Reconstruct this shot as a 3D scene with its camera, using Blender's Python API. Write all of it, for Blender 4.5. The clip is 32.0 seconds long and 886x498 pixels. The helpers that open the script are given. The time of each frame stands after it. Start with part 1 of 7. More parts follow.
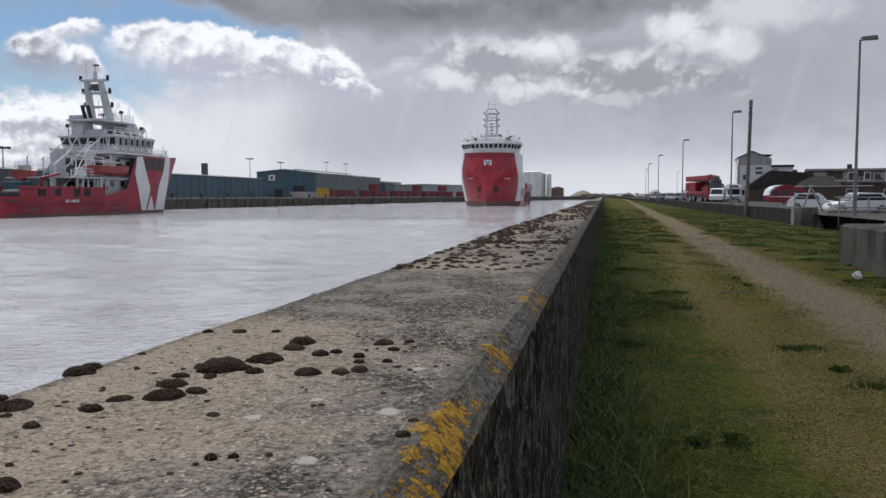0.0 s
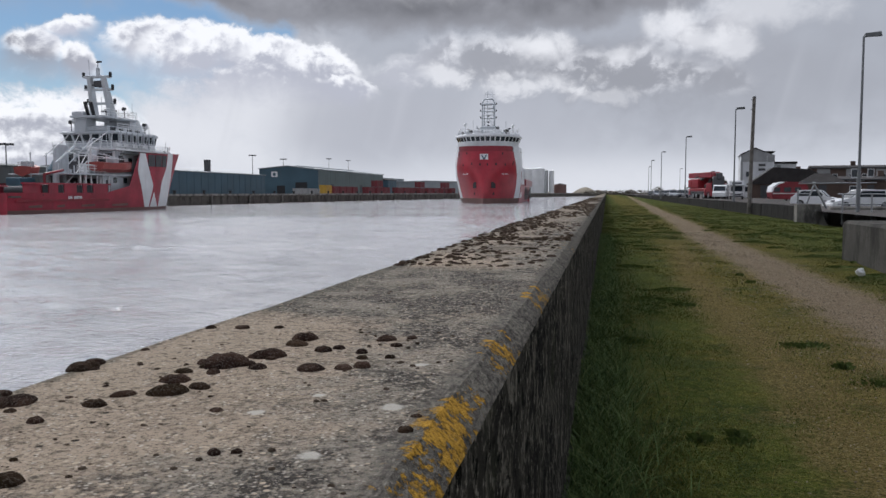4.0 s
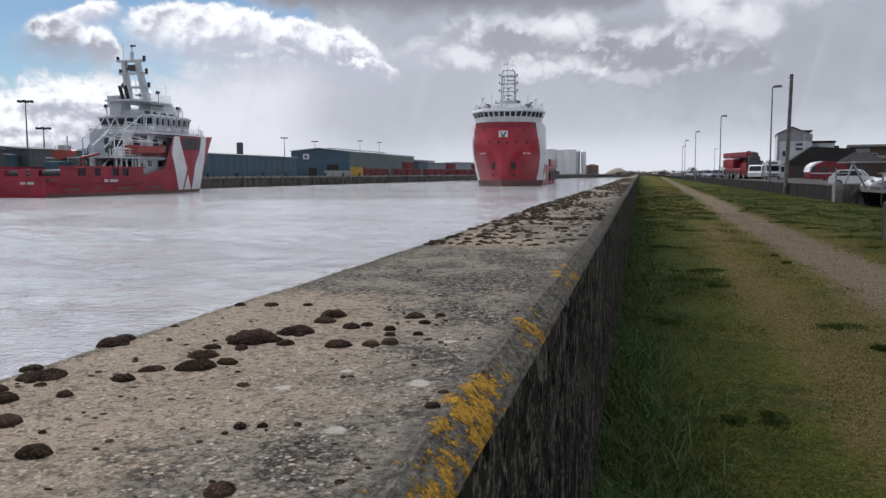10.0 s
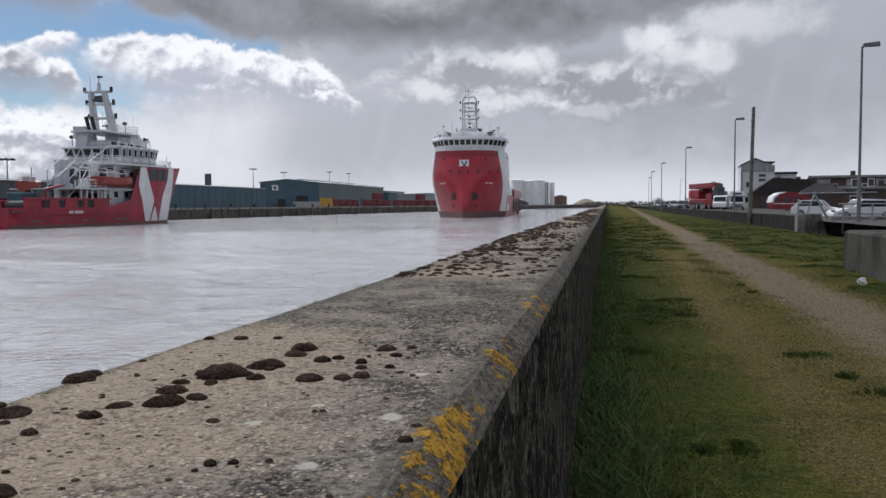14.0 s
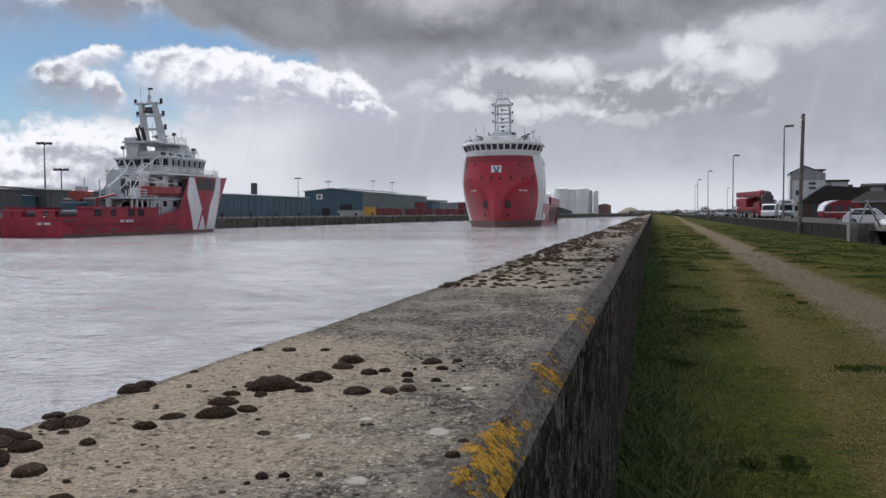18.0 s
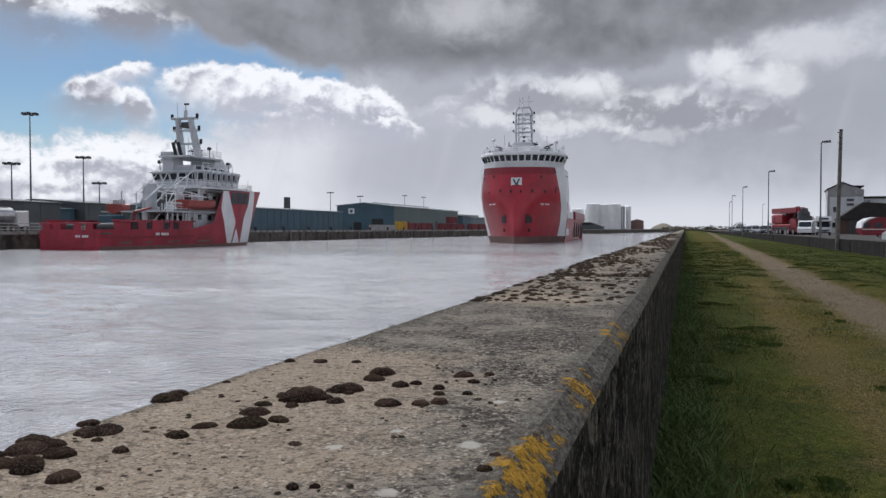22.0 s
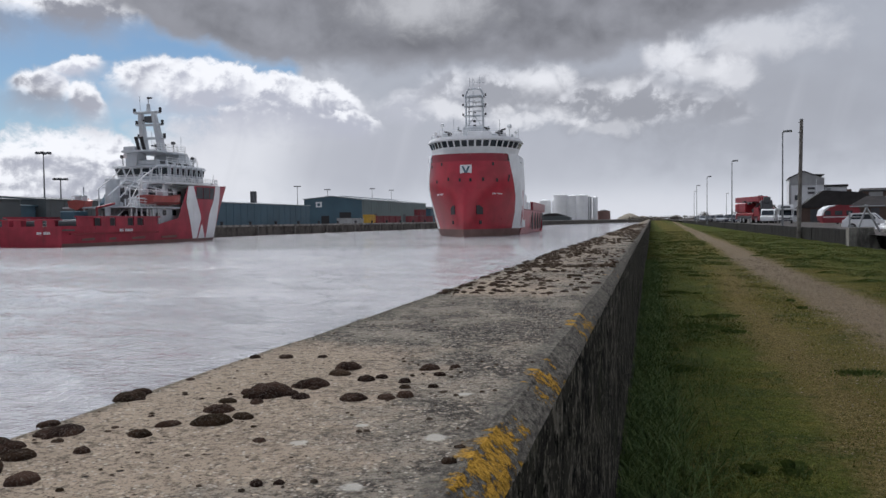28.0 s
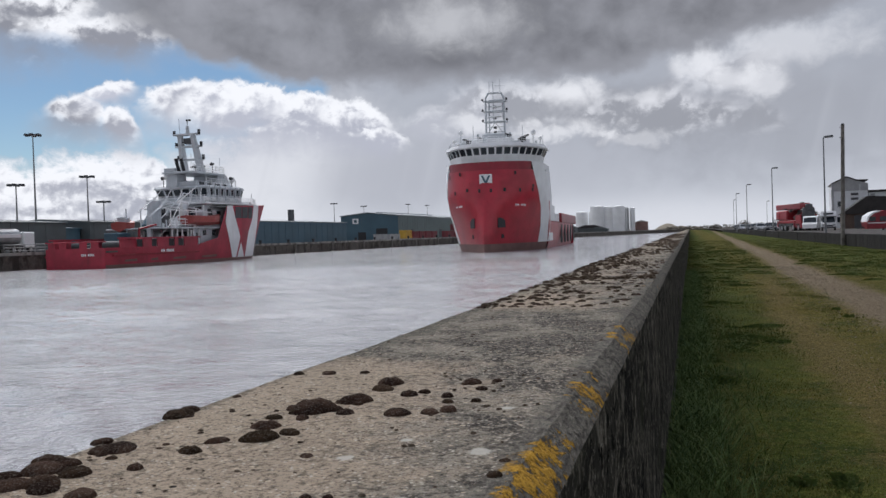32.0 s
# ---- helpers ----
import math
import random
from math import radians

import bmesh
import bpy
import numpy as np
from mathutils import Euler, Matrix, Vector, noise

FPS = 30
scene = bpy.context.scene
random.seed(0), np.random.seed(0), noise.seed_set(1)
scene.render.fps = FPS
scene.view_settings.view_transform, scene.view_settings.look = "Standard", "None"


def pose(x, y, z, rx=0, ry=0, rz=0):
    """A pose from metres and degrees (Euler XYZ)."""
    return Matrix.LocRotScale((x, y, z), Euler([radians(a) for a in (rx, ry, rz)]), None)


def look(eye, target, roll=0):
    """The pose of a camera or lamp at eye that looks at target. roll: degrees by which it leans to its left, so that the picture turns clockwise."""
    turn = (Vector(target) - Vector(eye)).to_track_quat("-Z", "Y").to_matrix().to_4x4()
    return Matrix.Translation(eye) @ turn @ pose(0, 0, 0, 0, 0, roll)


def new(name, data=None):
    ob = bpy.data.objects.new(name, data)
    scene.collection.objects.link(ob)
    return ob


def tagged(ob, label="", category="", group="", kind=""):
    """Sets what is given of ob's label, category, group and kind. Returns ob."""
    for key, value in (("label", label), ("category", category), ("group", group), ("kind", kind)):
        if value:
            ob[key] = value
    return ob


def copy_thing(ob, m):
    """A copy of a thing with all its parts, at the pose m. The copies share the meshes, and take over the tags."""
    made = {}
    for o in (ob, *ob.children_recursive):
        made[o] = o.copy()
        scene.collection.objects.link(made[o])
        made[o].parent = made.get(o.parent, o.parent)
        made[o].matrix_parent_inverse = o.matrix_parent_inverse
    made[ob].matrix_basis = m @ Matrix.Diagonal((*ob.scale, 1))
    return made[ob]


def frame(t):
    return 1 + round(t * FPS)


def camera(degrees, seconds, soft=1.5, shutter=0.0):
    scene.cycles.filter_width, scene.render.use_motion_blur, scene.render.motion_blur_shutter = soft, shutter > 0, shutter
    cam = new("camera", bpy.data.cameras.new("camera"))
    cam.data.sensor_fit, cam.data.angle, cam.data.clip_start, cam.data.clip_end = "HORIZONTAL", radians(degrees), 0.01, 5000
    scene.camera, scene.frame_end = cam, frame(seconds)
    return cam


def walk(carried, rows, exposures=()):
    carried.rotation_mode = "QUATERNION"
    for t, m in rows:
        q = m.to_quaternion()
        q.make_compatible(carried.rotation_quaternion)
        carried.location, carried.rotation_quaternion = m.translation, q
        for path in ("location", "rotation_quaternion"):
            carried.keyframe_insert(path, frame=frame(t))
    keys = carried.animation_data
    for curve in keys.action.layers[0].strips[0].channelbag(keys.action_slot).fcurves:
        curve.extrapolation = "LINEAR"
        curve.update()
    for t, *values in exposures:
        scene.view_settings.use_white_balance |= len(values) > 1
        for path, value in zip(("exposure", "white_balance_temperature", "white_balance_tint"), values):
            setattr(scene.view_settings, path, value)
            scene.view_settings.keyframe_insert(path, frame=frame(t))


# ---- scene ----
cam = camera(57.0, 32.0)
PATH = [
    (0, pose(0.001, -0.003, 1.551, 86.275, 0.000, 11.127)),
    (0.5, pose(0.001, -0.003, 1.552, 85.885, -0.266, 11.140)),
    (1, pose(0.005, 0.011, 1.545, 85.874, -0.501, 11.589)),
    (1.5, pose(0.000, 0.003, 1.549, 86.354, -0.646, 11.718)),
    (2, pose(-0.003, 0.005, 1.552, 86.898, -0.398, 11.830)),
    (2.5, pose(0.003, 0.006, 1.549, 86.935, -0.179, 11.944)),
    (3, pose(0.003, 0.005, 1.547, 86.388, 0.183, 11.793)),
    (3.5, pose(-0.000, -0.001, 1.550, 86.050, 0.144, 11.459)),
    (5.5, pose(0.003, -0.005, 1.548, 86.078, -0.178, 11.212)),
    (6, pose(0.002, -0.001, 1.549, 85.938, 0.248, 11.631)),
    (6.5, pose(0.004, 0.011, 1.540, 85.630, 0.303, 11.938)),
    (7, pose(0.003, 0.013, 1.540, 85.443, 0.227, 12.288)),
    (7.5, pose(0.000, 0.007, 1.548, 85.701, 0.328, 13.002)),
    (8, pose(-0.001, 0.009, 1.548, 86.048, 0.672, 13.475)),
    (8.5, pose(-0.002, 0.015, 1.544, 85.863, 0.705, 13.694)),
    (9, pose(0.001, 0.008, 1.545, 85.653, 0.668, 13.671)),
    (9.5, pose(0.001, 0.010, 1.542, 85.245, 0.493, 13.496)),
    (10, pose(0.002, 0.018, 1.536, 84.764, 0.241, 13.474)),
    (10.5, pose(0.000, 0.017, 1.539, 84.876, 0.621, 13.248)),
    (11, pose(0.001, 0.010, 1.543, 85.842, 0.853, 12.092)),
    (11.5, pose(0.005, -0.000, 1.544, 86.797, 0.772, 10.928)),
    (12, pose(0.002, 0.008, 1.542, 87.231, 0.629, 10.856)),
    (12.5, pose(0.002, 0.008, 1.542, 87.519, 0.438, 11.215)),
    (13, pose(-0.000, 0.004, 1.544, 87.541, 0.144, 11.311)),
    (13.5, pose(-0.000, 0.012, 1.541, 87.254, 0.185, 11.372)),
    (14, pose(0.000, 0.012, 1.540, 86.909, 0.330, 11.344)),
    (14.5, pose(0.001, 0.013, 1.540, 86.726, 0.449, 11.499)),
    (16.5, pose(0.000, 0.013, 1.538, 86.263, 0.271, 11.582)),
    (17, pose(-0.003, 0.016, 1.539, 86.343, 0.636, 11.503)),
    (17.5, pose(0.003, 0.002, 1.543, 86.986, 0.429, 12.368)),
    (18, pose(-0.005, 0.002, 1.552, 87.540, 0.361, 14.351)),
    (18.5, pose(-0.000, -0.006, 1.550, 88.338, 0.109, 15.804)),
    (19, pose(-0.020, -0.005, 1.571, 89.446, 0.064, 17.497)),
    (19.5, pose(-0.005, -0.005, 1.553, 89.579, 0.432, 17.236)),
    (20, pose(-0.005, 0.008, 1.545, 89.221, -0.024, 16.571)),
    (20.5, pose(-0.006, 0.010, 1.545, 88.766, 0.057, 16.571)),
    (21, pose(-0.003, 0.003, 1.545, 88.640, 0.083, 16.479)),
    (21.5, pose(-0.005, 0.003, 1.547, 88.584, -0.029, 16.341)),
    (22, pose(-0.010, 0.009, 1.546, 88.586, 0.039, 16.539)),
    (22.5, pose(-0.012, 0.017, 1.545, 88.341, 0.309, 16.881)),
    (23, pose(-0.010, 0.014, 1.544, 88.219, 0.078, 16.627)),
    (23.5, pose(-0.005, 0.004, 1.546, 88.292, 0.222, 16.053)),
    (24, pose(-0.005, 0.004, 1.549, 87.712, 0.657, 15.807)),
    (24.5, pose(-0.006, 0.001, 1.555, 87.605, 0.767, 15.784)),
    (25, pose(-0.005, 0.008, 1.548, 87.683, 0.656, 15.369)),
    (25.5, pose(-0.005, 0.009, 1.544, 87.576, 0.531, 14.918)),
    (27.5, pose(-0.002, 0.008, 1.545, 87.780, 0.546, 14.251)),
    (28, pose(0.000, 0.009, 1.548, 88.041, 0.713, 14.310)),
    (28.5, pose(-0.005, 0.012, 1.547, 87.738, 0.734, 14.539)),
    (29, pose(-0.002, 0.009, 1.547, 87.433, 1.140, 14.783)),
    (29.5, pose(-0.009, 0.016, 1.550, 87.535, 0.869, 15.346)),
    (30, pose(-0.007, -0.006, 1.557, 87.654, 0.608, 15.656)),
    (30.5, pose(-0.007, -0.022, 1.561, 88.173, 0.628, 16.159)),
    (31, pose(0.008, -0.022, 1.553, 89.194, 1.690, 16.194)),
    (31.5, pose(0.007, -0.026, 1.557, 89.555, 2.497, 16.661)),
    (32, pose(-0.003, -0.006, 1.550, 89.111, 1.889, 16.852)),
]
walk(cam, PATH, [(0, 0.03), (6, 0.04), (9, 0.08), (11, 0.12), (13, 0.03), (17, 0.02), (19, 0.0), (32, 0.0)])


# ---- node helpers ----
class Ex:
    """A value in a node tree that can be reckoned with."""

    def __init__(self, tree, sock):
        self.tree, self.sock = tree, sock

    def _op(self, op, *others):
        n = self.tree.nodes.new("ShaderNodeMath")
        n.operation = op
        for i, v in enumerate((self, *others)):
            if isinstance(v, Ex):
                self.tree.links.new(v.sock, n.inputs[i])
            else:
                n.inputs[i].default_value = v
        return Ex(self.tree, n.outputs[0])

    def __add__(self, o): return self._op("ADD", o)
    def __radd__(self, o): return self._op("ADD", o)
    def __sub__(self, o): return self._op("SUBTRACT", o)
    def __mul__(self, o): return self._op("MULTIPLY", o)
    def __rmul__(self, o): return self._op("MULTIPLY", o)
    def __truediv__(self, o): return self._op("DIVIDE", o)
    def __pow__(self, o): return self._op("POWER", o)
    def max(self, o): return self._op("MAXIMUM", o)
    def min(self, o): return self._op("MINIMUM", o)
    def abs(self): return self._op("ABSOLUTE")

    def step(self, a, b, lo=0.0, hi=1.0):
        """Smoothly from lo at a to hi at b."""
        n = self.tree.nodes.new("ShaderNodeMapRange")
        n.interpolation_type = "SMOOTHSTEP"
        self.tree.links.new(self.sock, n.inputs[0])
        if a > b:
            a, b, lo, hi = b, a, hi, lo
        for i, v in enumerate((a, b, lo, hi)):
            n.inputs[i + 1].default_value = v
        return Ex(self.tree, n.outputs[0])


class Mat:
    """A material in the making."""

    def __init__(self, name):
        self.m = bpy.data.materials.new(name)
        self.m.use_nodes = True
        self.t = self.m.node_tree
        self.bsdf = self.t.nodes["Principled BSDF"]
        self.out = self.t.nodes["Material Output"]
        tc = self.t.nodes.new("ShaderNodeTexCoord")
        self.obj = tc.outputs["Object"]

    def xyz(self, vec=None):
        s = self.t.nodes.new("ShaderNodeSeparateXYZ")
        self.t.links.new(vec or self.obj, s.inputs[0])
        return [Ex(self.t, s.outputs[i]) for i in range(3)]

    def world(self):
        return self.t.nodes.new("ShaderNodeNewGeometry").outputs["Position"]

    def vec(self, x, y, z):
        c = self.t.nodes.new("ShaderNodeCombineXYZ")
        for i, v in enumerate((x, y, z)):
            if isinstance(v, Ex):
                self.t.links.new(v.sock, c.inputs[i])
            else:
                c.inputs[i].default_value = v
        return c.outputs[0]

    def scaled(self, vec, s):
        n = self.t.nodes.new("ShaderNodeMapping")
        n.inputs["Scale"].default_value = s
        self.t.links.new(vec, n.inputs[0])
        return n.outputs[0]

    def noise(self, scale, detail=4, rough=0.55, vec=None, warp=0.0):
        n = self.t.nodes.new("ShaderNodeTexNoise")
        n.inputs["Scale"].default_value, n.inputs["Detail"].default_value = scale, detail
        n.inputs["Roughness"].default_value, n.inputs["Distortion"].default_value = rough, warp
        self.t.links.new(vec or self.obj, n.inputs["Vector"])
        return Ex(self.t, n.outputs["Fac"])

    def cells(self, scale, vec=None, feature="F1"):
        n = self.t.nodes.new("ShaderNodeTexVoronoi")
        n.feature = feature
        n.inputs["Scale"].default_value = scale
        self.t.links.new(vec or self.obj, n.inputs["Vector"])
        return Ex(self.t, n.outputs["Distance"])

    def random(self):
        return Ex(self.t, self.t.nodes.new("ShaderNodeObjectInfo").outputs["Random"])

    def island(self):
        return Ex(self.t, self.t.nodes.new("ShaderNodeNewGeometry").outputs["Random Per Island"])

    def mix(self, fac, a, b):
        n = self.t.nodes.new("ShaderNodeMix")
        n.data_type = "RGBA"
        if isinstance(fac, Ex):
            self.t.links.new(fac.sock, n.inputs[0])
        else:
            n.inputs[0].default_value = fac
        for i, v in ((6, a), (7, b)):
            if isinstance(v, tuple):
                n.inputs[i].default_value = (*v, 1)
            else:
                self.t.links.new(v, n.inputs[i])
        return n.outputs[2]

    def put(self, name, v):
        s = self.bsdf.inputs[name]
        if isinstance(v, Ex):
            self.t.links.new(v.sock, s)
        elif isinstance(v, tuple):
            s.default_value = (*v, 1)
        elif isinstance(v, (int, float)):
            s.default_value = v
        else:
            self.t.links.new(v, s)
        return self

    def bump(self, height, strength=0.4, dist=0.01):
        n = self.t.nodes.new("ShaderNodeBump")
        n.inputs["Strength"].default_value, n.inputs["Distance"].default_value = strength, dist
        self.t.links.new(height.sock, n.inputs["Height"])
        self.t.links.new(n.outputs[0], self.bsdf.inputs["Normal"])
        return self


def paint(name, base, rough=0.5, metal=0.0, vary=0.18, scale=1.5, dirt=(0.12, 0.09, 0.07), dirty=0.25, bump=0.1, fine=30.0):
    """Paint, metal or plaster with large stains, fine grain and slight relief."""
    k = Mat(name)
    big, small = k.noise(scale, 5, 0.6), k.noise(fine, 3)
    lo = tuple(c * (1 - vary) for c in base)
    hi = tuple(min(1, c * (1 + vary * 0.6)) for c in base)
    c = k.mix(big.step(0.3, 0.7), lo, hi)
    streak = k.noise(scale * 2.2, 5, 0.65, k.scaled(k.obj, (1, 1, 0.18)))
    c = k.mix(streak.step(0.52, 0.78) * dirty, c, dirt)
    k.put("Base Color", c).put("Metallic", metal)
    k.put("Roughness", (small * 0.25 + (rough - 0.12)).max(0.05))
    k.bump(small + big, bump, 0.01)
    return k.m


# ---- world, sun ----
world = bpy.data.worlds.new("world")
scene.world = world
world.use_nodes = True
sky = world.node_tree.nodes.new("ShaderNodeTexSky")
sky.sky_type, sky.sun_disc = "NISHITA", False
sky.air_density, sky.dust_density, sky.ozone_density = 1.0, 0.0, 4.0
SUN_AZ, SUN_EL = -38.0, 44.0
sky.sun_elevation, sky.sun_rotation = radians(SUN_EL), radians(SUN_AZ)
world.node_tree.links.new(sky.outputs[0], world.node_tree.nodes["Background"].inputs[0])
world.node_tree.nodes["Background"].inputs[1].default_value = 0.07
sun = new("sun", bpy.data.lights.new("sun", "SUN"))
sun.data.energy, sun.data.angle, sun.data.color = 1.3, radians(12), (1.0, 0.95, 0.87)
sun.matrix_world = look((0, 0, 0), (-math.sin(radians(SUN_AZ)) * math.cos(radians(SUN_EL)), -math.cos(radians(SUN_AZ)) * math.cos(radians(SUN_EL)), -math.sin(radians(SUN_EL))))


def cloud_material():
    """Broken cumulus under a darker deck, with gaps to the blue."""
    k = Mat("cloud")
    nv = k.t.nodes.new("ShaderNodeVectorMath")
    nv.operation = "NORMALIZE"
    k.t.links.new(k.obj, nv.inputs[0])
    x, y, z = k.xyz(nv.outputs[0])
    az = x._op("ARCTAN2", y) * 57.2958
    el = z._op("ARCSINE") * 57.2958
    flat = k.vec(az * 0.11, el * 0.13, 0.0)
    up = k.vec(az * 0.11 - 0.03, el * 0.13 + 0.05, 0.0)
    f1 = k.noise(2.6, 3, 0.5, flat, 0.2) - 0.5
    f2 = k.noise(5.0, 9, 0.62, flat, 0.25) - 0.5
    f2u = k.noise(5.0, 7, 0.55, up, 0.25) - 0.5
    f1u = k.noise(2.6, 3, 0.5, up, 0.2) - 0.5
    bub = k.cells(4.6, flat, "SMOOTH_F1") - 0.42
    bub2 = k.cells(11.0, flat, "SMOOTH_F1") - 0.42
    puff = (f2 - f2u) * 1.0 + (f1 - f1u) * 1.0
    wob = f1 * 1.5 + f2 * 1.9 + bub * 0.25 + bub2 * 0.10
    wide = k.noise(0.8, 3, 0.5, flat) - 0.5

    def blob(a, e, ra, re, amp=1.0, soft=0.25, tilt=0.0, fade=0.0):
        u, v = az - a, el - e
        if tilt:
            v = v - u * tilt
        d = ((u / ra) ** 2 + (v / re) ** 2) ** 0.5 + wob * amp
        if fade:
            s = (v / re + f1 * 0.8).step(-0.9, 0.5, fade, soft)
            return ((d * -1.0 + 1.0) / s * 0.5 + 0.5).step(0.0, 1.0), d, v / re
        return d.step(1 + soft, 1 - soft), d, v / re

    # hazy grey under everything, paler towards the horizon
    c = k.mix(el.step(0.0, 8.0), (0.61, 0.622, 0.64), (0.405, 0.420, 0.450))
    c = k.mix((wide * 1.2 + f1 * 0.8).step(-0.4, 0.5), c, k.mix(el.step(0, 9), (0.64, 0.65, 0.665), (0.46, 0.475, 0.50)))
    for a, e, ra, re, amp, tone, w in ((-28.0, 5.6, 6.5, 5.0, 0.5, (0.80, 0.795, 0.79), 0.9), (-25.0, 7.0, 7.5, 3.2, 0.5, (0.74, 0.738, 0.74), 0.85), (-17.0, 4.6, 4.6, 3.0, 0.4, (0.46, 0.465, 0.49), 0.7), (-8.0, 5.0, 10.0, 2.6, 0.4, (0.46, 0.465, 0.49), 0.6),
                                       (-3.0, 8.9, 9.0, 1.3, 0.7, (0.33, 0.333, 0.35), 0.8), (4.0, 8.2, 7.0, 1.4, 0.8, (0.37, 0.372, 0.39), 0.75), (10.0, 7.2, 9.0, 3.6, 0.5, (0.39, 0.398, 0.42), 0.8),
                                       (1.0, 0.0, 14.0, 2.0, 0.3, (0.74, 0.74, 0.745), 0.8), (-33.0, 1.2, 12.0, 1.8, 0.4, (0.74, 0.74, 0.74), 0.75)):
        m, d, v = blob(a, e, ra, re, amp, 0.7)
        c = k.mix(m * w, c, tone)
    # faint slanting shafts under the deck
    shaft = k.noise(1.0, 3, 0.5, k.vec(az * 0.36 - el * 0.10, el * 0.02, 3.0)) - 0.5
    shafts = shaft * el.step(0.5, 4.0) * el.step(11.0, 8.0)
    c = k.mix(shafts.step(0.02, 0.26) * 0.16, c, (0.74, 0.74, 0.75))
    c = k.mix((shafts * -1.0).step(0.02, 0.26) * 0.18, c, (0.38, 0.385, 0.41))
    # blue gaps
    gap = None
    for a, e, ra, re in ((-39.0, 9.2, 10.5, 4.6), (-28.5, 12.0, 6.0, 1.7), (-23.0, 10.8, 2.0, 0.8), (-54.0, 9.0, 9.0, 4.0)):
        m, d, v = blob(a, e, ra, re, 0.35, 0.3)
        gap = m if gap is None else gap.max(m)
    # lit cumulus
    lit = None
    for a, e, ra, re, amp, til, base in ((-43.2, 2.6, 4.2, 3.6, 0.6, 0.0, 0.55), (-36.0, 3.0, 5.2, 3.7, 0.55, 0.03, 0.55), (-37.0, 9.0, 1.9, 1.5, 0.55, -0.05, 0.42), (-35.4, 10.3, 1.7, 0.8, 0.8, 0.22, 0.7), (-34.7, 8.3, 1.3, 1.3, 0.55, -0.35, 0.5),
                                         (-30.4, 9.8, 2.7, 1.8, 0.6, 0.12, 0.58), (-28.0, 9.0, 3.0, 2.2, 0.6, 0.0, 0.64), (-25.0, 9.4, 2.6, 1.7, 0.7, -0.1, 0.64), (-21.8, 8.9, 2.8, 1.6, 0.7, -0.1, 0.62), (-19.0, 8.4, 2.4, 1.4, 0.75, -0.2, 0.60), (-16.9, 7.4, 1.6, 0.6, 1.2, -0.15, 0.62), (-13.6, 8.4, 2.0, 0.7, 1.8, 0.05, 0.6),
                                         (-41.0, 14.8, 5.5, 2.3, 0.6, 0.0, 0.36), (-34.6, 14.0, 4.4, 1.3, 0.8, 0.05, 0.38), (-56.0, 3.0, 8.0, 4.0, 0.8, 0.0, 0.5)):
        m, d, v = blob(a, e, ra, re, amp, 0.17, til, 1.25)
        glow = v * 0.36 + puff * 1.9 + f2 * 0.5 + bub * -0.3 + d.step(0.35, 1.0) * v.step(-0.7, 0.3) * 0.55 + 0.20
        shade = k.mix(glow.step(-0.05, 0.85), (base * 0.80, base * 0.81, base * 0.88), (0.96, 0.95, 0.93))
        c = k.mix(m, c, shade)
        lit = m if lit is None else lit.max(m)
    # backlit cloud under the deck: grey bodies, torn bright rims
    for a, e, ra, re, amp, til, tone in ((-13.6, 8.5, 2.6, 0.9, 1.0, 0.1, 0.52), (-11.0, 9.0, 1.6, 1.6, 0.9, 0.0, 0.50), (-6.5, 9.3, 4.4, 1.3, 0.9, -0.05, 0.37), (2.0, 8.0, 6.0, 1.4, 0.9, -0.05, 0.34), (6.4, 10.3, 3.0, 1.4, 0.8, 0.1, 0.42)):
        m, d, v = blob(a, e, ra, re, amp, 0.5, til, 0.95)
        glow = d.step(0.2, 1.1) * 0.4 + v * 0.35 + puff * 2.2 + f1 * 1.6 - 0.06
        c = k.mix(m * 0.85, c, k.mix(glow.step(0.05, 1.0), (tone, tone * 1.01, tone * 1.06), (0.92, 0.91, 0.90)))
    for a, e, ra, re, amp, w in ((-4.2, 10.0, 1.8, 0.7, 0.8, 0.9), (-4.7, 7.4, 3.0, 0.45, 1.7, 0.7), (-10.8, 8.0, 1.4, 0.5, 1.6, 0.7), (4.9, 11.3, 1.4, 0.9, 0.8, 0.8), (6.2, 10.0, 1.2, 0.6, 1.0, 0.6), (8.4, 9.5, 1.2, 0.7, 0.9, 0.6), (0.6, 6.6, 1.8, 0.3, 1.8, 0.35), (1.2, 9.2, 0.8, 0.4, 0.9, 0.5), (10.5, 12.0, 4.0, 1.0, 0.7, 0.5)):
        m, d, v = blob(a, e, ra, re * 1.2, amp * 1.4, 0.65)
        c = k.mix(m * w, c, (0.86, 0.85, 0.835))
    # dark deck above, its edge rising to both sides
    rise = (az + 1.0).max(0.0) * 0.20 + (az * -1.0 - 24.0).max(0.0) * 0.34 + 11.0
    deck = (el - rise + f1 * 2.4 + f2 * 1.3 + bub * 0.5).step(-0.5, 0.9)
    dark = k.mix((f1 * 1.1 + f2 * 0.5 + wide).step(-0.45, 0.45), (0.170, 0.170, 0.180), (0.34, 0.34, 0.355))
    dark = k.mix((el - rise).step(0.2, 1.6), (0.30, 0.30, 0.315), dark)
    c = k.mix(deck * az.step(-40, -31), c, dark)
    m, d, v = blob(-12.3, 15.0, 3.6, 1.3, 1.1, 0.9)
    c = k.mix(m * 0.8, c, (0.60, 0.595, 0.59))
    # the rest of the vault
    far = az.abs().step(60, 85)
    over = el.step(20, 32)
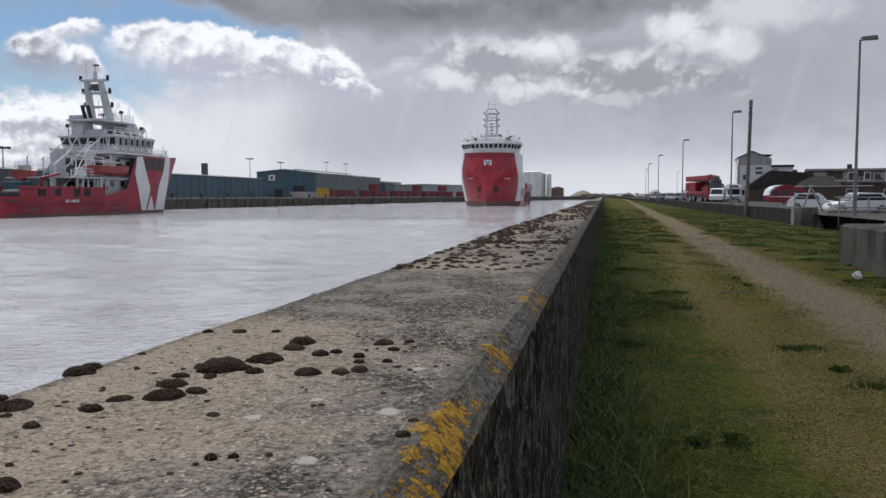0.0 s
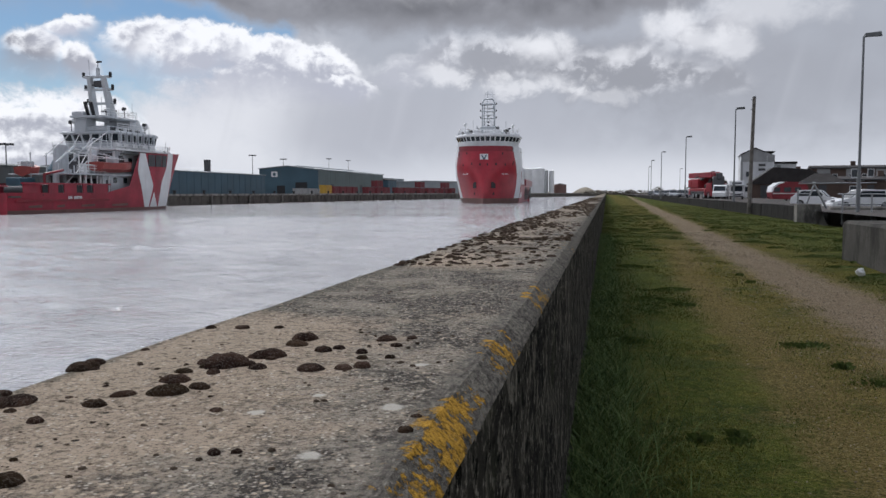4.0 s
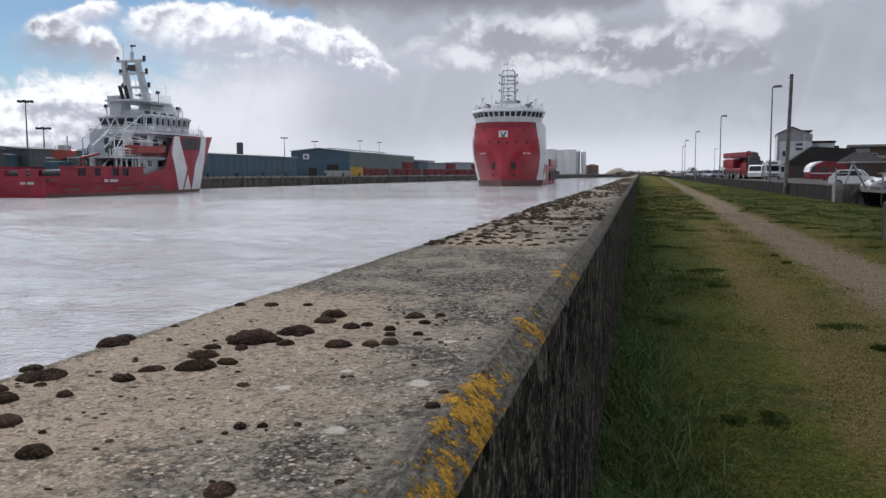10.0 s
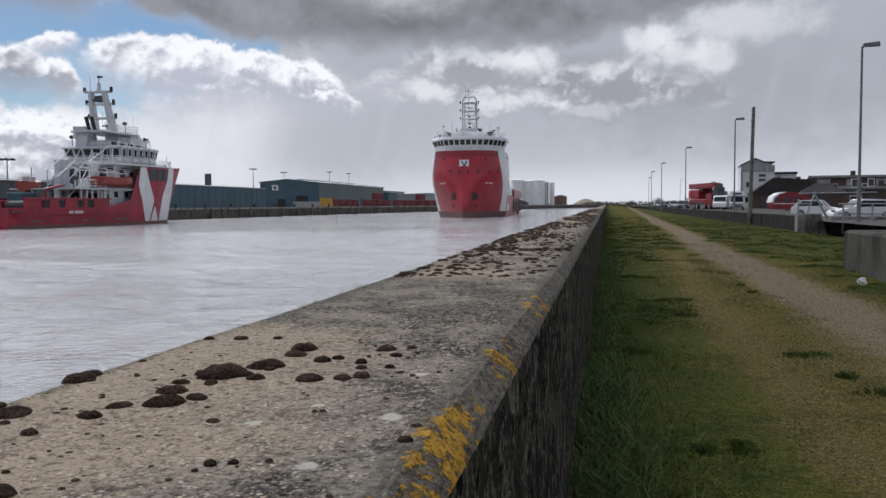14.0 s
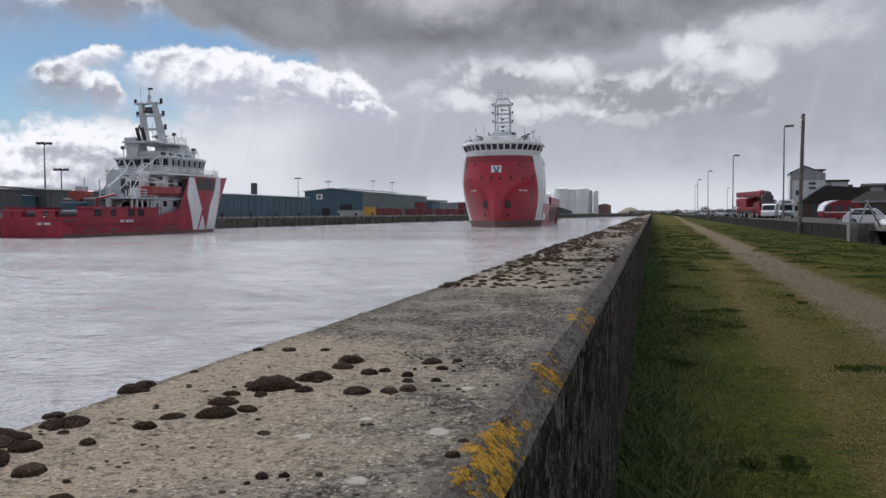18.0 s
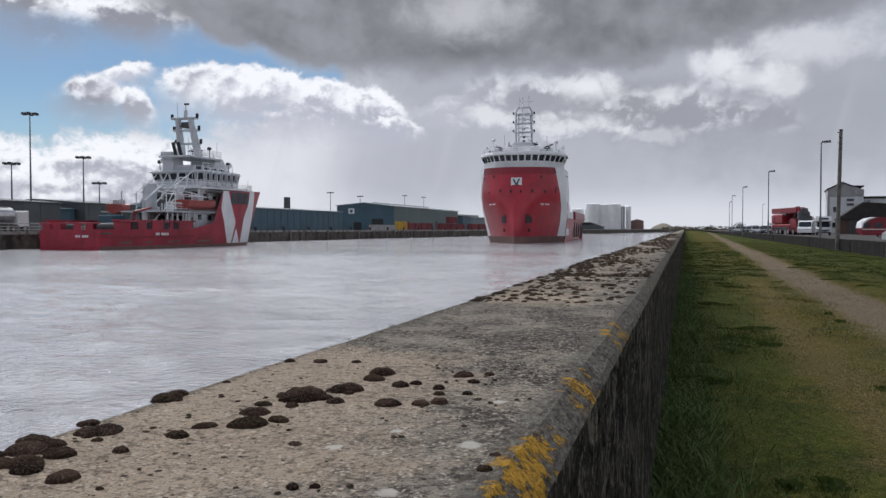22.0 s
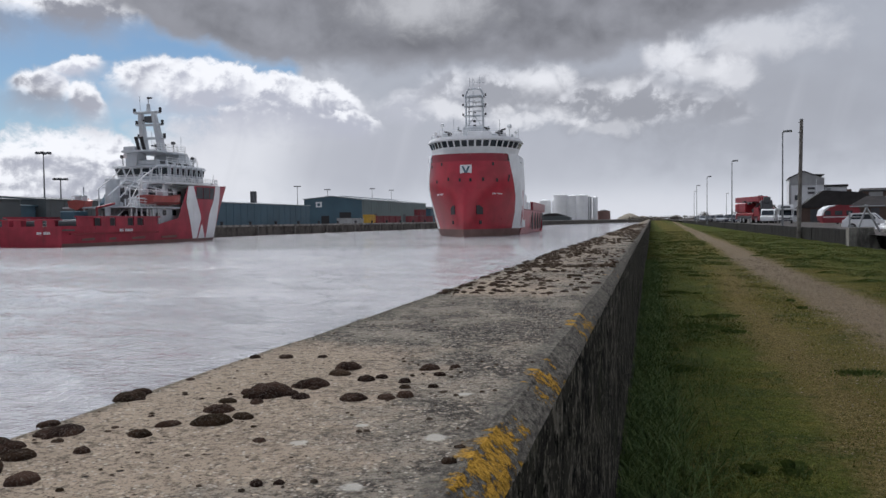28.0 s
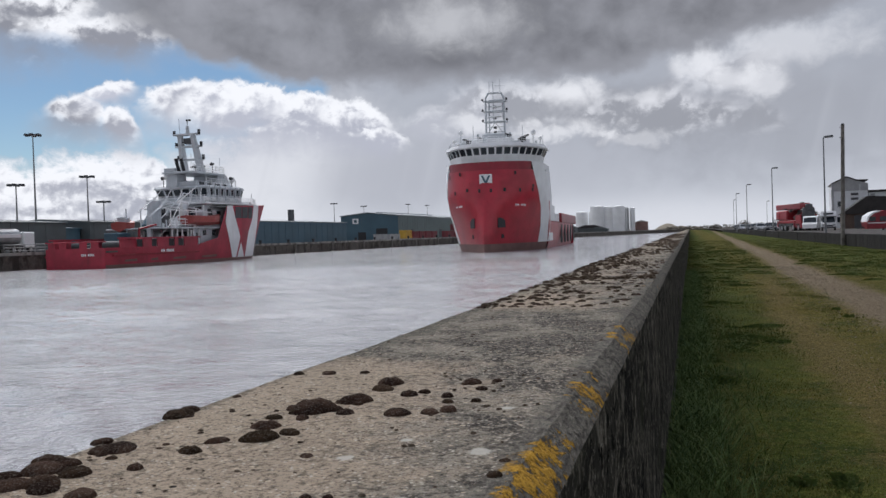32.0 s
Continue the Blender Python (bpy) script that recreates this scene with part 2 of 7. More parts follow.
    c = k.mix(far.max(over), c, k.mix((f1 + wide).step(-0.5, 0.5), (0.40, 0.405, 0.42), (0.66, 0.66, 0.67)))
    near = x * (math.sin(radians(SUN_AZ)) * math.cos(radians(SUN_EL))) + y * (math.cos(radians(SUN_AZ)) * math.cos(radians(SUN_EL))) + z * math.sin(radians(SUN_EL))
    c = k.mix((near.step(0.70, 1.0) * over).min(1.0), c, (5.9, 5.8, 5.65))
    cover = (gap * -1.0 + 1.0).max(lit).max(deck * az.step(-40, -31)).max(over)
    thin = over * -0.45 + 1.0
    tint = k.t.nodes.new("ShaderNodeVectorMath")
    tint.operation = "MULTIPLY"
    tint.inputs[1].default_value = (0.97, 1.0, 1.085)
    k.t.links.new(c, tint.inputs[0])
    em = k.t.nodes.new("ShaderNodeEmission")
    k.t.links.new(tint.outputs[0], em.inputs[0])
    tr = k.t.nodes.new("ShaderNodeBsdfTransparent")
    mx = k.t.nodes.new("ShaderNodeMixShader")
    k.t.links.new((cover * thin).sock, mx.inputs[0])
    k.t.links.new(tr.outputs[0], mx.inputs[1])
    k.t.links.new(em.outputs[0], mx.inputs[2])
    k.t.links.new(mx.outputs[0], k.out.inputs[0])
    k.m.cycles.emission_sampling = "NONE"
    return k.m


def sky_vault():
    bm = bmesh.new()
    rings = []
    for i in range(25):
        e = radians(-2.5 + i * 92.4 / 24)
        rings.append([bm.verts.new((2700 * math.cos(e) * math.sin(a), 2700 * math.cos(e) * math.cos(a), 2700 * math.sin(e))) for a in [2 * math.pi * j / 64 for j in range(64)]])
    for p, q in zip(rings, rings[1:]):
        for j in range(64):
            bm.faces.new((p[j], q[j], q[(j + 1) % 64], p[(j + 1) % 64]))
    me = bpy.data.meshes.new("backdrop_sky")
    bm.to_mesh(me)
    bm.free()
    for p in me.polygons:
        p.use_smooth = True
    me.materials.append(cloud_material())
    return tagged(new("backdrop_sky", me), "broken grey and white clouds with gaps of blue", "sky", kind="structure")


vault = sky_vault()


# ---- materials ----
def concrete(name, base, dark, scale=3.0, pit=0.3):
    k = Mat(name)
    big, mid, fine = k.noise(scale * 0.5, 6, 0.6), k.noise(scale * 3, 6, 0.65), k.noise(scale * 40, 3, 0.6)
    c = k.mix((big * 0.6 + mid * 0.6).step(0.42, 0.76), base, dark)
    c = k.mix((fine * 1.0).step(0.35, 0.62), tuple(v * 0.6 for v in base), c)
    grit = k.cells(scale * 30)
    c = k.mix(grit.step(0.22, 0.05) * fine.step(0.5, 0.62), c, tuple(min(1, v * 1.7) for v in base))
    run = k.noise(scale * 1.6, 6, 0.7, k.scaled(k.obj, (1, 1, 0.35)))
    c = k.mix(run.step(0.46, 0.62) * 0.75, c, tuple(v * 0.35 for v in dark))
    k.put("Base Color", c).put("Roughness", 0.92).put("Specular IOR Level", 0.1)
    k.bump(mid * 0.6 + fine * 0.5 - grit.step(0.3, 0.0) * pit, 0.6, 0.008)
    return k.m


def wall_top_material():
    """Weathered aggregate concrete: tan by the water, grey and blackened by the landward edge."""
    k = Mat("weathered_concrete")
    x, y, z = k.xyz(k.world())
    p = k.world()
    big, mid = k.noise(1.6, 6, 0.62, p), k.noise(9, 6, 0.68, p)
    grain, fine = k.noise(45, 5, 0.7, p), k.noise(140, 3, 0.65, p)
    tan, grey, black = (0.40, 0.320, 0.240), (0.26, 0.232, 0.190), (0.032, 0.030, 0.028)
    # grey cross band and grey landward side
    band = ((y - 2.95 + (big - 0.5) * 0.8) / 0.75).abs().step(1.25, 0.7)
    land = (x + (big - 0.5) * 0.9 + (mid - 0.5) * 0.5).step(-0.78, -0.36)
    band = band.max((y + (big - 0.5) * 1.5).step(3.6, 5.0) * 0.5)
    c = k.mix(((band * 0.9).max(land * 0.65) + (mid - 0.5) * 0.6).step(0.15, 0.8), tan, grey)
    soot = k.noise(3.4, 8, 0.74, p).step(0.41, 0.58) * (land * 1.0 + band * 0.9 + 0.14)
    c = k.mix(soot * grain.step(0.36, 0.56), c, black)
    # dark growth along the river edge
    margin = (x + (big - 0.5) * 0.25 + (mid - 0.5) * 0.16).step(-0.90, -1.0) * (y + (big - 0.5)).step(1.7, 2.6) + (x + (mid - 0.5) * 0.10).step(-0.985, -1.02) * 0.8
    c = k.mix(margin.min(1.0) * (grain * 0.5 + 0.55), c, (0.075, 0.074, 0.058))
    # aggregate: dark pits, sand and pale stones
    c = k.mix(grain.step(0.50, 0.64) * 0.75, c, (0.085, 0.07, 0.055))
    c = k.mix(fine.step(0.53, 0.66) * 0.75, c, (0.06, 0.05, 0.042))
    c = k.mix(fine.step(0.42, 0.33) * 0.6, c, (0.44, 0.35, 0.26))
    salt = k.noise(110, 4, 0.75, p)
    c = k.mix(salt.step(0.55, 0.64) * (land * 0.55 + band * 0.3 + 0.2), c, (0.36, 0.33, 0.28))
    c = k.mix(salt.step(0.45, 0.37) * (land * 0.6 + band * 0.3 + 0.25), c, (0.028, 0.026, 0.023))
    speck = k.cells(95, p)
    c = k.mix(speck.step(0.34, 0.18) * k.noise(30, 2, 0.5, p).step(0.46, 0.56) * 0.85, c, (0.56, 0.50, 0.42))
    pebble = k.cells(54, p)
    c = k.mix(pebble.step(0.26, 0.18) * k.noise(15, 2, 0.5, p).step(0.48, 0.58) * 0.9, c, (0.54, 0.44, 0.33))
    holes = k.cells(24, p)
    pit = holes.step(0.16, 0.09) * k.noise(9, 2, 0.5, p).step(0.52, 0.6)
    c = k.mix(pit, c, (0.03, 0.026, 0.022))
    # pale lichen discs
    for a, b, r in ((-0.542, 1.193, 0.024), (-0.484, 1.322, 0.018), (-0.337, 1.270, 0.030), (-0.365, 1.600, 0.022), (-0.382, 1.006, 0.028)):
        d = (((x - a) ** 2 + (y - b) ** 2) ** 0.5) / (r * 0.7) + (grain - 0.5) * 1.6 + (mid - 0.5)
        c = k.mix(d.step(1.15, 0.6) * 0.75, c, (0.55, 0.52, 0.46))
    edge = (x + (mid - 0.5) * 0.08).step(-0.315, -0.265)
    long = k.scaled(p, (1.0, 0.4, 1.0))
    chip, crust = k.noise(85, 5, 0.75, long), k.noise(13, 6, 0.72, k.scaled(p, (1.0, 0.7, 1.0)))
    where = ((y - 1.12) / 0.42).abs().step(1.2, 0.5).max(((y - 1.85) / 0.24).abs().step(1.2, 0.4) * 0.8).max(((y - 2.95) / 0.4).abs().step(1.2, 0.4) * 0.75).max(((y - 5.4) / 0.6).abs().step(1.2, 0.4) * 0.5)
    gold = (crust + where * 0.27 + (grain - 0.5) * 0.45 + edge * 0.06).step(0.78, 0.83) * where.step(0.05, 0.2)
    rim = k.mix((chip * 0.8 + mid * 0.3).step(0.42, 0.66), (0.040, 0.038, 0.034), (0.17, 0.155, 0.13))
    rim = k.mix((fine * 0.6 + chip * 0.5).step(0.60, 0.68) * 0.6, rim, (0.34, 0.31, 0.26))
    c = k.mix(edge * 0.9, c, rim)
    lower = (x + (crust - 0.5) * 0.16).step(-0.285, -0.255)
    c = k.mix(gold * lower * grain.step(0.34, 0.44), c, k.mix((fine * 0.6 + grain * 0.5).step(0.40, 0.66), (0.13, 0.075, 0.014), (0.52, 0.29, 0.040)))
    k.put("Base Color", c).put("Roughness", 0.94).put("Specular IOR Level", 0.08)
    k.bump(fine * 0.35 + grain * 0.9 + mid * 0.8 + gold * lower * 0.5 + salt * 0.5 - pit * 0.8 - speck.step(0.3, 0.1) * 0.2, 1.0, 0.010)
    return k.m


def wall_face_material():
    """Weathered concrete of the landward face, pocked and flecked, its colour darkened for shade."""
    k = Mat("shaded_stained_concrete")
    v = k.scaled(k.obj, (1, 0.5, 0.5))
    streak, mid = k.noise(6, 6, 0.65, k.scaled(k.obj, (1, 0.3, 0.3))), k.noise(14, 5, 0.68, v)
    fleck, pock = k.noise(70, 5, 0.72, v), k.noise(24, 5, 0.7, k.scaled(k.obj, (1, 0.5, 0.6)))
    # near-black tones hold this side's shade as well as its stains
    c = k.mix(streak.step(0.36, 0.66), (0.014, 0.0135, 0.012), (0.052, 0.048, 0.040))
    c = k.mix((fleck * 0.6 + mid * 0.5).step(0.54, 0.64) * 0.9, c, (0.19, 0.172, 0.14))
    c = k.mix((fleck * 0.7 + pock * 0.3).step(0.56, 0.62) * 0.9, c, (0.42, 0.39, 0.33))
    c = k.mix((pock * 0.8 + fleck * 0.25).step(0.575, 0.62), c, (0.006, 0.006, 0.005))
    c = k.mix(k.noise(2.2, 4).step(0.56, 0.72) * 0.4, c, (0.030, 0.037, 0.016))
    k.put("Base Color", c).put("Roughness", 0.96).put("Specular IOR Level", 0.05)
    k.bump(mid * 0.6 + fleck * 0.8 - pock.step(0.58, 0.64) * 1.2, 1.0, 0.02)
    return k.m


def ground_material():
    """Rough grass on sandy soil, with a beaten gravel path and a fainter trail."""
    k = Mat("rough_grass_ground")
    x, y, z = k.xyz(k.world())
    p = k.world()
    big, mid = k.noise(0.35, 5, 0.6, p), k.noise(2.2, 6, 0.66, p)
    tuft, fine, grit = k.noise(8, 6, 0.7, p), k.noise(30, 5, 0.7, p), k.noise(75, 3, 0.65, p)
    wig = (mid - 0.5) * 2.2 + (big - 0.5) * 2.2
    green = k.mix(mid.step(0.34, 0.66), (0.036, 0.058, 0.009), (0.100, 0.108, 0.022))
    lump = k.noise(1.5, 5, 0.62, p)
    green = k.mix(lump.step(0.47, 0.58) * 0.8, green, (0.025, 0.045, 0.012))
    green = k.mix(k.noise(5, 5, 0.7, p).step(0.52, 0.62) * 0.6, green, (0.119, 0.099, 0.029))
    green = k.mix(tuft.step(0.50, 0.62) * 0.5, green, (0.019, 0.032, 0.007))
    green = k.mix(fine.step(0.47, 0.62) * 0.65, green, (0.155, 0.152, 0.044))
    green = k.mix(grit.step(0.49, 0.58) * 0.8, green, (0.018, 0.026, 0.006))
    dry = k.mix(fine.step(0.40, 0.6), (0.070, 0.058, 0.014), (0.215, 0.163, 0.046))
    dry = k.mix(lump.step(0.50, 0.60) * tuft.step(0.40, 0.55) * 0.8, dry, (0.045, 0.063, 0.016))
    dry = k.mix(grit.step(0.50, 0.60) * 0.8, dry, (0.036, 0.028, 0.011))
    dry = k.mix(k.cells(30, p).step(0.22, 0.10) * mid.step(0.42, 0.6) * 0.8, dry, (0.353, 0.289, 0.176))
    side = (x + wig * 1.1).step(0.7, 1.8) * (x + wig).step(7.5, 4.4)
    c = k.mix((side * 0.5 + (big - 0.45) * 0.8 + (tuft - 0.5) * 0.5).step(0.15, 0.75) * 0.9, green, dry)
    gravel = k.mix(grit.step(0.35, 0.65), (0.088, 0.065, 0.043), (0.284, 0.224, 0.153))
    gravel = k.mix(fine.step(0.5, 0.64) * 0.5, gravel, (0.071, 0.053, 0.034))
    gravel = k.mix(k.cells(34, p).step(0.26, 0.12) * 0.7, gravel, (0.426, 0.362, 0.277))
    mid_line = y * 0.0175 + 3.0 + (y * 0.16)._op("SINE") * 0.08
    off = (x - mid_line).abs()
    path = (off + (mid - 0.5) * 0.9 + (tuft - 0.5) * 0.8 + (fine - 0.5) * 0.5).step(0.86, 0.34)
    mid2 = (y - 15.0).max(0.0) * 0.055 + 1.55
    trail = (((x - mid2).abs() + wig * 0.6 + (tuft - 0.5) * 0.5).step(0.5, 0.05)) * y.step(30, 20) * 0.8
    near = ((x - 3.0).abs() + wig * 0.9 + (tuft - 0.5) * 1.6 + (fine - 0.5) * 0.9).step(1.9, 0.5) * y.step(14, 6) * 0.85
    earth = k.mix((grit * 0.6 + fine * 0.4).step(0.42, 0.58), (0.055, 0.041, 0.015), (0.215, 0.163, 0.066))
    earth = k.mix(k.cells(28, p).step(0.24, 0.12) * 0.7, earth, (0.341, 0.284, 0.199))
    c = k.mix(trail.max(near), c, earth)
    c = k.mix(path, c, gravel)
    k.put("Base Color", c).put("Roughness", 0.97).put("Specular IOR Level", 0.03)
    k.bump(fine * 0.6 + grit * 0.3 + tuft * 1.6 + mid, 1.0, 0.04)
    return k.m


def water_material():
    """Silty water with a breeze on it, sky sheen mixed into its colour; heights in metres."""
    k = Mat("river_water")
    swell = k.noise(0.13, 3, 0.5)
    a = k.noise(0.5, 4, 0.55)
    b = k.noise(1.7, 4, 0.6)
    d = k.noise(4.2, 3, 0.55, k.scaled(k.obj, (0.75, 1.0, 1)))
    e = k.noise(9.5, 3, 0.55)
    big = k.noise(0.05, 4, 0.55, k.scaled(k.obj, (0.35, 1.2, 1)))
    # paler and greyer than silt: part of the sky's reflection is in this colour
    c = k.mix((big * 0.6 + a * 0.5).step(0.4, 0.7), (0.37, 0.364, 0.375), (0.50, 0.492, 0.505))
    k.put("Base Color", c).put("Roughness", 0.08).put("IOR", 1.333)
    calm = big.step(0.3, 0.62) * 0.8 + 0.5
    k.bump((swell * 0.10 + a * 0.10 + b * 0.10 + d * 0.18 + e * 0.08) * calm, 1.0, 1.0)
    return k.m


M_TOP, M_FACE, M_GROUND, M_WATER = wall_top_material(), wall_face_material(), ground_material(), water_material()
M_QUAY = concrete("quay_concrete", (0.20, 0.18, 0.16), (0.09, 0.08, 0.07), 0.4)
M_COPE = concrete("coping_concrete", (0.42, 0.40, 0.37), (0.26, 0.25, 0.23), 0.5)
M_APRON = concrete("apron_concrete", (0.34, 0.32, 0.29), (0.22, 0.20, 0.18), 0.25)
M_BLOCK = concrete("block_concrete", (0.115, 0.109, 0.097), (0.055, 0.053, 0.047), 0.55)
M_LOW = concrete("low_wall_concrete", (0.042, 0.040, 0.038), (0.024, 0.023, 0.021), 1.6)
M_PALE = concrete("pale_concrete", (0.33, 0.315, 0.285), (0.17, 0.163, 0.145), 1.2)
M_FOOT = concrete("footing_concrete", (0.10, 0.096, 0.082), (0.05, 0.047, 0.04), 1.6)
M_ROAD = concrete("worn_road", (0.14, 0.125, 0.118), (0.085, 0.08, 0.077), 0.5)
M_RED = paint("ship_red", (0.41, 0.024, 0.042), 0.32, vary=0.22, scale=0.3, dirty=0.35, dirt=(0.16, 0.03, 0.028), bump=0.08, fine=4)
M_OLDRED = paint("faded_hull_red", (0.37, 0.028, 0.052), 0.45, vary=0.3, scale=0.35, dirty=0.55, dirt=(0.10, 0.03, 0.035), bump=0.1, fine=4)
M_DKRED = paint("dark_red", (0.25, 0.014, 0.026), 0.4, scale=0.4, dirty=0.3, fine=4)
M_RUST = paint("boot_top", (0.20, 0.115, 0.10), 0.7, scale=0.6, dirty=0.6, dirt=(0.11, 0.07, 0.055), fine=5)
M_WHITE = paint("ship_white", (0.80, 0.81, 0.82), 0.4, vary=0.08, scale=0.5, dirty=0.3, dirt=(0.42, 0.36, 0.31), bump=0.06, fine=5)
M_GREYW = paint("deckhouse_grey", (0.56, 0.59, 0.62), 0.45, vary=0.1, scale=0.8, dirty=0.25, dirt=(0.3, 0.26, 0.22), fine=6)
M_DECK = paint("deck_green", (0.10, 0.11, 0.10), 0.8, scale=0.5)
M_BLACK = paint("black_steel", (0.022, 0.022, 0.025), 0.55, dirty=0.1)
M_DARK = paint("dark_grey", (0.07, 0.072, 0.078), 0.6)
M_ORANGE = paint("lifeboat_orange", (0.36, 0.065, 0.055), 0.4, dirty=0.15)
M_GALV = paint("galvanised", (0.33, 0.34, 0.35), 0.5, 0.6, dirty=0.2)
M_LAMP = paint("lamp_column_grey", (0.20, 0.21, 0.22), 0.55, 0.3)
M_TIMBER = paint("weathered_timber", (0.17, 0.155, 0.14), 0.85, scale=3, vary=0.4, dirty=0.4)
M_TEAL = paint("teal_cladding", (0.055, 0.115, 0.155), 0.55, scale=0.15, vary=0.15, dirty=0.2, fine=2)
M_TEAL2 = paint("grey_green_cladding", (0.12, 0.165, 0.165), 0.55, scale=0.15, vary=0.12, dirty=0.2, fine=2)
M_SLATE = paint("dark_grey_cladding", (0.095, 0.11, 0.115), 0.65, scale=0.12, vary=0.2, dirty=0.3, fine=2)
M_ROOFLT = paint("pale_roof_sheet", (0.30, 0.33, 0.35), 0.6, scale=0.1, fine=2)
M_YELLOW = paint("yellow_paint", (0.55, 0.33, 0.04), 0.5, scale=0.6, dirty=0.3)
M_SILO = paint("silo_white", (0.80, 0.81, 0.82), 0.5, vary=0.08, scale=0.15, dirty=0.2, dirt=(0.4, 0.38, 0.36), fine=2)
M_BRICK = paint("brown_brick", (0.105, 0.072, 0.058), 0.9, scale=0.6, vary=0.25, fine=9)
M_RENDER = paint("white_render", (0.72, 0.735, 0.75), 0.85, vary=0.07, scale=0.4, dirty=0.25, dirt=(0.35, 0.32, 0.28), fine=9)
M_CREAM = paint("grey_panel", (0.36, 0.365, 0.37), 0.8, scale=0.4, fine=9)
M_ROOF = paint("dark_roof_tile", (0.040, 0.036, 0.035), 0.95, scale=0.8, vary=0.3, fine=12)
M_CARWHITE = paint("car_white", (0.80, 0.81, 0.82), 0.25, vary=0.04, dirty=0.1)
M_CARSILVER = paint("car_silver", (0.36, 0.38, 0.41), 0.25, 0.4, vary=0.05, dirty=0.1)
M_CARDARK = paint("car_dark", (0.035, 0.04, 0.055), 0.25, vary=0.1, dirty=0.1)
M_CARRED = paint("vehicle_red", (0.29, 0.016, 0.026), 0.3, vary=0.12, dirty=0.15)
M_TYRE = paint("tyre_rubber", (0.02, 0.02, 0.02), 0.9)
M_SAND = paint("sand", (0.26, 0.23, 0.18), 0.95, scale=0.4, fine=8)


def glass_material(name, base, rough=0.06):
    k = Mat(name)
    k.put("Base Color", k.mix(k.noise(1.5, 3).step(0.4, 0.6), base, tuple(v * 1.5 for v in base))).put("Roughness", rough).put("IOR", 1.5)
    return k.m


M_GLASS = glass_material("dark_window_glass", (0.018, 0.024, 0.03))


# ---- shapes ----
def thing(name, m=None, label="", category="", group="", kind=""):
    ob = new(name)
    ob.empty_display_size = 0.2
    if m is not None:
        ob.matrix_basis = m
    return tagged(ob, label, category, group, kind)


def part(name, bm, material, parent=None, label="", smooth=False):
    me = bpy.data.meshes.new(name)
    bmesh.ops.recalc_face_normals(bm, faces=bm.faces)
    bm.to_mesh(me)
    bm.free()
    if smooth:
        for p in me.polygons:
            p.use_smooth = True
    me.materials.append(material)
    ob = new(name, me)
    if parent is not None:
        ob.parent = parent
    return tagged(ob, label)


def again(ob, m):
    """Another piece on the same mesh, beside ob."""
    o = ob.copy()
    scene.collection.objects.link(o)
    o.matrix_basis = m
    return o


def box(x0, x1, y0, y1, z0, z1, bevel=0.0, bm=None):
    own = bmesh.new()
    bmesh.ops.create_cube(own, size=1)
    for v in own.verts:
        v.co = ((x0 + x1) / 2 + v.co.x * (x1 - x0), (y0 + y1) / 2 + v.co.y * (y1 - y0), (z0 + z1) / 2 + v.co.z * (z1 - z0))
    if bevel:
        bmesh.ops.bevel(own, geom=own.edges[:], offset=bevel, segments=1, affect="EDGES")
    return joined(bm, own)


def joined(bm, own):
    if bm is None:
        return own
    n = {}
    for v in own.verts:
        n[v] = bm.verts.new(v.co)
    for f in own.faces:
        bm.faces.new([n[v] for v in f.verts])
    own.free()
    return bm


def rod(p, q, r, r2=None, n=8, bm=None):
    bm = bm or bmesh.new()
    p, q = Vector(p), Vector(q)
    r2 = r if r2 is None else r2
    turn = (q - p).to_track_quat("Z", "Y").to_matrix()
    rings = []
    for c, rr in ((p, r), (q, r2)):
        rings.append([bm.verts.new(c + turn @ Vector((rr * math.cos(2 * math.pi * i / n), rr * math.sin(2 * math.pi * i / n), 0))) for i in range(n)])
    for i in range(n):
        bm.faces.new((rings[0][i], rings[0][(i + 1) % n], rings[1][(i + 1) % n], rings[1][i]))
    bm.faces.new(rings[0][::-1])
    bm.faces.new(rings[1])
    return bm


def tube(points, r, n=6, bm=None):
    for p, q in zip(points, points[1:]):
        bm = rod(p, q, r, n=n, bm=bm)
    return bm


def prism(poly, axis, a, b, bm=None):
    """A flat outline drawn out along an axis: poly holds the other two coordinates, in their order."""
    bm = bm or bmesh.new()

    def at(u, v, w):
        return {"x": (w, u, v), "y": (u, w, v), "z": (u, v, w)}[axis]
    lo = [bm.verts.new(at(u, v, a)) for u, v in poly]
    hi = [bm.verts.new(at(u, v, b)) for u, v in poly]
    for i in range(len(poly)):
        j = (i + 1) % len(poly)
        bm.faces.new((lo[i], lo[j], hi[j], hi[i]))
    bm.faces.new(lo[::-1])
    bm.faces.new(hi)
    return bm


def loft(rings, closed=True, caps=True, bm=None):
    bm = bm or bmesh.new()
    vs = [[bm.verts.new(p) for p in r] for r in rings]
    n = len(vs[0])
    for a, b in zip(vs, vs[1:]):
        for i in range(n if closed else n - 1):
            bm.faces.new((a[i], a[(i + 1) % n], b[(i + 1) % n], b[i]))
    if caps:
        bm.faces.new(vs[0][::-1])
        bm.faces.new(vs[-1])
    return bm


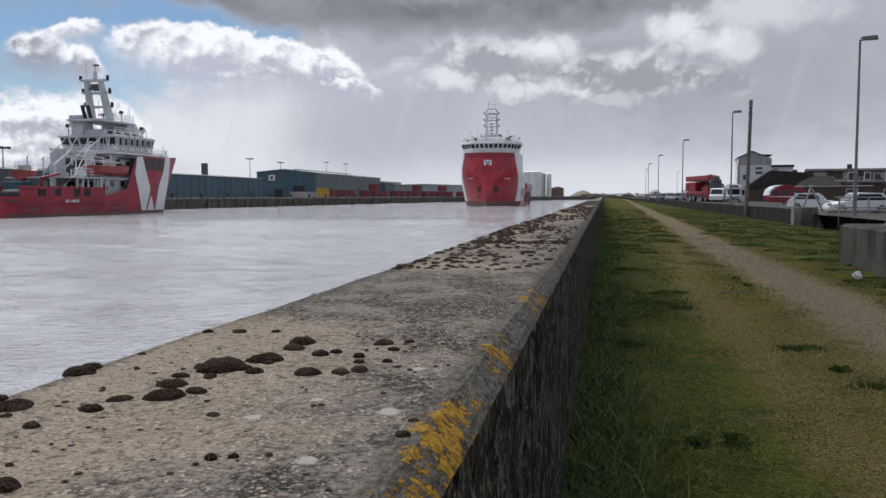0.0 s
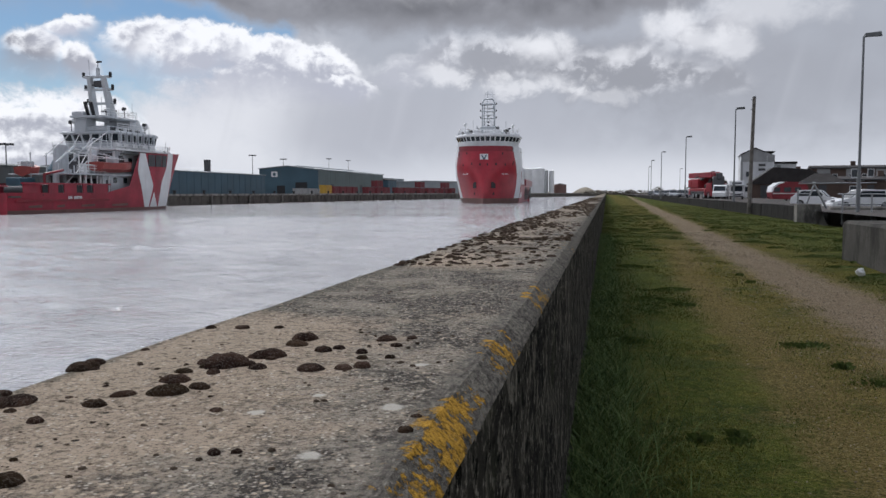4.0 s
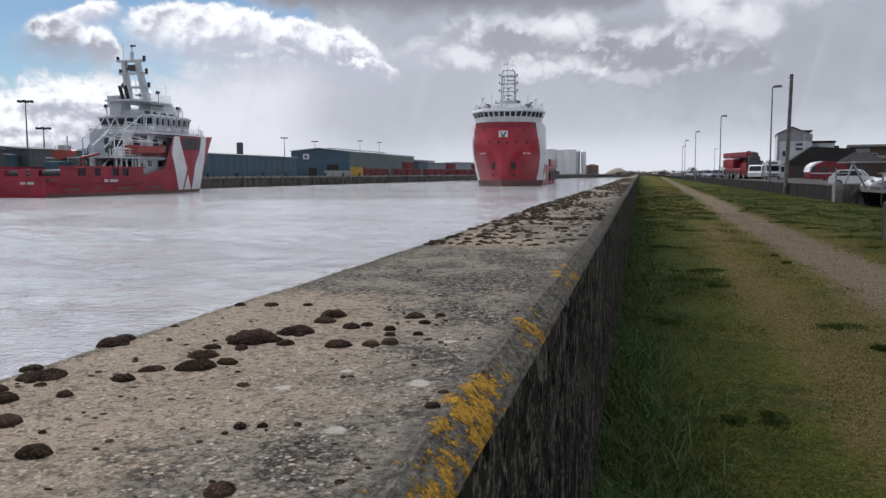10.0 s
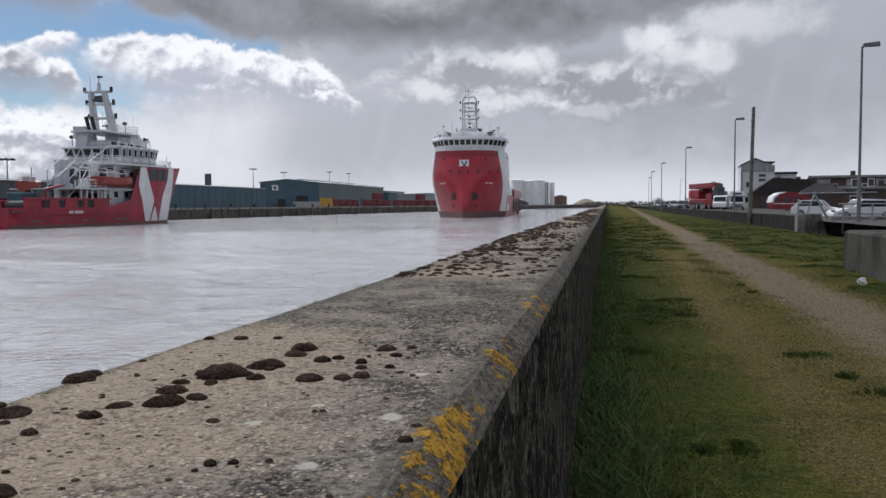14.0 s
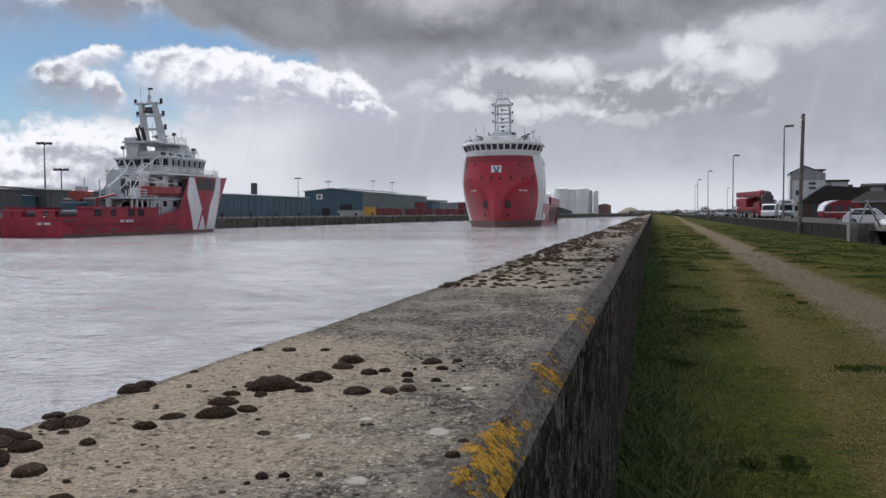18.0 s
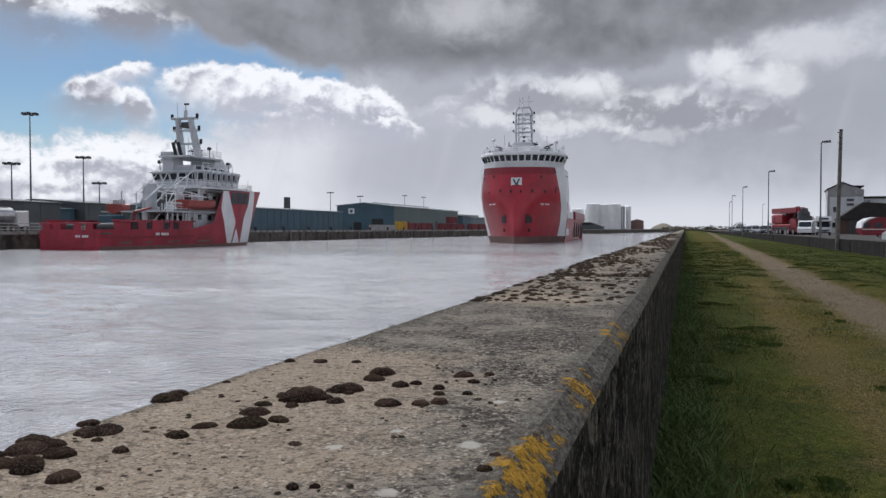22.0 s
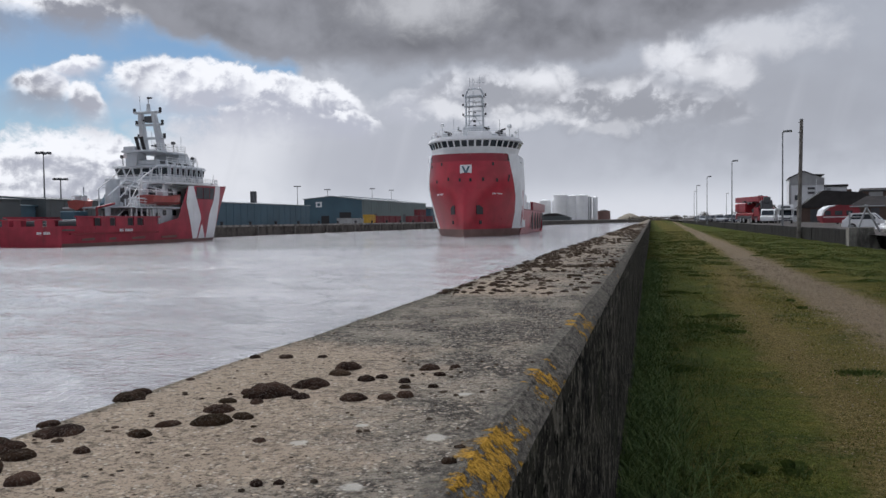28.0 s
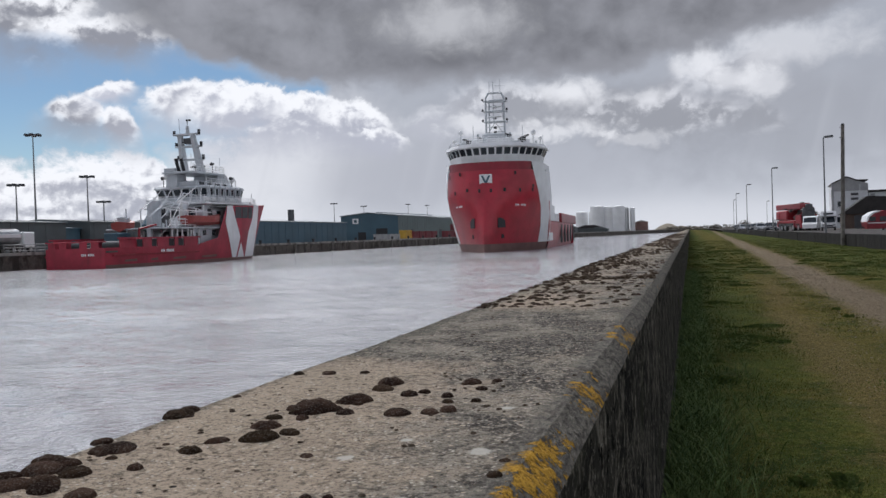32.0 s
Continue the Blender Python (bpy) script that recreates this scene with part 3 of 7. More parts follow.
def railing(points, h, parent, material, step=1.5, rails=3, r=0.03):
    """A guard rail along a line: posts and rails one by one."""
    ob = None
    runs = [None] * rails
    for p, q in zip(points, points[1:]):
        p, q = Vector(p), Vector(q)
        for j in range(rails):
            dz = Vector((0, 0, h * (j + 1) / rails))
            runs[j] = rod(p + dz, q + dz, r, n=5, bm=runs[j])
        n = max(1, round((q - p).length / step))
        for i in range(n + 1):
            c = p.lerp(q, i / n)
            if ob is None:
                ob = part("rail_post", rod((0, 0, 0), (0, 0, h), r, n=5), material, parent)
                ob.matrix_basis = Matrix.Translation(c)
            else:
                again(ob, Matrix.Translation(c))
    for bm in runs:
        part("rail", bm, material, parent)


# ---- river, banks, ground ----
WATER = -1.1
QUAY_TOP = 1.1
QUAY = [(-84, -140), (-84, 150), (-81, 200), (-74, 280), (-64, 350), (-44, 460), (-19, 600), (30, 780), (160, 1100)]


def sheet(name, poly, z, material, label, category):
    bm = bmesh.new()
    bm.faces.new([bm.verts.new((x, y, z)) for x, y in poly])
    return tagged(part(name, bm, material, None), label, category, kind="structure")


def water_sheet():
    """The river: short chop near the wall, flat and left to the fine relief further off."""
    rng = np.random.default_rng(14)
    xs = np.concatenate([[-400, -200, -120, -90, -75, -64, -56], np.arange(-50, -5.9, 0.17), [-4, -2, 0, 20, 80, 240, 600]])
    ys = np.concatenate([[-600, -200, -60, -20, -4], np.arange(3, 96, 0.17), [98, 104, 115, 135, 170, 230, 320, 500, 800, 1600]])
    x, y = np.meshgrid(xs, ys)
    h = np.zeros_like(x)
    for _ in range(64):
        span = math.exp(rng.uniform(math.log(0.5), math.log(3.2)))
        a = rng.normal(1.15, 0.5)
        amp = 0.016 * span / 6.283 * rng.uniform(0.6, 1.3)
        h += amp * np.sin((x * math.cos(a) + y * math.sin(a)) * 6.283 / span + rng.uniform(0, 6.283))
    gust = 0.75 + 0.35 * np.sin(x * 0.11 + y * 0.17 + 1.0) * np.sin(x * 0.21 - y * 0.09)
    edge = np.clip((x + 50) / 10, 0, 1) * np.clip((-6 - x) / 1.5, 0, 1) * np.clip((y - 3) / 3, 0, 1) * np.clip((95 - y) / 25, 0, 1)
    h = (h + 2.2 * h * np.abs(h)) * gust * edge
    ny, nx = x.shape
    me = bpy.data.meshes.new("water")
    i = (np.arange(ny - 1)[:, None] * nx + np.arange(nx - 1)[None, :]).reshape(-1)
    quads = np.stack([i, i + 1, i + nx + 1, i + nx], axis=1)
    me.vertices.add(nx * ny)
    me.vertices.foreach_set("co", np.stack([x, y, h], axis=-1).reshape(-1))
    me.loops.add(quads.size)
    me.loops.foreach_set("vertex_index", quads.reshape(-1).astype(np.int32))
    me.polygons.add(len(quads))
    me.polygons.foreach_set("loop_start", (np.arange(len(quads)) * 4).astype(np.int32))
    me.update(calc_edges=True)
    me.polygons.foreach_set("use_smooth", np.ones(len(quads), dtype=bool))
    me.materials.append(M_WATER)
    return tagged(new("water", me), "rippled river water reflecting the grey sky, its colour paled as sky sheen", "river", kind="structure")


water = water_sheet()
water.location.z = WATER


def ground_lift(x, y):
    return 0.05 * (noise.noise((x * 0.5, y * 0.35, 3.1)) + 0.5 * noise.noise((x * 1.3, y * 1.1, 0.4)))


def bank_ground():
    """Landward ground: one sheet from the flood wall to the horizon, with the road a step up behind the low wall."""
    bm = bmesh.new()
    xs = [-0.6 + 0.3 * i for i in range(37)]
    ys = list(range(-40, -2, 2)) + [-2 + 0.3 * i for i in range(140)] + list(range(40, 120)) + list(range(120, 400, 10)) + [420, 500, 620, 800]
    grid = []
    for y in ys:
        row = []
        for x in xs:
            row.append(bm.verts.new((x, y, ground_lift(x, y))))
        grid.append(row)
    for a, b in zip(grid, grid[1:]):
        for i in range(len(xs) - 1):
            bm.faces.new((a[i], a[i + 1], b[i + 1], b[i]))
    return tagged(part("ground", bm, M_GROUND, None, smooth=True), "rough grass with a beaten gravel path", "grass", kind="structure")


ground = bank_ground()
sheet("road", [(10.5, -40), (60, -40), (60, 800), (10.5, 800)], 0.62, M_ROAD, "worn grey asphalt road and parking strip", "road")
sheet("land_east", [(60, -600), (2600, -600), (2600, 2600), (-400, 2600), (-400, 1500), (160, 1100), (60, 800)], 0.6, M_GROUND, "flat grassy land reaching the horizon", "ground")
sheet("land_south", [(-0.6, -600), (60, -600), (60, -40), (-0.6, -40)], 0.0, M_GROUND, "flat grassy land behind the wall", "ground")
sheet("land_head", [(-0.6, 800), (60, 800), (160, 1100), (30, 900)], 0.3, M_GROUND, "flat grassy land by the river bend", "ground")
sheet("apron", [(x, y) for x, y in QUAY] + [(-400, 1500), (-2600, 2600), (-2600, -600), (-84, -600)], QUAY_TOP, M_APRON, "pale concrete quay apron", "quay")


def quay_wall():
    bm = bmesh.new()
    for (x0, y0), (x1, y1) in zip(QUAY, QUAY[1:]):
        bm2 = loft([[(x0, y0, -4), (x0, y0, QUAY_TOP - 0.5), (x0 + 0.25, y0, QUAY_TOP - 0.5), (x0 + 0.25, y0, QUAY_TOP + 0.12), (x0 - 1.2, y0, QUAY_TOP + 0.12), (x0 - 1.2, y0, -4)],
                    [(x1, y1, -4), (x1, y1, QUAY_TOP - 0.5), (x1 + 0.25, y1, QUAY_TOP - 0.5), (x1 + 0.25, y1, QUAY_TOP + 0.12), (x1 - 1.2, y1, QUAY_TOP + 0.12), (x1 - 1.2, y1, -4)]])
        bm = joined(bm, bm2)
    cap = None
    for (x0, y0), (x1, y1) in zip(QUAY, QUAY[1:]):
        z0, z1 = QUAY_TOP - 0.25, QUAY_TOP + 0.16
        cap = joined(cap, loft([[(x + 0.32, y, z0), (x + 0.32, y, z1), (x - 1.3, y, z1), (x - 1.3, y, z0)] for x, y in ((x0, y0), (x1, y1))]))
    ob = tagged(part("quay_wall", bm, M_QUAY, None), "stained concrete quay wall with a pale coping", "quay", kind="structure")
    part("coping", cap, M_COPE, ob, "pale concrete coping")
    pile = None
    for i in range(22):
        y = 60 + i * 17.0
        x = np.interp(y, [p[1] for p in QUAY], [p[0] for p in QUAY])
        if pile is None:
            pile = part("timber_fender", box(-0.05, 0.35, -0.22, 0.22, -3.6, 2.25, 0.03), M_TIMBER, ob)
            pile.matrix_basis = pose(x + 0.2, y, -1.2)
        else:
            again(pile, pose(x + 0.2, y, -1.2))


quay_wall()

# ---- flood wall ----
WALL_L, WALL_R, TOP = -1.04, -0.205, 1.2


def flood_wall():
    root = thing("flood_wall", pose(0, 0, 0), "weathered concrete flood wall with moss and lichen on top", "wall", kind="structure")
    joints = [-6.0, -1.8, 6.9, 12.6, 18.5, 24.5, 30.5, 36.5, 42.5, 49, 56, 63, 70, 78, 86, 95, 105, 120, 140, 165, 200, 250, 320]
    rng = random.Random(4)
    for n, (a, b) in enumerate(zip(joints, joints[1:])):
        dx, dz = rng.uniform(-0.004, 0.004), rng.uniform(-0.0015, 0.0015)
        if a < 6:
            dx, dz = 0.0, 0.0
        l, r, t = WALL_L + dx, WALL_R + dx, TOP + dz
        k = max(2, int((b - a) / 0.12)) if a < 13 else max(2, int((b - a) / 0.6))
        top, face = bmesh.new(), bmesh.new()
        rows_t, rows_f = [], []
        for i in range(k + 1):
            y = a + 0.001 + (b - a - 0.002) * i / k
            w = noise.noise((y * 1.7, 2.0, 1.0)) * 0.012 + noise.noise((y * 7.0, 5.0, 1.0)) * 0.006
            w += 0.016 if y > 2.3 else 0.0
            e = noise.noise((y * 2.1, 9.0, 4.0)) * 0.012 + noise.noise((y * 9.0, 3.0, 7.0)) * 0.006
            c = 0.05 + noise.noise((y * 1.3, 4.0, 2.0)) * 0.012 + noise.noise((y * 6.0, 8.0, 2.0)) * 0.008
            line = [(l - 0.012 + w, y, t - 0.5), (l - 0.01 + w, y, t - 0.02), (l + 0.02 + w, y, t)]
            for j in range(1, 8):
                x = l + 0.02 + (r - c - l - 0.02) * j / 8
                line.append((x, y, t + noise.noise((x * 6, y * 6, 0.5)) * 0.004))
            line += [(r - c + e, y, t - 0.001), (r - 0.012 + e * 0.6, y, t - 0.029 - c * 0.1), (r + e * 0.5, y, t - 0.046 - c * 0.1)]
            rows_t.append([top.verts.new(p) for p in line])
            zz = [t - 0.046 - c * 0.1, 1.0, 0.75, 0.5, 0.25, -0.3]
            rows_f.append([face.verts.new((r + e * 0.5 * (1 if j == 0 else 0) + (0.004 * noise.noise((y * 3, z * 3, 1)) if j else 0) + 0.0 + 0.015 * j / 5, y, z)) for j, z in enumerate(zz)])
        for rows, bm in ((rows_t, top), (rows_f, face)):
            for p, q in zip(rows, rows[1:]):
                for i in range(len(p) - 1):
                    bm.faces.new((p[i], p[i + 1], q[i + 1], q[i]))
        part("wall_top", top, M_TOP, root, "tan and grey aggregate concrete")
        part("wall_face", face, M_FACE, root, "streaked concrete darkened for the shaded side")
        part("footing", box(r - 0.05, r + 0.035, a, b - 0.001, -0.3, 0.03), M_FOOT, root, "worn footing strip")
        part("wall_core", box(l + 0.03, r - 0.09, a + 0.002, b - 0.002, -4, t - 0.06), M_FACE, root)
    return root


wall = flood_wall()


# ---- low wall, blocks ----
def low_wall():
    root = thing("low_wall", pose(0, 0, 0), "low stained concrete retaining wall along the road", "wall", kind="structure")
    first = None
    for i in range(40):
        y = 46 + i * 6.0
        if first is None:
            first = part("wall_panel", box(-0.15, 0.15, 0.003, 5.997, -0.3, 0.82, 0.004), M_LOW, root)
            first.matrix_basis = pose(10.35, y, 0)
        else:
            again(first, pose(10.35 + 0.02 * math.sin(i * 2.3), y, 0.015 * math.sin(i * 1.7)))


low_wall()


# ---- ships ----
def bridge_house(parent, outline, z0, z1, z2, z3, n_panes, wall_mat, lean=0.94, gap=0.16):
    """A wheelhouse: sill band, leaning window band with panes one by one, and an overhanging roof. outline: half plan, bow to stern, x >= 0."""
    full = [(x, y) for x, y in outline] + [(-x, y) for x, y in reversed(outline) if x > 0.01]
    cy = sum(y for x, y in full) / len(full)

    def ring(s, z):
        return [(x * s, cy + (y - cy) * s, z) for x, y in full]
    part("sill_band", loft([ring(lean * 0.97, z0), ring(lean, z1)]), wall_mat, parent)
    part("window_band", loft([ring(lean, z1), ring(1.0, z2)]), wall_mat, parent)
    part("roof", loft([ring(1.03, z2), ring(1.04, z2 + 0.12), ring(1.0, z3)]), wall_mat, parent)
    lo, hi = ring(lean, z1 + 0.12), ring(1.0, z2 - 0.1)
    m = len(outline)
    edges = [(i, i + 1) for i in range(m - 1)]
    edges += [((len(full) - i) % len(full), (len(full) - i - 1) % len(full)) for i in range(m - 1)]
    for a, b in edges:
        p, q, r, s = (Vector(v) for v in (lo[a], lo[b], hi[b], hi[a]))
        k = max(1, round((q - p).length / n_panes))
        for i in range(k):
            t0, t1 = (i + gap / 2) / k, (i + 1 - gap / 2) / k
            quad = [p.lerp(q, t0), p.lerp(q, t1), s.lerp(r, t1), s.lerp(r, t0)]
            nrm = (quad[1] - quad[0]).cross(quad[3] - quad[0]).normalized()
            c = sum(quad, Vector()) / 4
            if nrm.dot(Vector((c.x, c.y - cy, 0))) < 0:
                nrm = -nrm
            part("window_pane", loft([[v + nrm * 0.01 for v in quad], [v + nrm * 0.04 for v in quad]]), M_GLASS, parent)


def radar(parent, p, h, span=1.6, mat=None):
    part("radar_post", rod(p, (p[0], p[1], p[2] + h), 0.07), M_GREYW, parent)
    part("radar_scanner", box(p[0] - span / 2, p[0] + span / 2, p[1] - 0.12, p[1] + 0.12, p[2] + h, p[2] + h + 0.22, 0.04), mat or M_WHITE, parent)


def dome(parent, p, r, h, name="satellite_dome"):
    part("dome_post", rod(p, (p[0], p[1], p[2] + h), 0.09), M_GREYW, parent)
    bm = bmesh.new()
    bmesh.ops.create_uvsphere(bm, u_segments=12, v_segments=8, radius=r)
    for v in bm.verts:
        v.co = Vector((p[0], p[1], p[2] + h + r * 0.8)) + Vector((v.co.x, v.co.y, v.co.z * 1.15))
    part(name, bm, M_WHITE, parent, smooth=True)


def monitor(parent, p, s=1.0, turn=1):
    """A black fire monitor on a short stand."""
    bm = rod(p, (p[0], p[1], p[2] + 0.8 * s), 0.16 * s)
    bm = rod((p[0] - 0.5 * s * turn, p[1], p[2] + 0.75 * s), (p[0] + 0.9 * s * turn, p[1] + 0.4, p[2] + 1.25 * s), 0.2 * s, 0.12 * s, bm=bm)
    bm = box(p[0] - 0.5 * s, p[0] + 0.4 * s, p[1] - 0.3, p[1] + 0.3, p[2] + 0.55 * s, p[2] + 0.95 * s, bm=bm)
    part("fire_monitor", bm, M_BLACK, parent)


def letters(parent, base, right, up, out, n, h, mat, gap_at=3):
    """Plain bars for lettering."""
    base, right, up, out = Vector(base), Vector(right), Vector(up), Vector(out)
    first = None
    for i in range(n):
        if i == gap_at:
            continue
        c = base + right * (i * h * 0.82)
        q = [c, c + right * h * 0.55, c + right * h * 0.55 + up * h, c + up * h]
        part("letter_bar", loft([[v + out * 0.01 for v in q], [v + out * 0.04 for v in q]]), mat, parent)


def supply_ship():
    """The ship that comes up the river: bow forward along +y, its bridge wings at y = 0, waterline at z = 0."""
    root = thing("supply_ship", pose(-30, 200, WATER, 0, 0, 180), "red and white supply ship under way with a blunt bow", "ship")
    NB = 16

    def beam(z):
        return float(np.interp(z, [-2, 0, 1.2, 3, 6, 9, 13.8], [6.7, 7.2, 7.5, 7.8, 8.15, 8.25, 7.95]))

    def entry(z):
        return float(np.interp(z, [-2, 0, 3, 7, 10, 13.8], [19.0, 18.0, 16.0, 12.5, 10.5, 9.0]))

    def power(z):
        return float(np.interp(z, [-2, 0, 3, 5.5, 8, 13.8], [1.1, 1.12, 1.2, 1.36, 1.75, 2.4]))

    def stem(z):
        return float(np.interp(z, [-2, 0, 3, 7, 13.8], [13.3, 13.1, 12.6, 11.2, 8.6]))

    def at(i, z, off=0.0):
        th = math.pi / 2 * i / NB
        e = 2 / power(z)
        return ((beam(z) + off) * math.sin(th) ** e, stem(z) + off - entry(z) * (1 - math.cos(th) ** e), z)

    def skin(i0, i1, zs, off, sides=(1, -1)):
        bm = bmesh.new()
        for s in sides:
            cols = [[bm.verts.new((s * p[0], p[1], p[2])) for p in (at(i, z, off) for z in zs)] for i in np.linspace(i0, i1, max(2, round((i1 - i0) * 2) + 1))]
            for a, b in zip(cols, cols[1:]):
                for j in range(len(zs) - 1):
                    bm.faces.new((a[j], a[j + 1], b[j + 1], b[j]))
        return bm
    zs = [-2, -1, 0, 0.8, 1.25, 2, 3, 4, 5, 6, 7, 8, 9, 10, 11, 12, 12.6]
    hull = part("hull", skin(0, NB, zs, 0.0), M_RED, root, "glossy red hull plating with white bow stripes", smooth=True)
    part("boot_top", skin(0, NB, [-2, -1, 0, 0.8, 1.25], 0.03), M_RUST, hull, "brown boot-topping stained at the waterline", smooth=True)

    def white_from(z):
        """Where the white bow panel begins, counted round the bow."""
        return float(np.interp(z, [1.25, 4, 7, 10, 12, 13.9], [11.7, 12.1, 12.0, 11.0, 10.1, 9.3]))
    part("sheer_band", skin(0, 9.3, [12.6, 13.2, 13.9], 0.0), M_DKRED, hull, "dark red band under the bridge", smooth=True)
    for sd in (1, -1):
        bm = bmesh.new()
        rows = []
        for z in [1.25, 2, 3, 4, 5, 6, 7, 8, 9, 10, 11, 12, 13.2, 13.9]:
            rows.append([bm.verts.new((sd * p[0], p[1], p[2])) for p in (at(i, z, 0.035) for i in np.linspace(white_from(z), NB, 12))])
        for a, b in zip(rows, rows[1:]):
            for j in range(11):
                bm.faces.new((a[j], a[j + 1], b[j + 1], b[j]))
        part("white_bow_panel", bm, M_WHITE, hull, smooth=True)
    # forecastle sides, deck and the lower cargo hull
    for s, name in ((1, "white_side_panel"), (-1, "white_side_panel")):
        lv = list(np.linspace(1.25, 13.9, 12))
        bm = bmesh.new()
        a = [bm.verts.new((s * (beam(z) + 0.035), at(NB, z)[1], z)) for z in lv]
        b = [bm.verts.new((s * (beam(z) + 0.035), min(at(NB, z)[1] - 0.3, -7.0), z)) for z in lv]
        for j in range(11):
            bm.faces.new((a[j], a[j + 1], b[j + 1], b[j]))
        part(name, bm, M_WHITE, hull, smooth=True)
    # stepped white plating down to the cargo deck
    for y0, y1, top, inn in ((-12.5, -7.0, 9.6, 0.35), (-18.5, -12.5, 7.6, 0.5), (-25.0, -18.5, 6.2, 0.3)):
        for s in (1, -1):
            part("stepped_side", box(s * (7.6 - inn) - 0.5, s * (7.6 - inn) + 0.5, y0, y1, 1.3 if y0 > -13 else 4.7, top, 0.1), M_WHITE, hull)
        part("step_deck", box(-7.2, 7.2, y0, y1, top - 0.5, top - 0.3), M_DECK, hull)
    for s in (1, -1):
        bm = bmesh.new()
        lv = [-2, 0, 1.25, 3, 4.6]
        ys = [-7, -13, -24, -50, -66]
        g = [[bm.verts.new((s * (beam(z) - (0.6 if y < -60 else 0)), y, z)) for z in lv] for y in ys]
        for a, b in zip(g, g[1:]):
            for j in range(len(lv) - 1):
                bm.faces.new((a[j], a[j + 1], b[j + 1], b[j]))
        part("lower_side_plating", bm, M_RED, hull, "faded red plating")
        part("cargo_rail", box(s * 8.0 - 0.3, s * 8.0 + 0.3, -62, -25, 4.6, 6.4, 0.1), M_DKRED, hull, "red cargo rail along the deck")
        for i in range(5):
            part("fender_recess", box(s * 7.92 - 0.06, s * 7.92 + 0.12, -27 - i * 7.5 - 2.4, -27 - i * 7.5, 0.7, 4.3, 0.05), M_BLACK, hull, "dark vertical recess in the side")
        part("lower_rub_rail", box(s * 7.9 - 0.1, s * 7.9 + 0.22, -64, -10, 4.5, 4.75, 0.05), M_DKRED, hull)
    part("transom", box(-7.3, 7.3, -66.3, -65.9, -2, 4.7), M_RED, hull)
    part("cargo_deck", box(-7.7, 7.7, -66, -20, 3.2, 3.4), M_DECK, hull)
    part("forecastle_deck", loft([[(x, y, 13.7) for x, y, _ in [at(i, 13.7) for i in range(NB + 1)] + [(7.9, -7, 0), (-7.9, -7, 0)] + [(-p[0], p[1], 0) for p in [at(i, 13.7) for i in range(NB, 0, -1)]]],
                                  [(x, y, 13.8) for x, y, _ in [at(i, 13.7) for i in range(NB + 1)] + [(7.9, -7, 0), (-7.9, -7, 0)] + [(-p[0], p[1], 0) for p in [at(i, 13.7) for i in range(NB, 0, -1)]]]]), M_DECK, hull)
    part("forecastle_aft_wall", box(-7.7, 7.7, -7.2, -6.9, 3.3, 13.9), M_WHITE, hull)
    for s in (1, -1):
        part("red_sliver", loft([[(s * (beam(z) + 0.06), y, z) for y, z in ((-4.6, 1.5), (-3.4, 3.0), (-2.6, 8.0), (-6.0, 4.0))], [(s * (beam(z) + 0.12), y, z) for y, z in ((-4.6, 1.5), (-3.4, 3.0), (-2.6, 8.0), (-6.0, 4.0))]]), M_RED, hull)
    # openings in the bow
    for s in (1, -1):
        for i, z, w, h in ((4.2, 3.7, 1.6, 1.5), (4.6, 2.1, 0.6, 0.6)):
            p, q = at(i, z, 0.02), at(i + 1.1, z, 0.02)
            t = Vector((q[0] - p[0], q[1] - p[1], 0)).normalized()
            n = Vector((t.y, -t.x, 0)) * -1 if Vector((-t.y, t.x, 0)).y < 0 else Vector((-t.y, t.x, 0))
            c = (Vector(p) + Vector(q)) / 2
            quad = [c - t * w / 2, c + t * w / 2, c + t * w / 2 + Vector((0, 0, h)), c - t * w / 2 + Vector((0, 0, h))]
            pts = [[v + n * 0.12 for v in quad], [v - n * 0.3 for v in quad]]
            pts = [[Vector((s * v.x, v.y, v.z)) for v in r] for r in pts]
            part("anchor_pocket" if w > 1 else "mooring_fairlead", loft(pts), M_BLACK, hull, "dark recessed opening")
    holes = ((1.1, 9.1, 1), (1.0, 9.1, -1), (3.8, 9.3, 1), (3.6, 9.2, -1), (7.2, 9.0, 1), (6.6, 9.1, -1), (5.2, 11.9, 1), (5.2, 11.8, -1), (8.9, 11.6, 1), (9.4, 9.2, -1), (9.6, 9.8, -1))
    for i, z, s in holes:
        p, q = Vector(at(i, z, 0.03)), Vector(at(i + 0.45, z, 0.03))
        u = Vector((0, 0, 0.55))
        r = [p, q, q + u, p + u]
        r2 = [v + Vector((0, 0.06, 0)) for v in r]
        part("porthole", loft([[Vector((s * v.x, v.y, v.z)) for v in k] for k in (r, r2)]), M_BLACK, hull)
    # name bars on both bows, square mark with a V in the middle
    for s in (1, -1):
        for j in range(8):
            if j == 3:
                continue
            i = 6.4 + j * 0.26 if s < 0 else 8.2 - j * 0.26
            p, q = Vector(at(i, 7.0, 0.03)), Vector(at(i + 0.17 * (1 if s < 0 else -1), 7.0, 0.03))
            u = Vector((0, 0, 0.5))
            r = [p, q, q + u, p + u]
            part("letter_bar", loft([[Vector((s * v.x, v.y, v.z)) for v in r], [Vector((s * v.x * 1.004, v.y + 0.03, v.z)) for v in r]]), M_WHITE, hull)
    y0 = stem(10.9) + 0.05
    part("square_mark", box(-0.98, 0.98, y0 - 0.06, y0 + 0.05, 10.0, 11.9, 0.02), M_WHITE, hull, "white square mark")
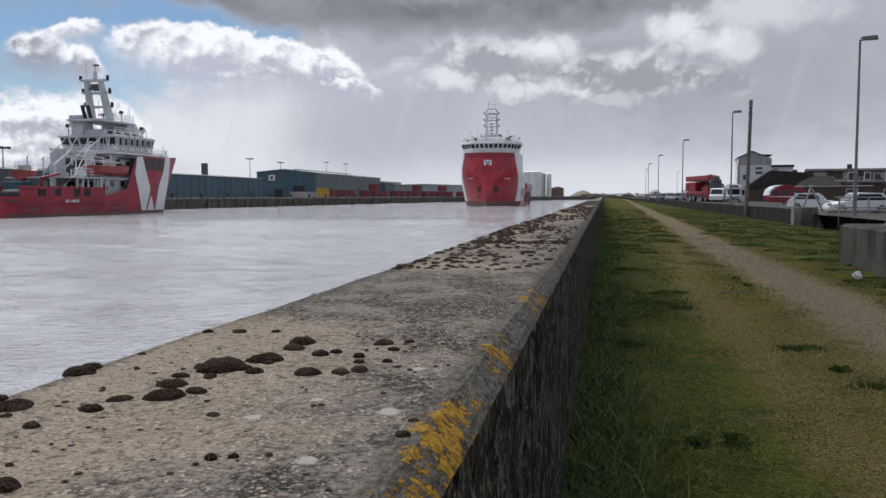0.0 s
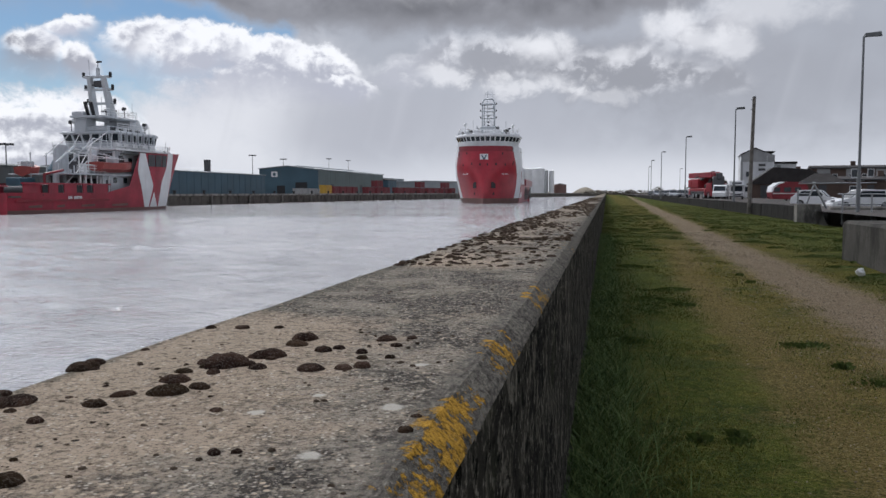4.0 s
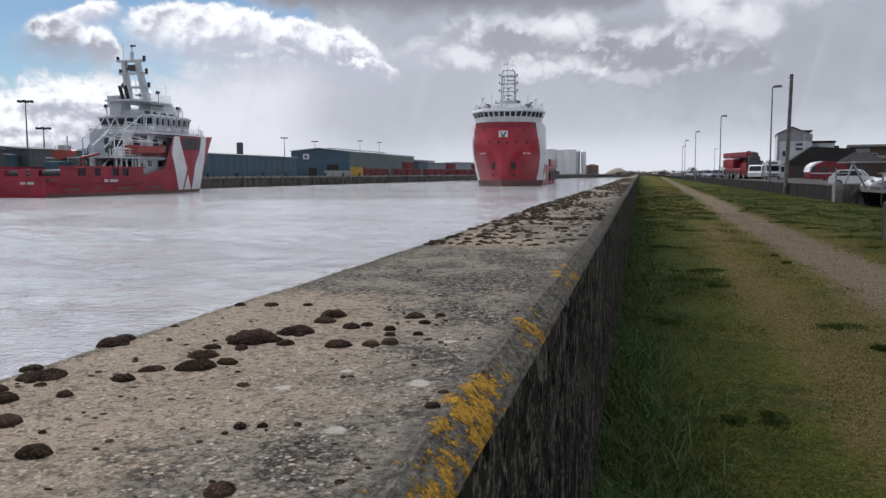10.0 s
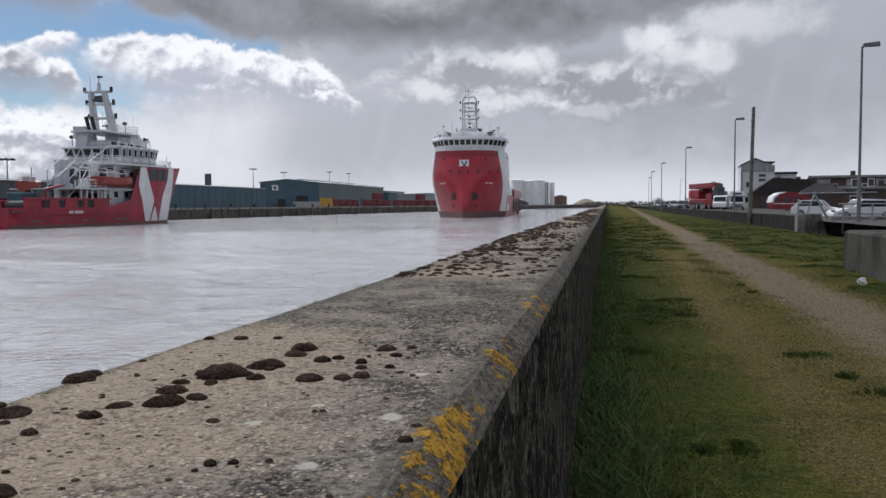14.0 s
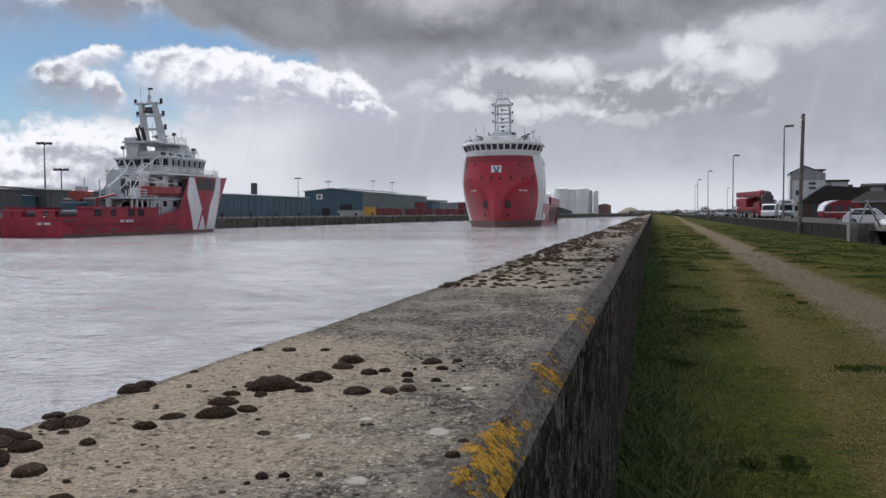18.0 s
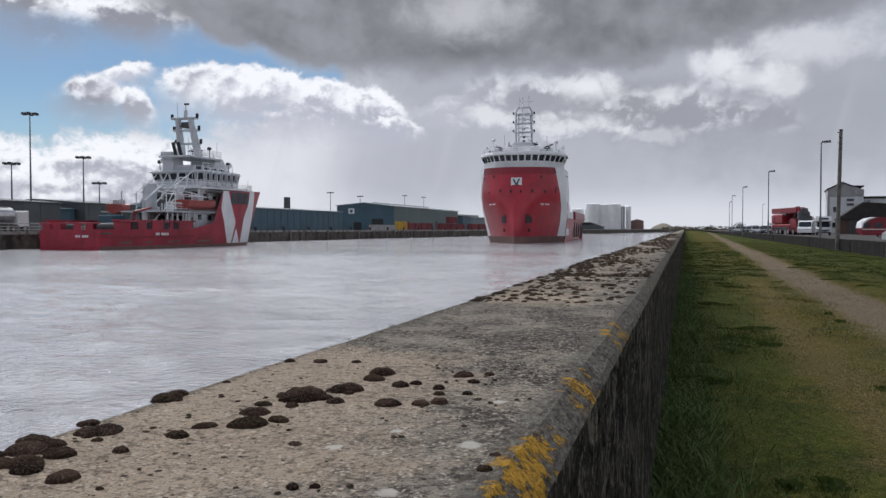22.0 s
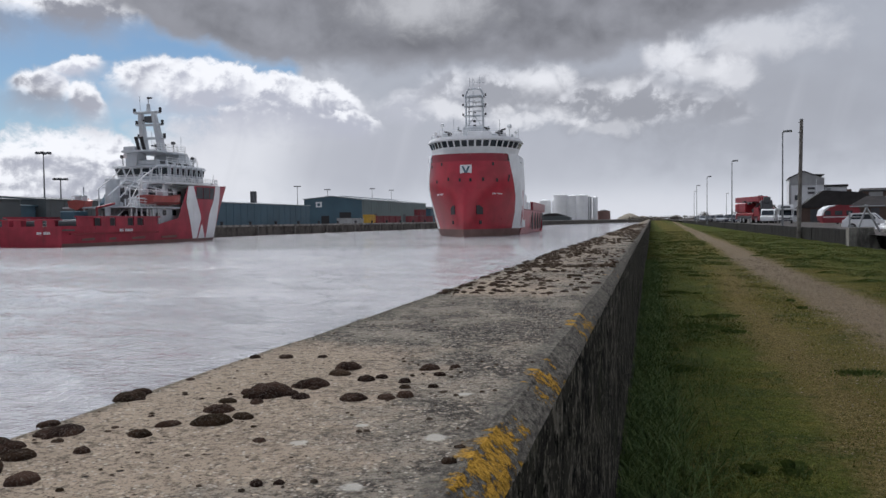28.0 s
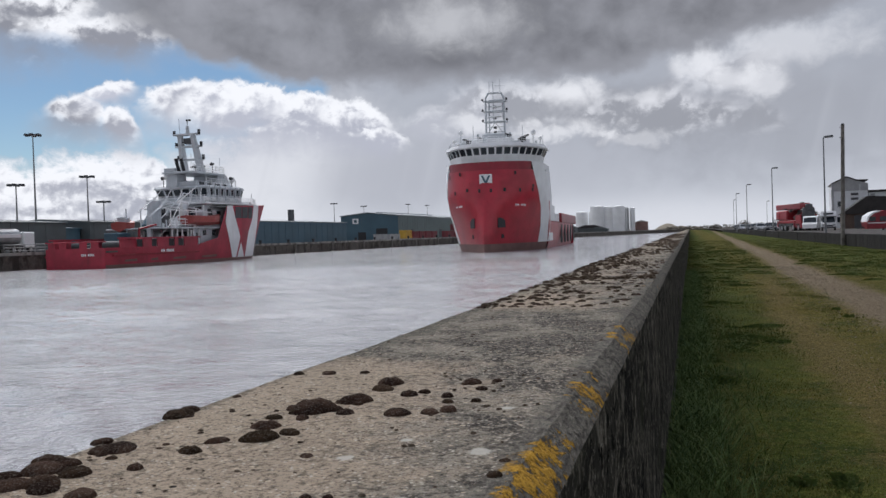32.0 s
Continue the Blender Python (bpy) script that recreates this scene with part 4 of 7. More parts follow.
    for a, b in (((-0.55, 11.7), (0.0, 10.5)), ((0.55, 11.7), (0.0, 10.5))):
        part("mark_stroke", prism([(a[0] - 0.17, a[1]), (a[0] + 0.17, a[1]), (b[0] + 0.17, b[1]), (b[0] - 0.17, b[1])], "y", y0 + 0.055, y0 + 0.075), M_TEAL, hull)
    part("mark_bar", box(-0.7, 0.7, y0 + 0.055, y0 + 0.075, 10.1, 10.35), M_TEAL2, hull)
    # wheelhouse
    house = part("bridge_deck", loft([[(x * 0.98, y, 13.75) for x, y in ((0, 7.3), (5.2, 6.2), (7.7, 0.6), (7.7, -4.5), (-7.7, -4.5), (-7.7, 0.6), (-5.2, 6.2))],
                                      [(x * 1.0, y, 14.0) for x, y in ((0, 7.3), (5.2, 6.2), (7.7, 0.6), (7.7, -4.5), (-7.7, -4.5), (-7.7, 0.6), (-5.2, 6.2))]]), M_WHITE, root)
    bridge_house(house, [(0, 7.6), (2.5, 7.3), (4.9, 6.1), (6.6, 3.6), (8.0, 0.6), (8.0, -4.2), (0, -4.2)], 13.9, 15.05, 16.3, 16.95, 1.25, M_WHITE, gap=0.24)
    part("aft_deckhouse", box(-5.6, 5.6, -9.5, -4.0, 13.8, 16.2, 0.2), M_WHITE, root)
    for s in (1, -1):
        part("wing_platform", box(s * 7.7 - 0.7, s * 7.7 + 0.7, -3.4, 0.4, 12.6, 12.85, 0.05), M_WHITE, root)
        part("funnel", box(s * 5.2 - 0.8, s * 5.2 + 0.8, -9.5, -7, 13.8, 15.6, 0.25), M_WHITE, root)
    railing([(-7.4, 0.5, 16.95), (-4.7, 5.4, 16.95), (0, 6.6, 16.95), (4.7, 5.4, 16.95), (7.4, 0.5, 16.95), (7.4, -4, 16.95)], 1.05, root, M_WHITE, 1.6, 3, 0.035)
    part("monkey_island_box", box(-3.2, 3.2, -3.6, 2.6, 16.9, 18.2, 0.15), M_WHITE, root)
    part("mast_base", box(-1.9, 1.9, -3.0, 1.2, 18.1, 19.2, 0.2), M_GREYW, root)
    # pipe-arch mast
    mast = part("mast", None or tube([(-1.55, -0.8, 18.8), (-1.5, -0.8, 25.2), (-1.05, -0.8, 26.0), (1.05, -0.8, 26.0), (1.5, -0.8, 25.2), (1.55, -0.8, 18.8)], 0.17, 8), M_GREYW, root, "grey arched pipe mast")
    part("mast_back_frame", tube([(-1.3, -2.6, 18.8), (-1.1, -1.8, 25.0), (1.1, -1.8, 25.0), (1.3, -2.6, 18.8)], 0.12), M_GREYW, mast)
    for z in (21.2, 22.9, 24.6):
        part("mast_platform", box(-1.9, 1.9, -2.2, -0.3, z, z + 0.14), M_GREYW, mast)
        part("mast_lamp", box(-2.15, -1.85, -0.7, -0.4, z + 0.1, z + 0.5, 0.04), M_BLACK, mast)
        part("mast_lamp", box(1.85, 2.15, -0.7, -0.4, z + 0.1, z + 0.5, 0.04), M_BLACK, mast)
    part("mast_braces", tube([(-1.5, -0.8, 19.0), (0, -0.8, 21.2), (1.5, -0.8, 19.0)], 0.07), M_GREYW, mast)
    part("mast_pole", rod((0.3, -1.2, 21), (0.3, -1.2, 28.0), 0.06), M_GREYW, mast)
    part("yard_arm", tube([(-1.7, -1.0, 27.1), (0.9, -1.0, 27.3)], 0.04), M_GREYW, mast)
    part("whip_aerial", rod((-0.9, -1.0, 26), (-0.9, -1.0, 28.3), 0.035), M_GREYW, mast)
    part("whip_aerial", rod((0.9, -1.0, 26), (0.9, -1.0, 28.0), 0.035), M_GREYW, mast)
    radar(root, (0, -0.2, 21.4), 0.5, 2.2)
    radar(root, (-0.4, -0.2, 23.1), 0.4, 1.6)
    dome(root, (-6.1, -1.5, 16.9), 0.42, 2.0)
    dome(root, (5.9, -1.0, 16.9), 0.4, 2.5)
    dome(root, (-7.2, -1.8, 16.9), 0.28, 1.1)
    dome(root, (7.3, -2.0, 16.9), 0.3, 1.3)
    monitor(root, (4.1, 1.0, 17.0), 1.15, 1)
    monitor(root, (-4.6, 1.0, 17.0), 1.25, -1)
    monitor(root, (-2.4, 0.5, 18.1), 0.8, 1)
    monitor(root, (2.2, 1.6, 18.0), 0.5, 1)
    for x, y, w, h, m in ((-5.3, 0.5, 0.5, 1.1, M_WHITE), (-3.9, 2.2, 0.4, 0.8, M_GREYW), (-1.2, 3.2, 0.6, 0.9, M_WHITE), (1.0, 3.4, 0.35, 1.3, M_GREYW), (3.0, 2.4, 0.5, 1.0, M_WHITE), (5.0, 0.2, 0.7, 1.2, M_GREYW), (6.5, -1.2, 0.35, 1.0, M_DARK)):
        part("roof_locker", box(x - w, x + w, y - 0.4, y + 0.4, 16.9, 16.9 + h, 0.06), m, root)
    for x, z in ((-2.6, 18.3), (-0.8, 18.2), (0.9, 18.2), (2.7, 18.3)):
        part("roof_vent", rod((x, 0.6, z - 0.2), (x, 0.6, z + 0.9), 0.14, 0.2, 8), M_GREYW, root)
    for x, z0, z1 in ((-4.3, 16.9, 20.6), (4.0, 16.9, 20.9), (-7.6, 16.9, 18.8), (6.6, 16.9, 19.0)):
        part("whip_aerial", rod((x, -2.0, z0), (x, -2.0, z1), 0.05), M_GREYW, root)
    for z in (19.6, 20.4, 22.0, 23.8):
        part("mast_rung", rod((-1.5, -0.8, z), (1.5, -0.8, z), 0.06), M_GREYW, mast)
        part("mast_lamp", box(-0.25, 0.25, -0.95, -0.55, z - 0.3, z + 0.1, 0.05), M_DARK, mast)
    for x in (-6.9, -5.2, -3.5, 3.3, 5.4, 7.3):
        part("searchlight", rod((x, 3.2 - abs(x) * 0.25, 16.9), (x, 3.2 - abs(x) * 0.25, 17.5), 0.13, 0.2, 8), M_GREYW, root)
    return root


def standby_ship():
    """The moored ship: stern at y = 0, bow along +y, waterline z = 0."""
    root = thing("standby_vessel", pose(-74.0, 84.75, WATER) @ Matrix.Diagonal((1, 0.975, 1, 1)), "red and white standby vessel moored at the far quay", "ship")
    L = 47.0

    def half(y, z):
        """Half-breadth of the hull."""
        full = float(np.interp(y, [0, 2, 6, 28], [4.4, 5.0, 5.4, 5.5]))
        tip = float(np.interp(z, [-2, 0, 3, 6, 9.2], [43.0, 43.5, 44.5, 45.8, 47.4]))
        ent = float(np.interp(z, [-2, 0, 4, 9.2], [15.0, 14.5, 14.5, 14.0]))
        t = max(0.0, min(1.0, (y - (tip - ent)) / ent))
        pw = float(np.interp(z, [-2, 0, 9.2], [1.5, 1.6, 2.0]))
        return full * max(0.0, 1 - t ** pw) ** 0.8 * float(np.interp(z, [-2, 0, 3, 9], [0.93, 0.965, 1.0, 1.03]))

    def tip(z):
        return float(np.interp(z, [-2, 0, 3, 6, 9.2], [43.0, 43.5, 44.5, 45.8, 47.4]))

    def plating(name, ys, z0, z1, mat, off=0.0, sides=(1, -1), top=None, label="", parent=None, nz=8):
        bm = bmesh.new()
        for s in sides:
            cols = []
            for y in ys:
                hi = z1 if top is None else top(y)
                col = []
                for z in np.linspace(z0, hi, nz):
                    yy = min(y, tip(z))
                    col.append(bm.verts.new((s * (half(yy, z) + off), yy + (off if yy < y else 0), z)))
                cols.append(col)
            for a, b in zip(cols, cols[1:]):
                for j in range(nz - 1):
                    bm.faces.new((a[j], a[j + 1], b[j + 1], b[j]))
        bmesh.ops.remove_doubles(bm, verts=bm.verts, dist=0.001)
        return part(name, bm, mat, parent or root, label, smooth=True)

    def sheer(y):
        return float(np.interp(y, [0, 18.6, 24.3, 27.0, 36, 48], [2.6, 2.6, 3.6, 8.5, 8.7, 9.3]))
    ys = [0, 2, 4, 6, 9, 12, 15, 18.6, 20, 21.5, 23, 24.3, 25.2, 26.1] + list(np.linspace(27, 48, 27))
    hull = plating("hull", ys, -2, 0, M_OLDRED, 0.0, top=sheer, label="red hull plating", nz=12)
    plating("boot_top", ys, -2, 0.45, M_RUST, 0.02, label="rust-stained waterline band", parent=hull, nz=4)
    part("transom", loft([[(-4.4, 0, -2), (4.4, 0, -2), (4.5, 0, 2.6), (-4.5, 0, 2.6)], [(-4.4, -0.1, -2), (4.4, -0.1, -2), (4.5, -0.1, 2.6), (-4.5, -0.1, 2.6)]]), M_OLDRED, hull)
    # bulwark with openings above the low hull
    for s in (1, -1):
        for y0, y1 in ((2.0, 5.2), (6.4, 8.2), (9.4, 12.0), (13.4, 14.2), (15.6, 19.0)):
            w = half((y0 + y1) / 2, 2.6)
            part("bulwark_panel", loft([[(s * (w - 0.12), y0, 2.55), (s * w, y0, 2.55), (s * w, y0, 3.65), (s * (w - 0.12), y0, 3.65)], [(s * (w - 0.12), y1, 2.55), (s * w, y1, 2.55), (s * w, y1, 3.65), (s * (w - 0.12), y1, 3.65)]]), M_OLDRED, hull, "red bulwark between mooring openings")
        part("bulwark_cap", loft([[(s * 5.1, 1.6, 3.65), (s * 5.5, 1.6, 3.65), (s * 5.5, 1.6, 3.85), (s * 5.1, 1.6, 3.85)], [(s * 5.2, 19.5, 3.65), (s * 5.6, 19.5, 3.65), (s * 5.6, 19.5, 3.85), (s * 5.2, 19.5, 3.85)]]), M_OLDRED, hull)
        part("rubbing_strake", loft([[(s * 5.0, 0.6, 1.5), (s * 5.35, 0.6, 1.5), (s * 5.35, 0.6, 1.75), (s * 5.0, 0.6, 1.75)], [(s * 5.3, 19, 1.5), (s * 5.66, 19, 1.5), (s * 5.66, 19, 1.75), (s * 5.3, 19, 1.75)]]), M_DKRED, hull)
    for x in (-3.6, -1.9, 1.2, 3.0):
        part("bulwark_panel", box(x - 0.55, x + 0.55, -0.08, 0.06, 2.55, 3.3, 0.03), M_OLDRED, hull)
    part("stern_cap", box(-4.5, 4.5, -0.15, 0.2, 3.3, 3.48, 0.03), M_OLDRED, hull)
    letters(hull, (1.0, -0.12, 1.6), (1, 0, 0), (0, 0, 1), (0, -1, 0), 8, 0.3, M_WHITE)
    letters(hull, (5.52, 10.0, 1.8), (0, 1, 0), (0, 0, 1), (1, 0, 0), 10, 0.36, M_WHITE)
    part("working_deck", box(-4.9, 4.9, 0.2, 24, 2.0, 2.2), M_DECK, hull)
    part("foredeck", loft([[(half(y, 8.4) * s - 0.05 * s, y, 8.2) for s, y in [(1, y) for y in np.linspace(24, 46.8, 12)] + [(-1, y) for y in np.linspace(46.8, 24, 12)]],
                           [(half(y, 8.4) * s - 0.05 * s, y, 8.3) for s, y in [(1, y) for y in np.linspace(24, 46.8, 12)] + [(-1, y) for y in np.linspace(46.8, 24, 12)]]]), M_DECK, hull)
    # white strokes on the bow flanks
    for s in (1, -1):
        for nm, keys in (("white_stroke", ((0.45, 28.5, 29.7), (3.7, 27.4, 30.9), (5.9, 26.5, 29.8), (8.55, 27.1, 28.6))), ("white_stroke", ((0.45, 33.3, 40.5), (4.3, 33.9, 39.2), (6.5, 35.3, 38.4), (8.75, 35.4, 37.6))), ("white_stroke", ((0.45, 30.1, 32.9), (1.6, 30.6, 32.0), (2.7, 31.15, 31.25)))):
            bm = bmesh.new()
            zs = np.linspace(0.45, keys[-1][0], 14)
            lo = np.interp(zs, [q[0] for q in keys], [q[1] for q in keys])
            hi = np.interp(zs, [q[0] for q in keys], [q[2] for q in keys])
            cols = []
            for t in np.linspace(0, 1, 5):
                cols.append([bm.verts.new((s * (half(l + (h - l) * t, z) + 0.035), l + (h - l) * t, z)) for z, l, h in zip(zs, lo, hi)])
            for a, b in zip(cols, cols[1:]):
                for j in range(13):
                    bm.faces.new((a[j], a[j + 1], b[j + 1], b[j]))
            part(nm, bm, M_WHITE, hull, smooth=True)
    for y0, y1 in ((29.4, 31.3), (31.5, 33.3), (33.5, 35.0)):
        pts = [(half(y, z) + 0.05, y, z) for y, z in ((y0, 6.6), (y1, 6.6), (y1, 8.4), (y0, 8.4))]
        part("mooring_opening", loft([pts, [(x + 0.03, y, z) for x, y, z in pts]]), M_DARK, hull, "dark mooring deck opening in the bow flank")
    for y0, y1, z0, z1 in ((5.3, 6.3, 2.2, 3.6), (8.3, 9.3, 2.2, 3.6), (12.1, 13.3, 2.2, 3.6), (14.3, 15.5, 2.2, 3.6)):
        part("bulwark_opening", box(5.2, 5.3, y0, y1, z0, z1), M_BLACK, hull)
    for y, w in ((3.0, 2.2), (8.0, 1.5), (13.0, 3.0), (20.0, 4.0)):
        z = 0.75
        pts = [(half(yy, z) + 0.05, yy, zz) for yy, zz in ((y, z), (y + w, z), (y + w, z + 0.35), (y, z + 0.25))]
        part("scuffed_patch", loft([pts, [(x + 0.02, yy, zz) for x, yy, zz in pts]]), M_RUST, hull, "scraped rusty patch above the waterline")
    # superstructure
    part("main_deckhouse", box(-4.4, 4.4, 19.5, 36, 2.2, 5.8, 0.15), M_GREYW, root)
    part("boat_deck", box(-5.3, 5.3, 12.5, 30, 5.0, 5.2, 0.04), M_GREYW, root)
    part("upper_deckhouse", box(-4.3, 4.3, 23.0, 35.8, 5.8, 8.8, 0.15), M_GREYW, root)
    part("bridge_deck", box(-5.3, 5.3, 21.5, 37.0, 8.7, 8.95, 0.05), M_WHITE, root)
    house = part("wheelhouse_base", box(-4.4, 4.4, 23.2, 36.2, 8.95, 9.3, 0.05), M_WHITE, root)
    bridge_house(house, [(0, 36.8), (2.2, 36.4), (4.0, 34.9), (4.6, 32.6), (4.6, 23.4), (0, 23.4)], 9.2, 9.9, 11.2, 11.6, 1.35, M_GREYW, 0.95, 0.25)
    part("upper_house", box(-2.6, 2.6, 23.8, 33.0, 11.5, 12.4, 0.2), M_GREYW, root)
    part("funnel_house", prism([(23.2, 11.5), (26.2, 11.5), (25.8, 13.6), (23.7, 13.6)], "x", -2.5, -0.7), M_GREYW, root, "grey sloped funnel casing")
    part("mast_house", prism([(30.0, 11.5), (34.6, 11.5), (32.8, 13.8), (30.4, 13.8)], "x", -2.2, 2.2), M_GREYW, root, "grey wedge-shaped mast house")
    part("mast_bridge", box(-2.8, 2.8, 22.6, 31.6, 13.5, 13.8, 0.06), M_GREYW, root)
    for x in (-0.5, 0.4):
        part("exhaust_pipe", rod((x, 23.9, 13.6), (x + 0.0, 23.0, 15.8), 0.26, n=10), M_BLACK, root)
    for s in (1, -1):
        part("mast_leg", loft([[(s * 1.5 - 0.35, 26.2, 13.7), (s * 1.5 + 0.35, 26.2, 13.7), (s * 1.5 + 0.35, 27.6, 13.7), (s * 1.5 - 0.35, 27.6, 13.7)],
                               [(s * 1.1 - 0.25, 24.9, 19.6), (s * 1.1 + 0.25, 24.9, 19.6), (s * 1.1 + 0.25, 25.7, 19.6), (s * 1.1 - 0.25, 25.7, 19.6)]]), M_GREYW, root, "grey raked mast leg")
    for z, y in ((15.7, 26.4), (17.7, 25.9), (19.5, 25.4)):
        part("mast_crosstree", box(-2.1, 2.1, y - 0.5, y + 0.5, z, z + 0.28, 0.04), M_GREYW, root)
        for s in (1, -1):
            part("mast_lamp", box(s * 2.2 - 0.16, s * 2.2 + 0.16, y - 0.2, y + 0.2, z + 0.1, z + 0.85, 0.05), M_BLACK, root)
    part("mast_pole", rod((0.2, 25.4, 19.6), (0.2, 25.4, 22.0), 0.12, 0.07), M_GREYW, root)
    part("whip_aerial", rod((-1.2, 25.4, 19.8), (-1.3, 25.4, 22.2), 0.04), M_GREYW, root)
    part("wind_vane", box(0.0, 0.8, 25.3, 25.5, 21.7, 21.95), M_BLACK, root)
    radar(root, (0, 25.6, 18.0), 0.4, 2.0, M_DARK)
    radar(root, (0, 28.2, 13.8), 1.0, 2.6, M_DARK)
    dome(root, (-2.9, 24.0, 11.6), 0.45, 1.2)
    dome(root, (3.0, 33.2, 11.6), 0.5, 0.9)
    dome(root, (2.2, 32.2, 11.6), 0.3, 1.6)
    for pts in (([(-5.1, 21.7, 8.95), (5.1, 21.7, 8.95), (5.2, 32.0, 8.95)]), ([(4.3, 23.6, 11.6), (4.4, 32, 11.6), (2, 36.0, 11.6)]), ([(5.1, 12.6, 5.2), (5.2, 19, 5.2)]), ([(2.7, 22.8, 13.8), (2.7, 31.4, 13.8), (-2.7, 31.4, 13.8)]), ([(4.6, 25, 8.7), (4.9, 32, 8.75), (2.8, 41, 9.0), (0.3, 44.6, 9.2)])):
        railing(pts, 1.05, root, M_WHITE, 1.3, 3, 0.04)
    # flat dark panels colour in the shade of recesses and overhangs
    for x0, x1, y, z0, z1 in ((-3.9, -1.9, 19.5, 2.5, 4.7), (-1.2, 0.6, 19.5, 2.5, 4.7), (1.4, 3.9, 19.5, 2.5, 4.6), (-4.0, -2.4, 23.0, 6.0, 8.3), (-1.6, 0.4, 23.0, 6.0, 8.2), (1.2, 3.9, 23.0, 6.0, 8.3)):
        part("open_bay", box(x0, x1, y - 0.05, y + 0.04, z0, z1, 0.02), M_DARK, root, "dark panel for recess shade on the after bulkhead")
        part("bay_pillar", box(x1 + 0.1, x1 + 0.35, y - 0.5, y - 0.1, z0 - 0.2, z1 + 0.3, 0.03), M_WHITE, root)
    for x in (-4.2, -2.0, 0.4, 2.6, 4.4):
        part("bridge_stay", rod((x, 21.7, 8.95), (x * 0.8, 23.4, 11.4), 0.07), M_WHITE, root)
    for x, y, z in ((-3.6, 24.2, 11.6), (3.9, 31.6, 11.6), (-2.2, 31.0, 13.8), (2.4, 28.6, 13.8)):
        part("searchlight", rod((x, y, z), (x, y - 0.1, z + 1.3), 0.07, 0.07, 6, rod((x, y - 0.35, z + 1.35), (x, y + 0.2, z + 1.45), 0.3, 0.2, 10)), M_DARK, root)
    part("mast_crow_box", box(-0.5, 0.9, 25.2, 26.4, 18.2, 19.1, 0.1), M_DARK, root, "dark radar housing on the mast")
    part("mast_top_drum", rod((0.2, 25.4, 19.8), (0.2, 25.4, 20.9), 0.32, 0.25, 10), M_GREYW, root)
    part("funnel_top", box(-2.6, -0.6, 22.8, 23.6, 13.8, 14.4, 0.1), M_GREYW, root)
    # vertical tank and boom crane aft of the house
    part("vertical_tank", rod((-0.6, 17.3, 2.2), (-0.6, 17.3, 9.2), 1.0, n=16), M_GREYW, root, "grey vertical tank", smooth=False)
    part("tank_cage", tube([(-0.6 + 1.35 * math.cos(a), 17.3 + 1.35 * math.sin(a), 8.0) for a in [i * math.pi / 6 for i in range(13)]], 0.06), M_GREYW, root)
    part("crane_pedestal", rod((1.8, 12.8, 2.2), (1.8, 12.8, 6.6), 0.45, 0.4, 12), M_GREYW, root)
    part("crane_boom", tube([(1.8, 12.8, 6.6), (1.8, 17.0, 9.0), (1.8, 21.0, 8.4)], 0.17, 8), M_GREYW, root)
    part("hose_boom", tube([(3.2, 13.5, 6.4), (3.4, 19.0, 10.2), (3.4, 22.0, 10.0)], 0.09, 8), M_GREYW, root)
    for y in (14.0, 15.2, 16.4, 17.8, 19.2, 20.6):
        part("deck_stanchion", rod((4.6, y, 2.2), (4.6, y, 5.0), 0.13), M_WHITE, root)
    part("stair", prism([(17.2, 5.2), (17.6, 5.2), (20.0, 8.9), (19.6, 8.9)], "x", 2.8, 3.7), M_GREYW, root)
    part("deck_store", box(-3.4, -1.2, 9.6, 12.6, 2.2, 4.6, 0.1), M_TEAL, root)
    part("blue_drum", rod((-1.9, 17.2, 5.2), (-1.9, 18.8, 6.9), 0.9, n=14), M_TEAL, root)
    for x, y in ((-3.0, 4.2), (2.6, 5.0), (-0.4, 7.0)):
        part("mooring_winch", rod((x - 0.8, y, 2.9), (x + 0.8, y, 2.9), 0.55, n=12), M_DARK, root)
    # rescue craft in its davit
    for nm, y0, y1, z, x in (("fast_rescue_craft", 17.0, 26.0, 5.6, 4.9), ("workboat", 12.4, 15.2, 4.9, -3.0)):
        rings = []
        for t in np.linspace(0, 1, 9):
            w = 1.35 * (1 - max(0, (t - 0.55) / 0.45) ** 2.2) + 0.03
            y = y0 + (y1 - y0) * t
            rise = 0.7 * max(0, t - 0.6)
            rings.append([(x - w, y, z + 1.15 + rise), (x - w * 0.85, y, z + 0.3 + rise), (x, y, z - 0.15 + rise), (x + w * 0.85, y, z + 0.3 + rise), (x + w, y, z + 1.15 + rise), (x, y, z + 1.3 + rise)])
        boat = part(nm, loft(rings), M_ORANGE, root, "faded orange rescue boat in its davit")
        part("boat_rail", tube([(x - 0.9, y0 + 0.4, z + 1.1), (x - 0.9, y0 + 0.4, z + 1.8), (x - 0.9, y1 - 2.5, z + 1.8), (x + 0.9, y1 - 2.5, z + 1.8), (x + 0.9, y0 + 0.4, z + 1.8)], 0.05), M_WHITE, boat)
        part("boat_console", box(x - 0.6, x + 0.6, (y0 + y1) / 2 - 1, (y0 + y1) / 2 + 0.4, z + 0.9, z + 2.0, 0.1), M_GREYW, boat)
    for y in (17.5, 23.5):
        part("davit_arm", tube([(3.4, y, 5.2), (4.0, y, 8.8), (5.0, y + 0.2, 8.6)], 0.17, 8), M_WHITE, root)
    rng = random.Random(21)
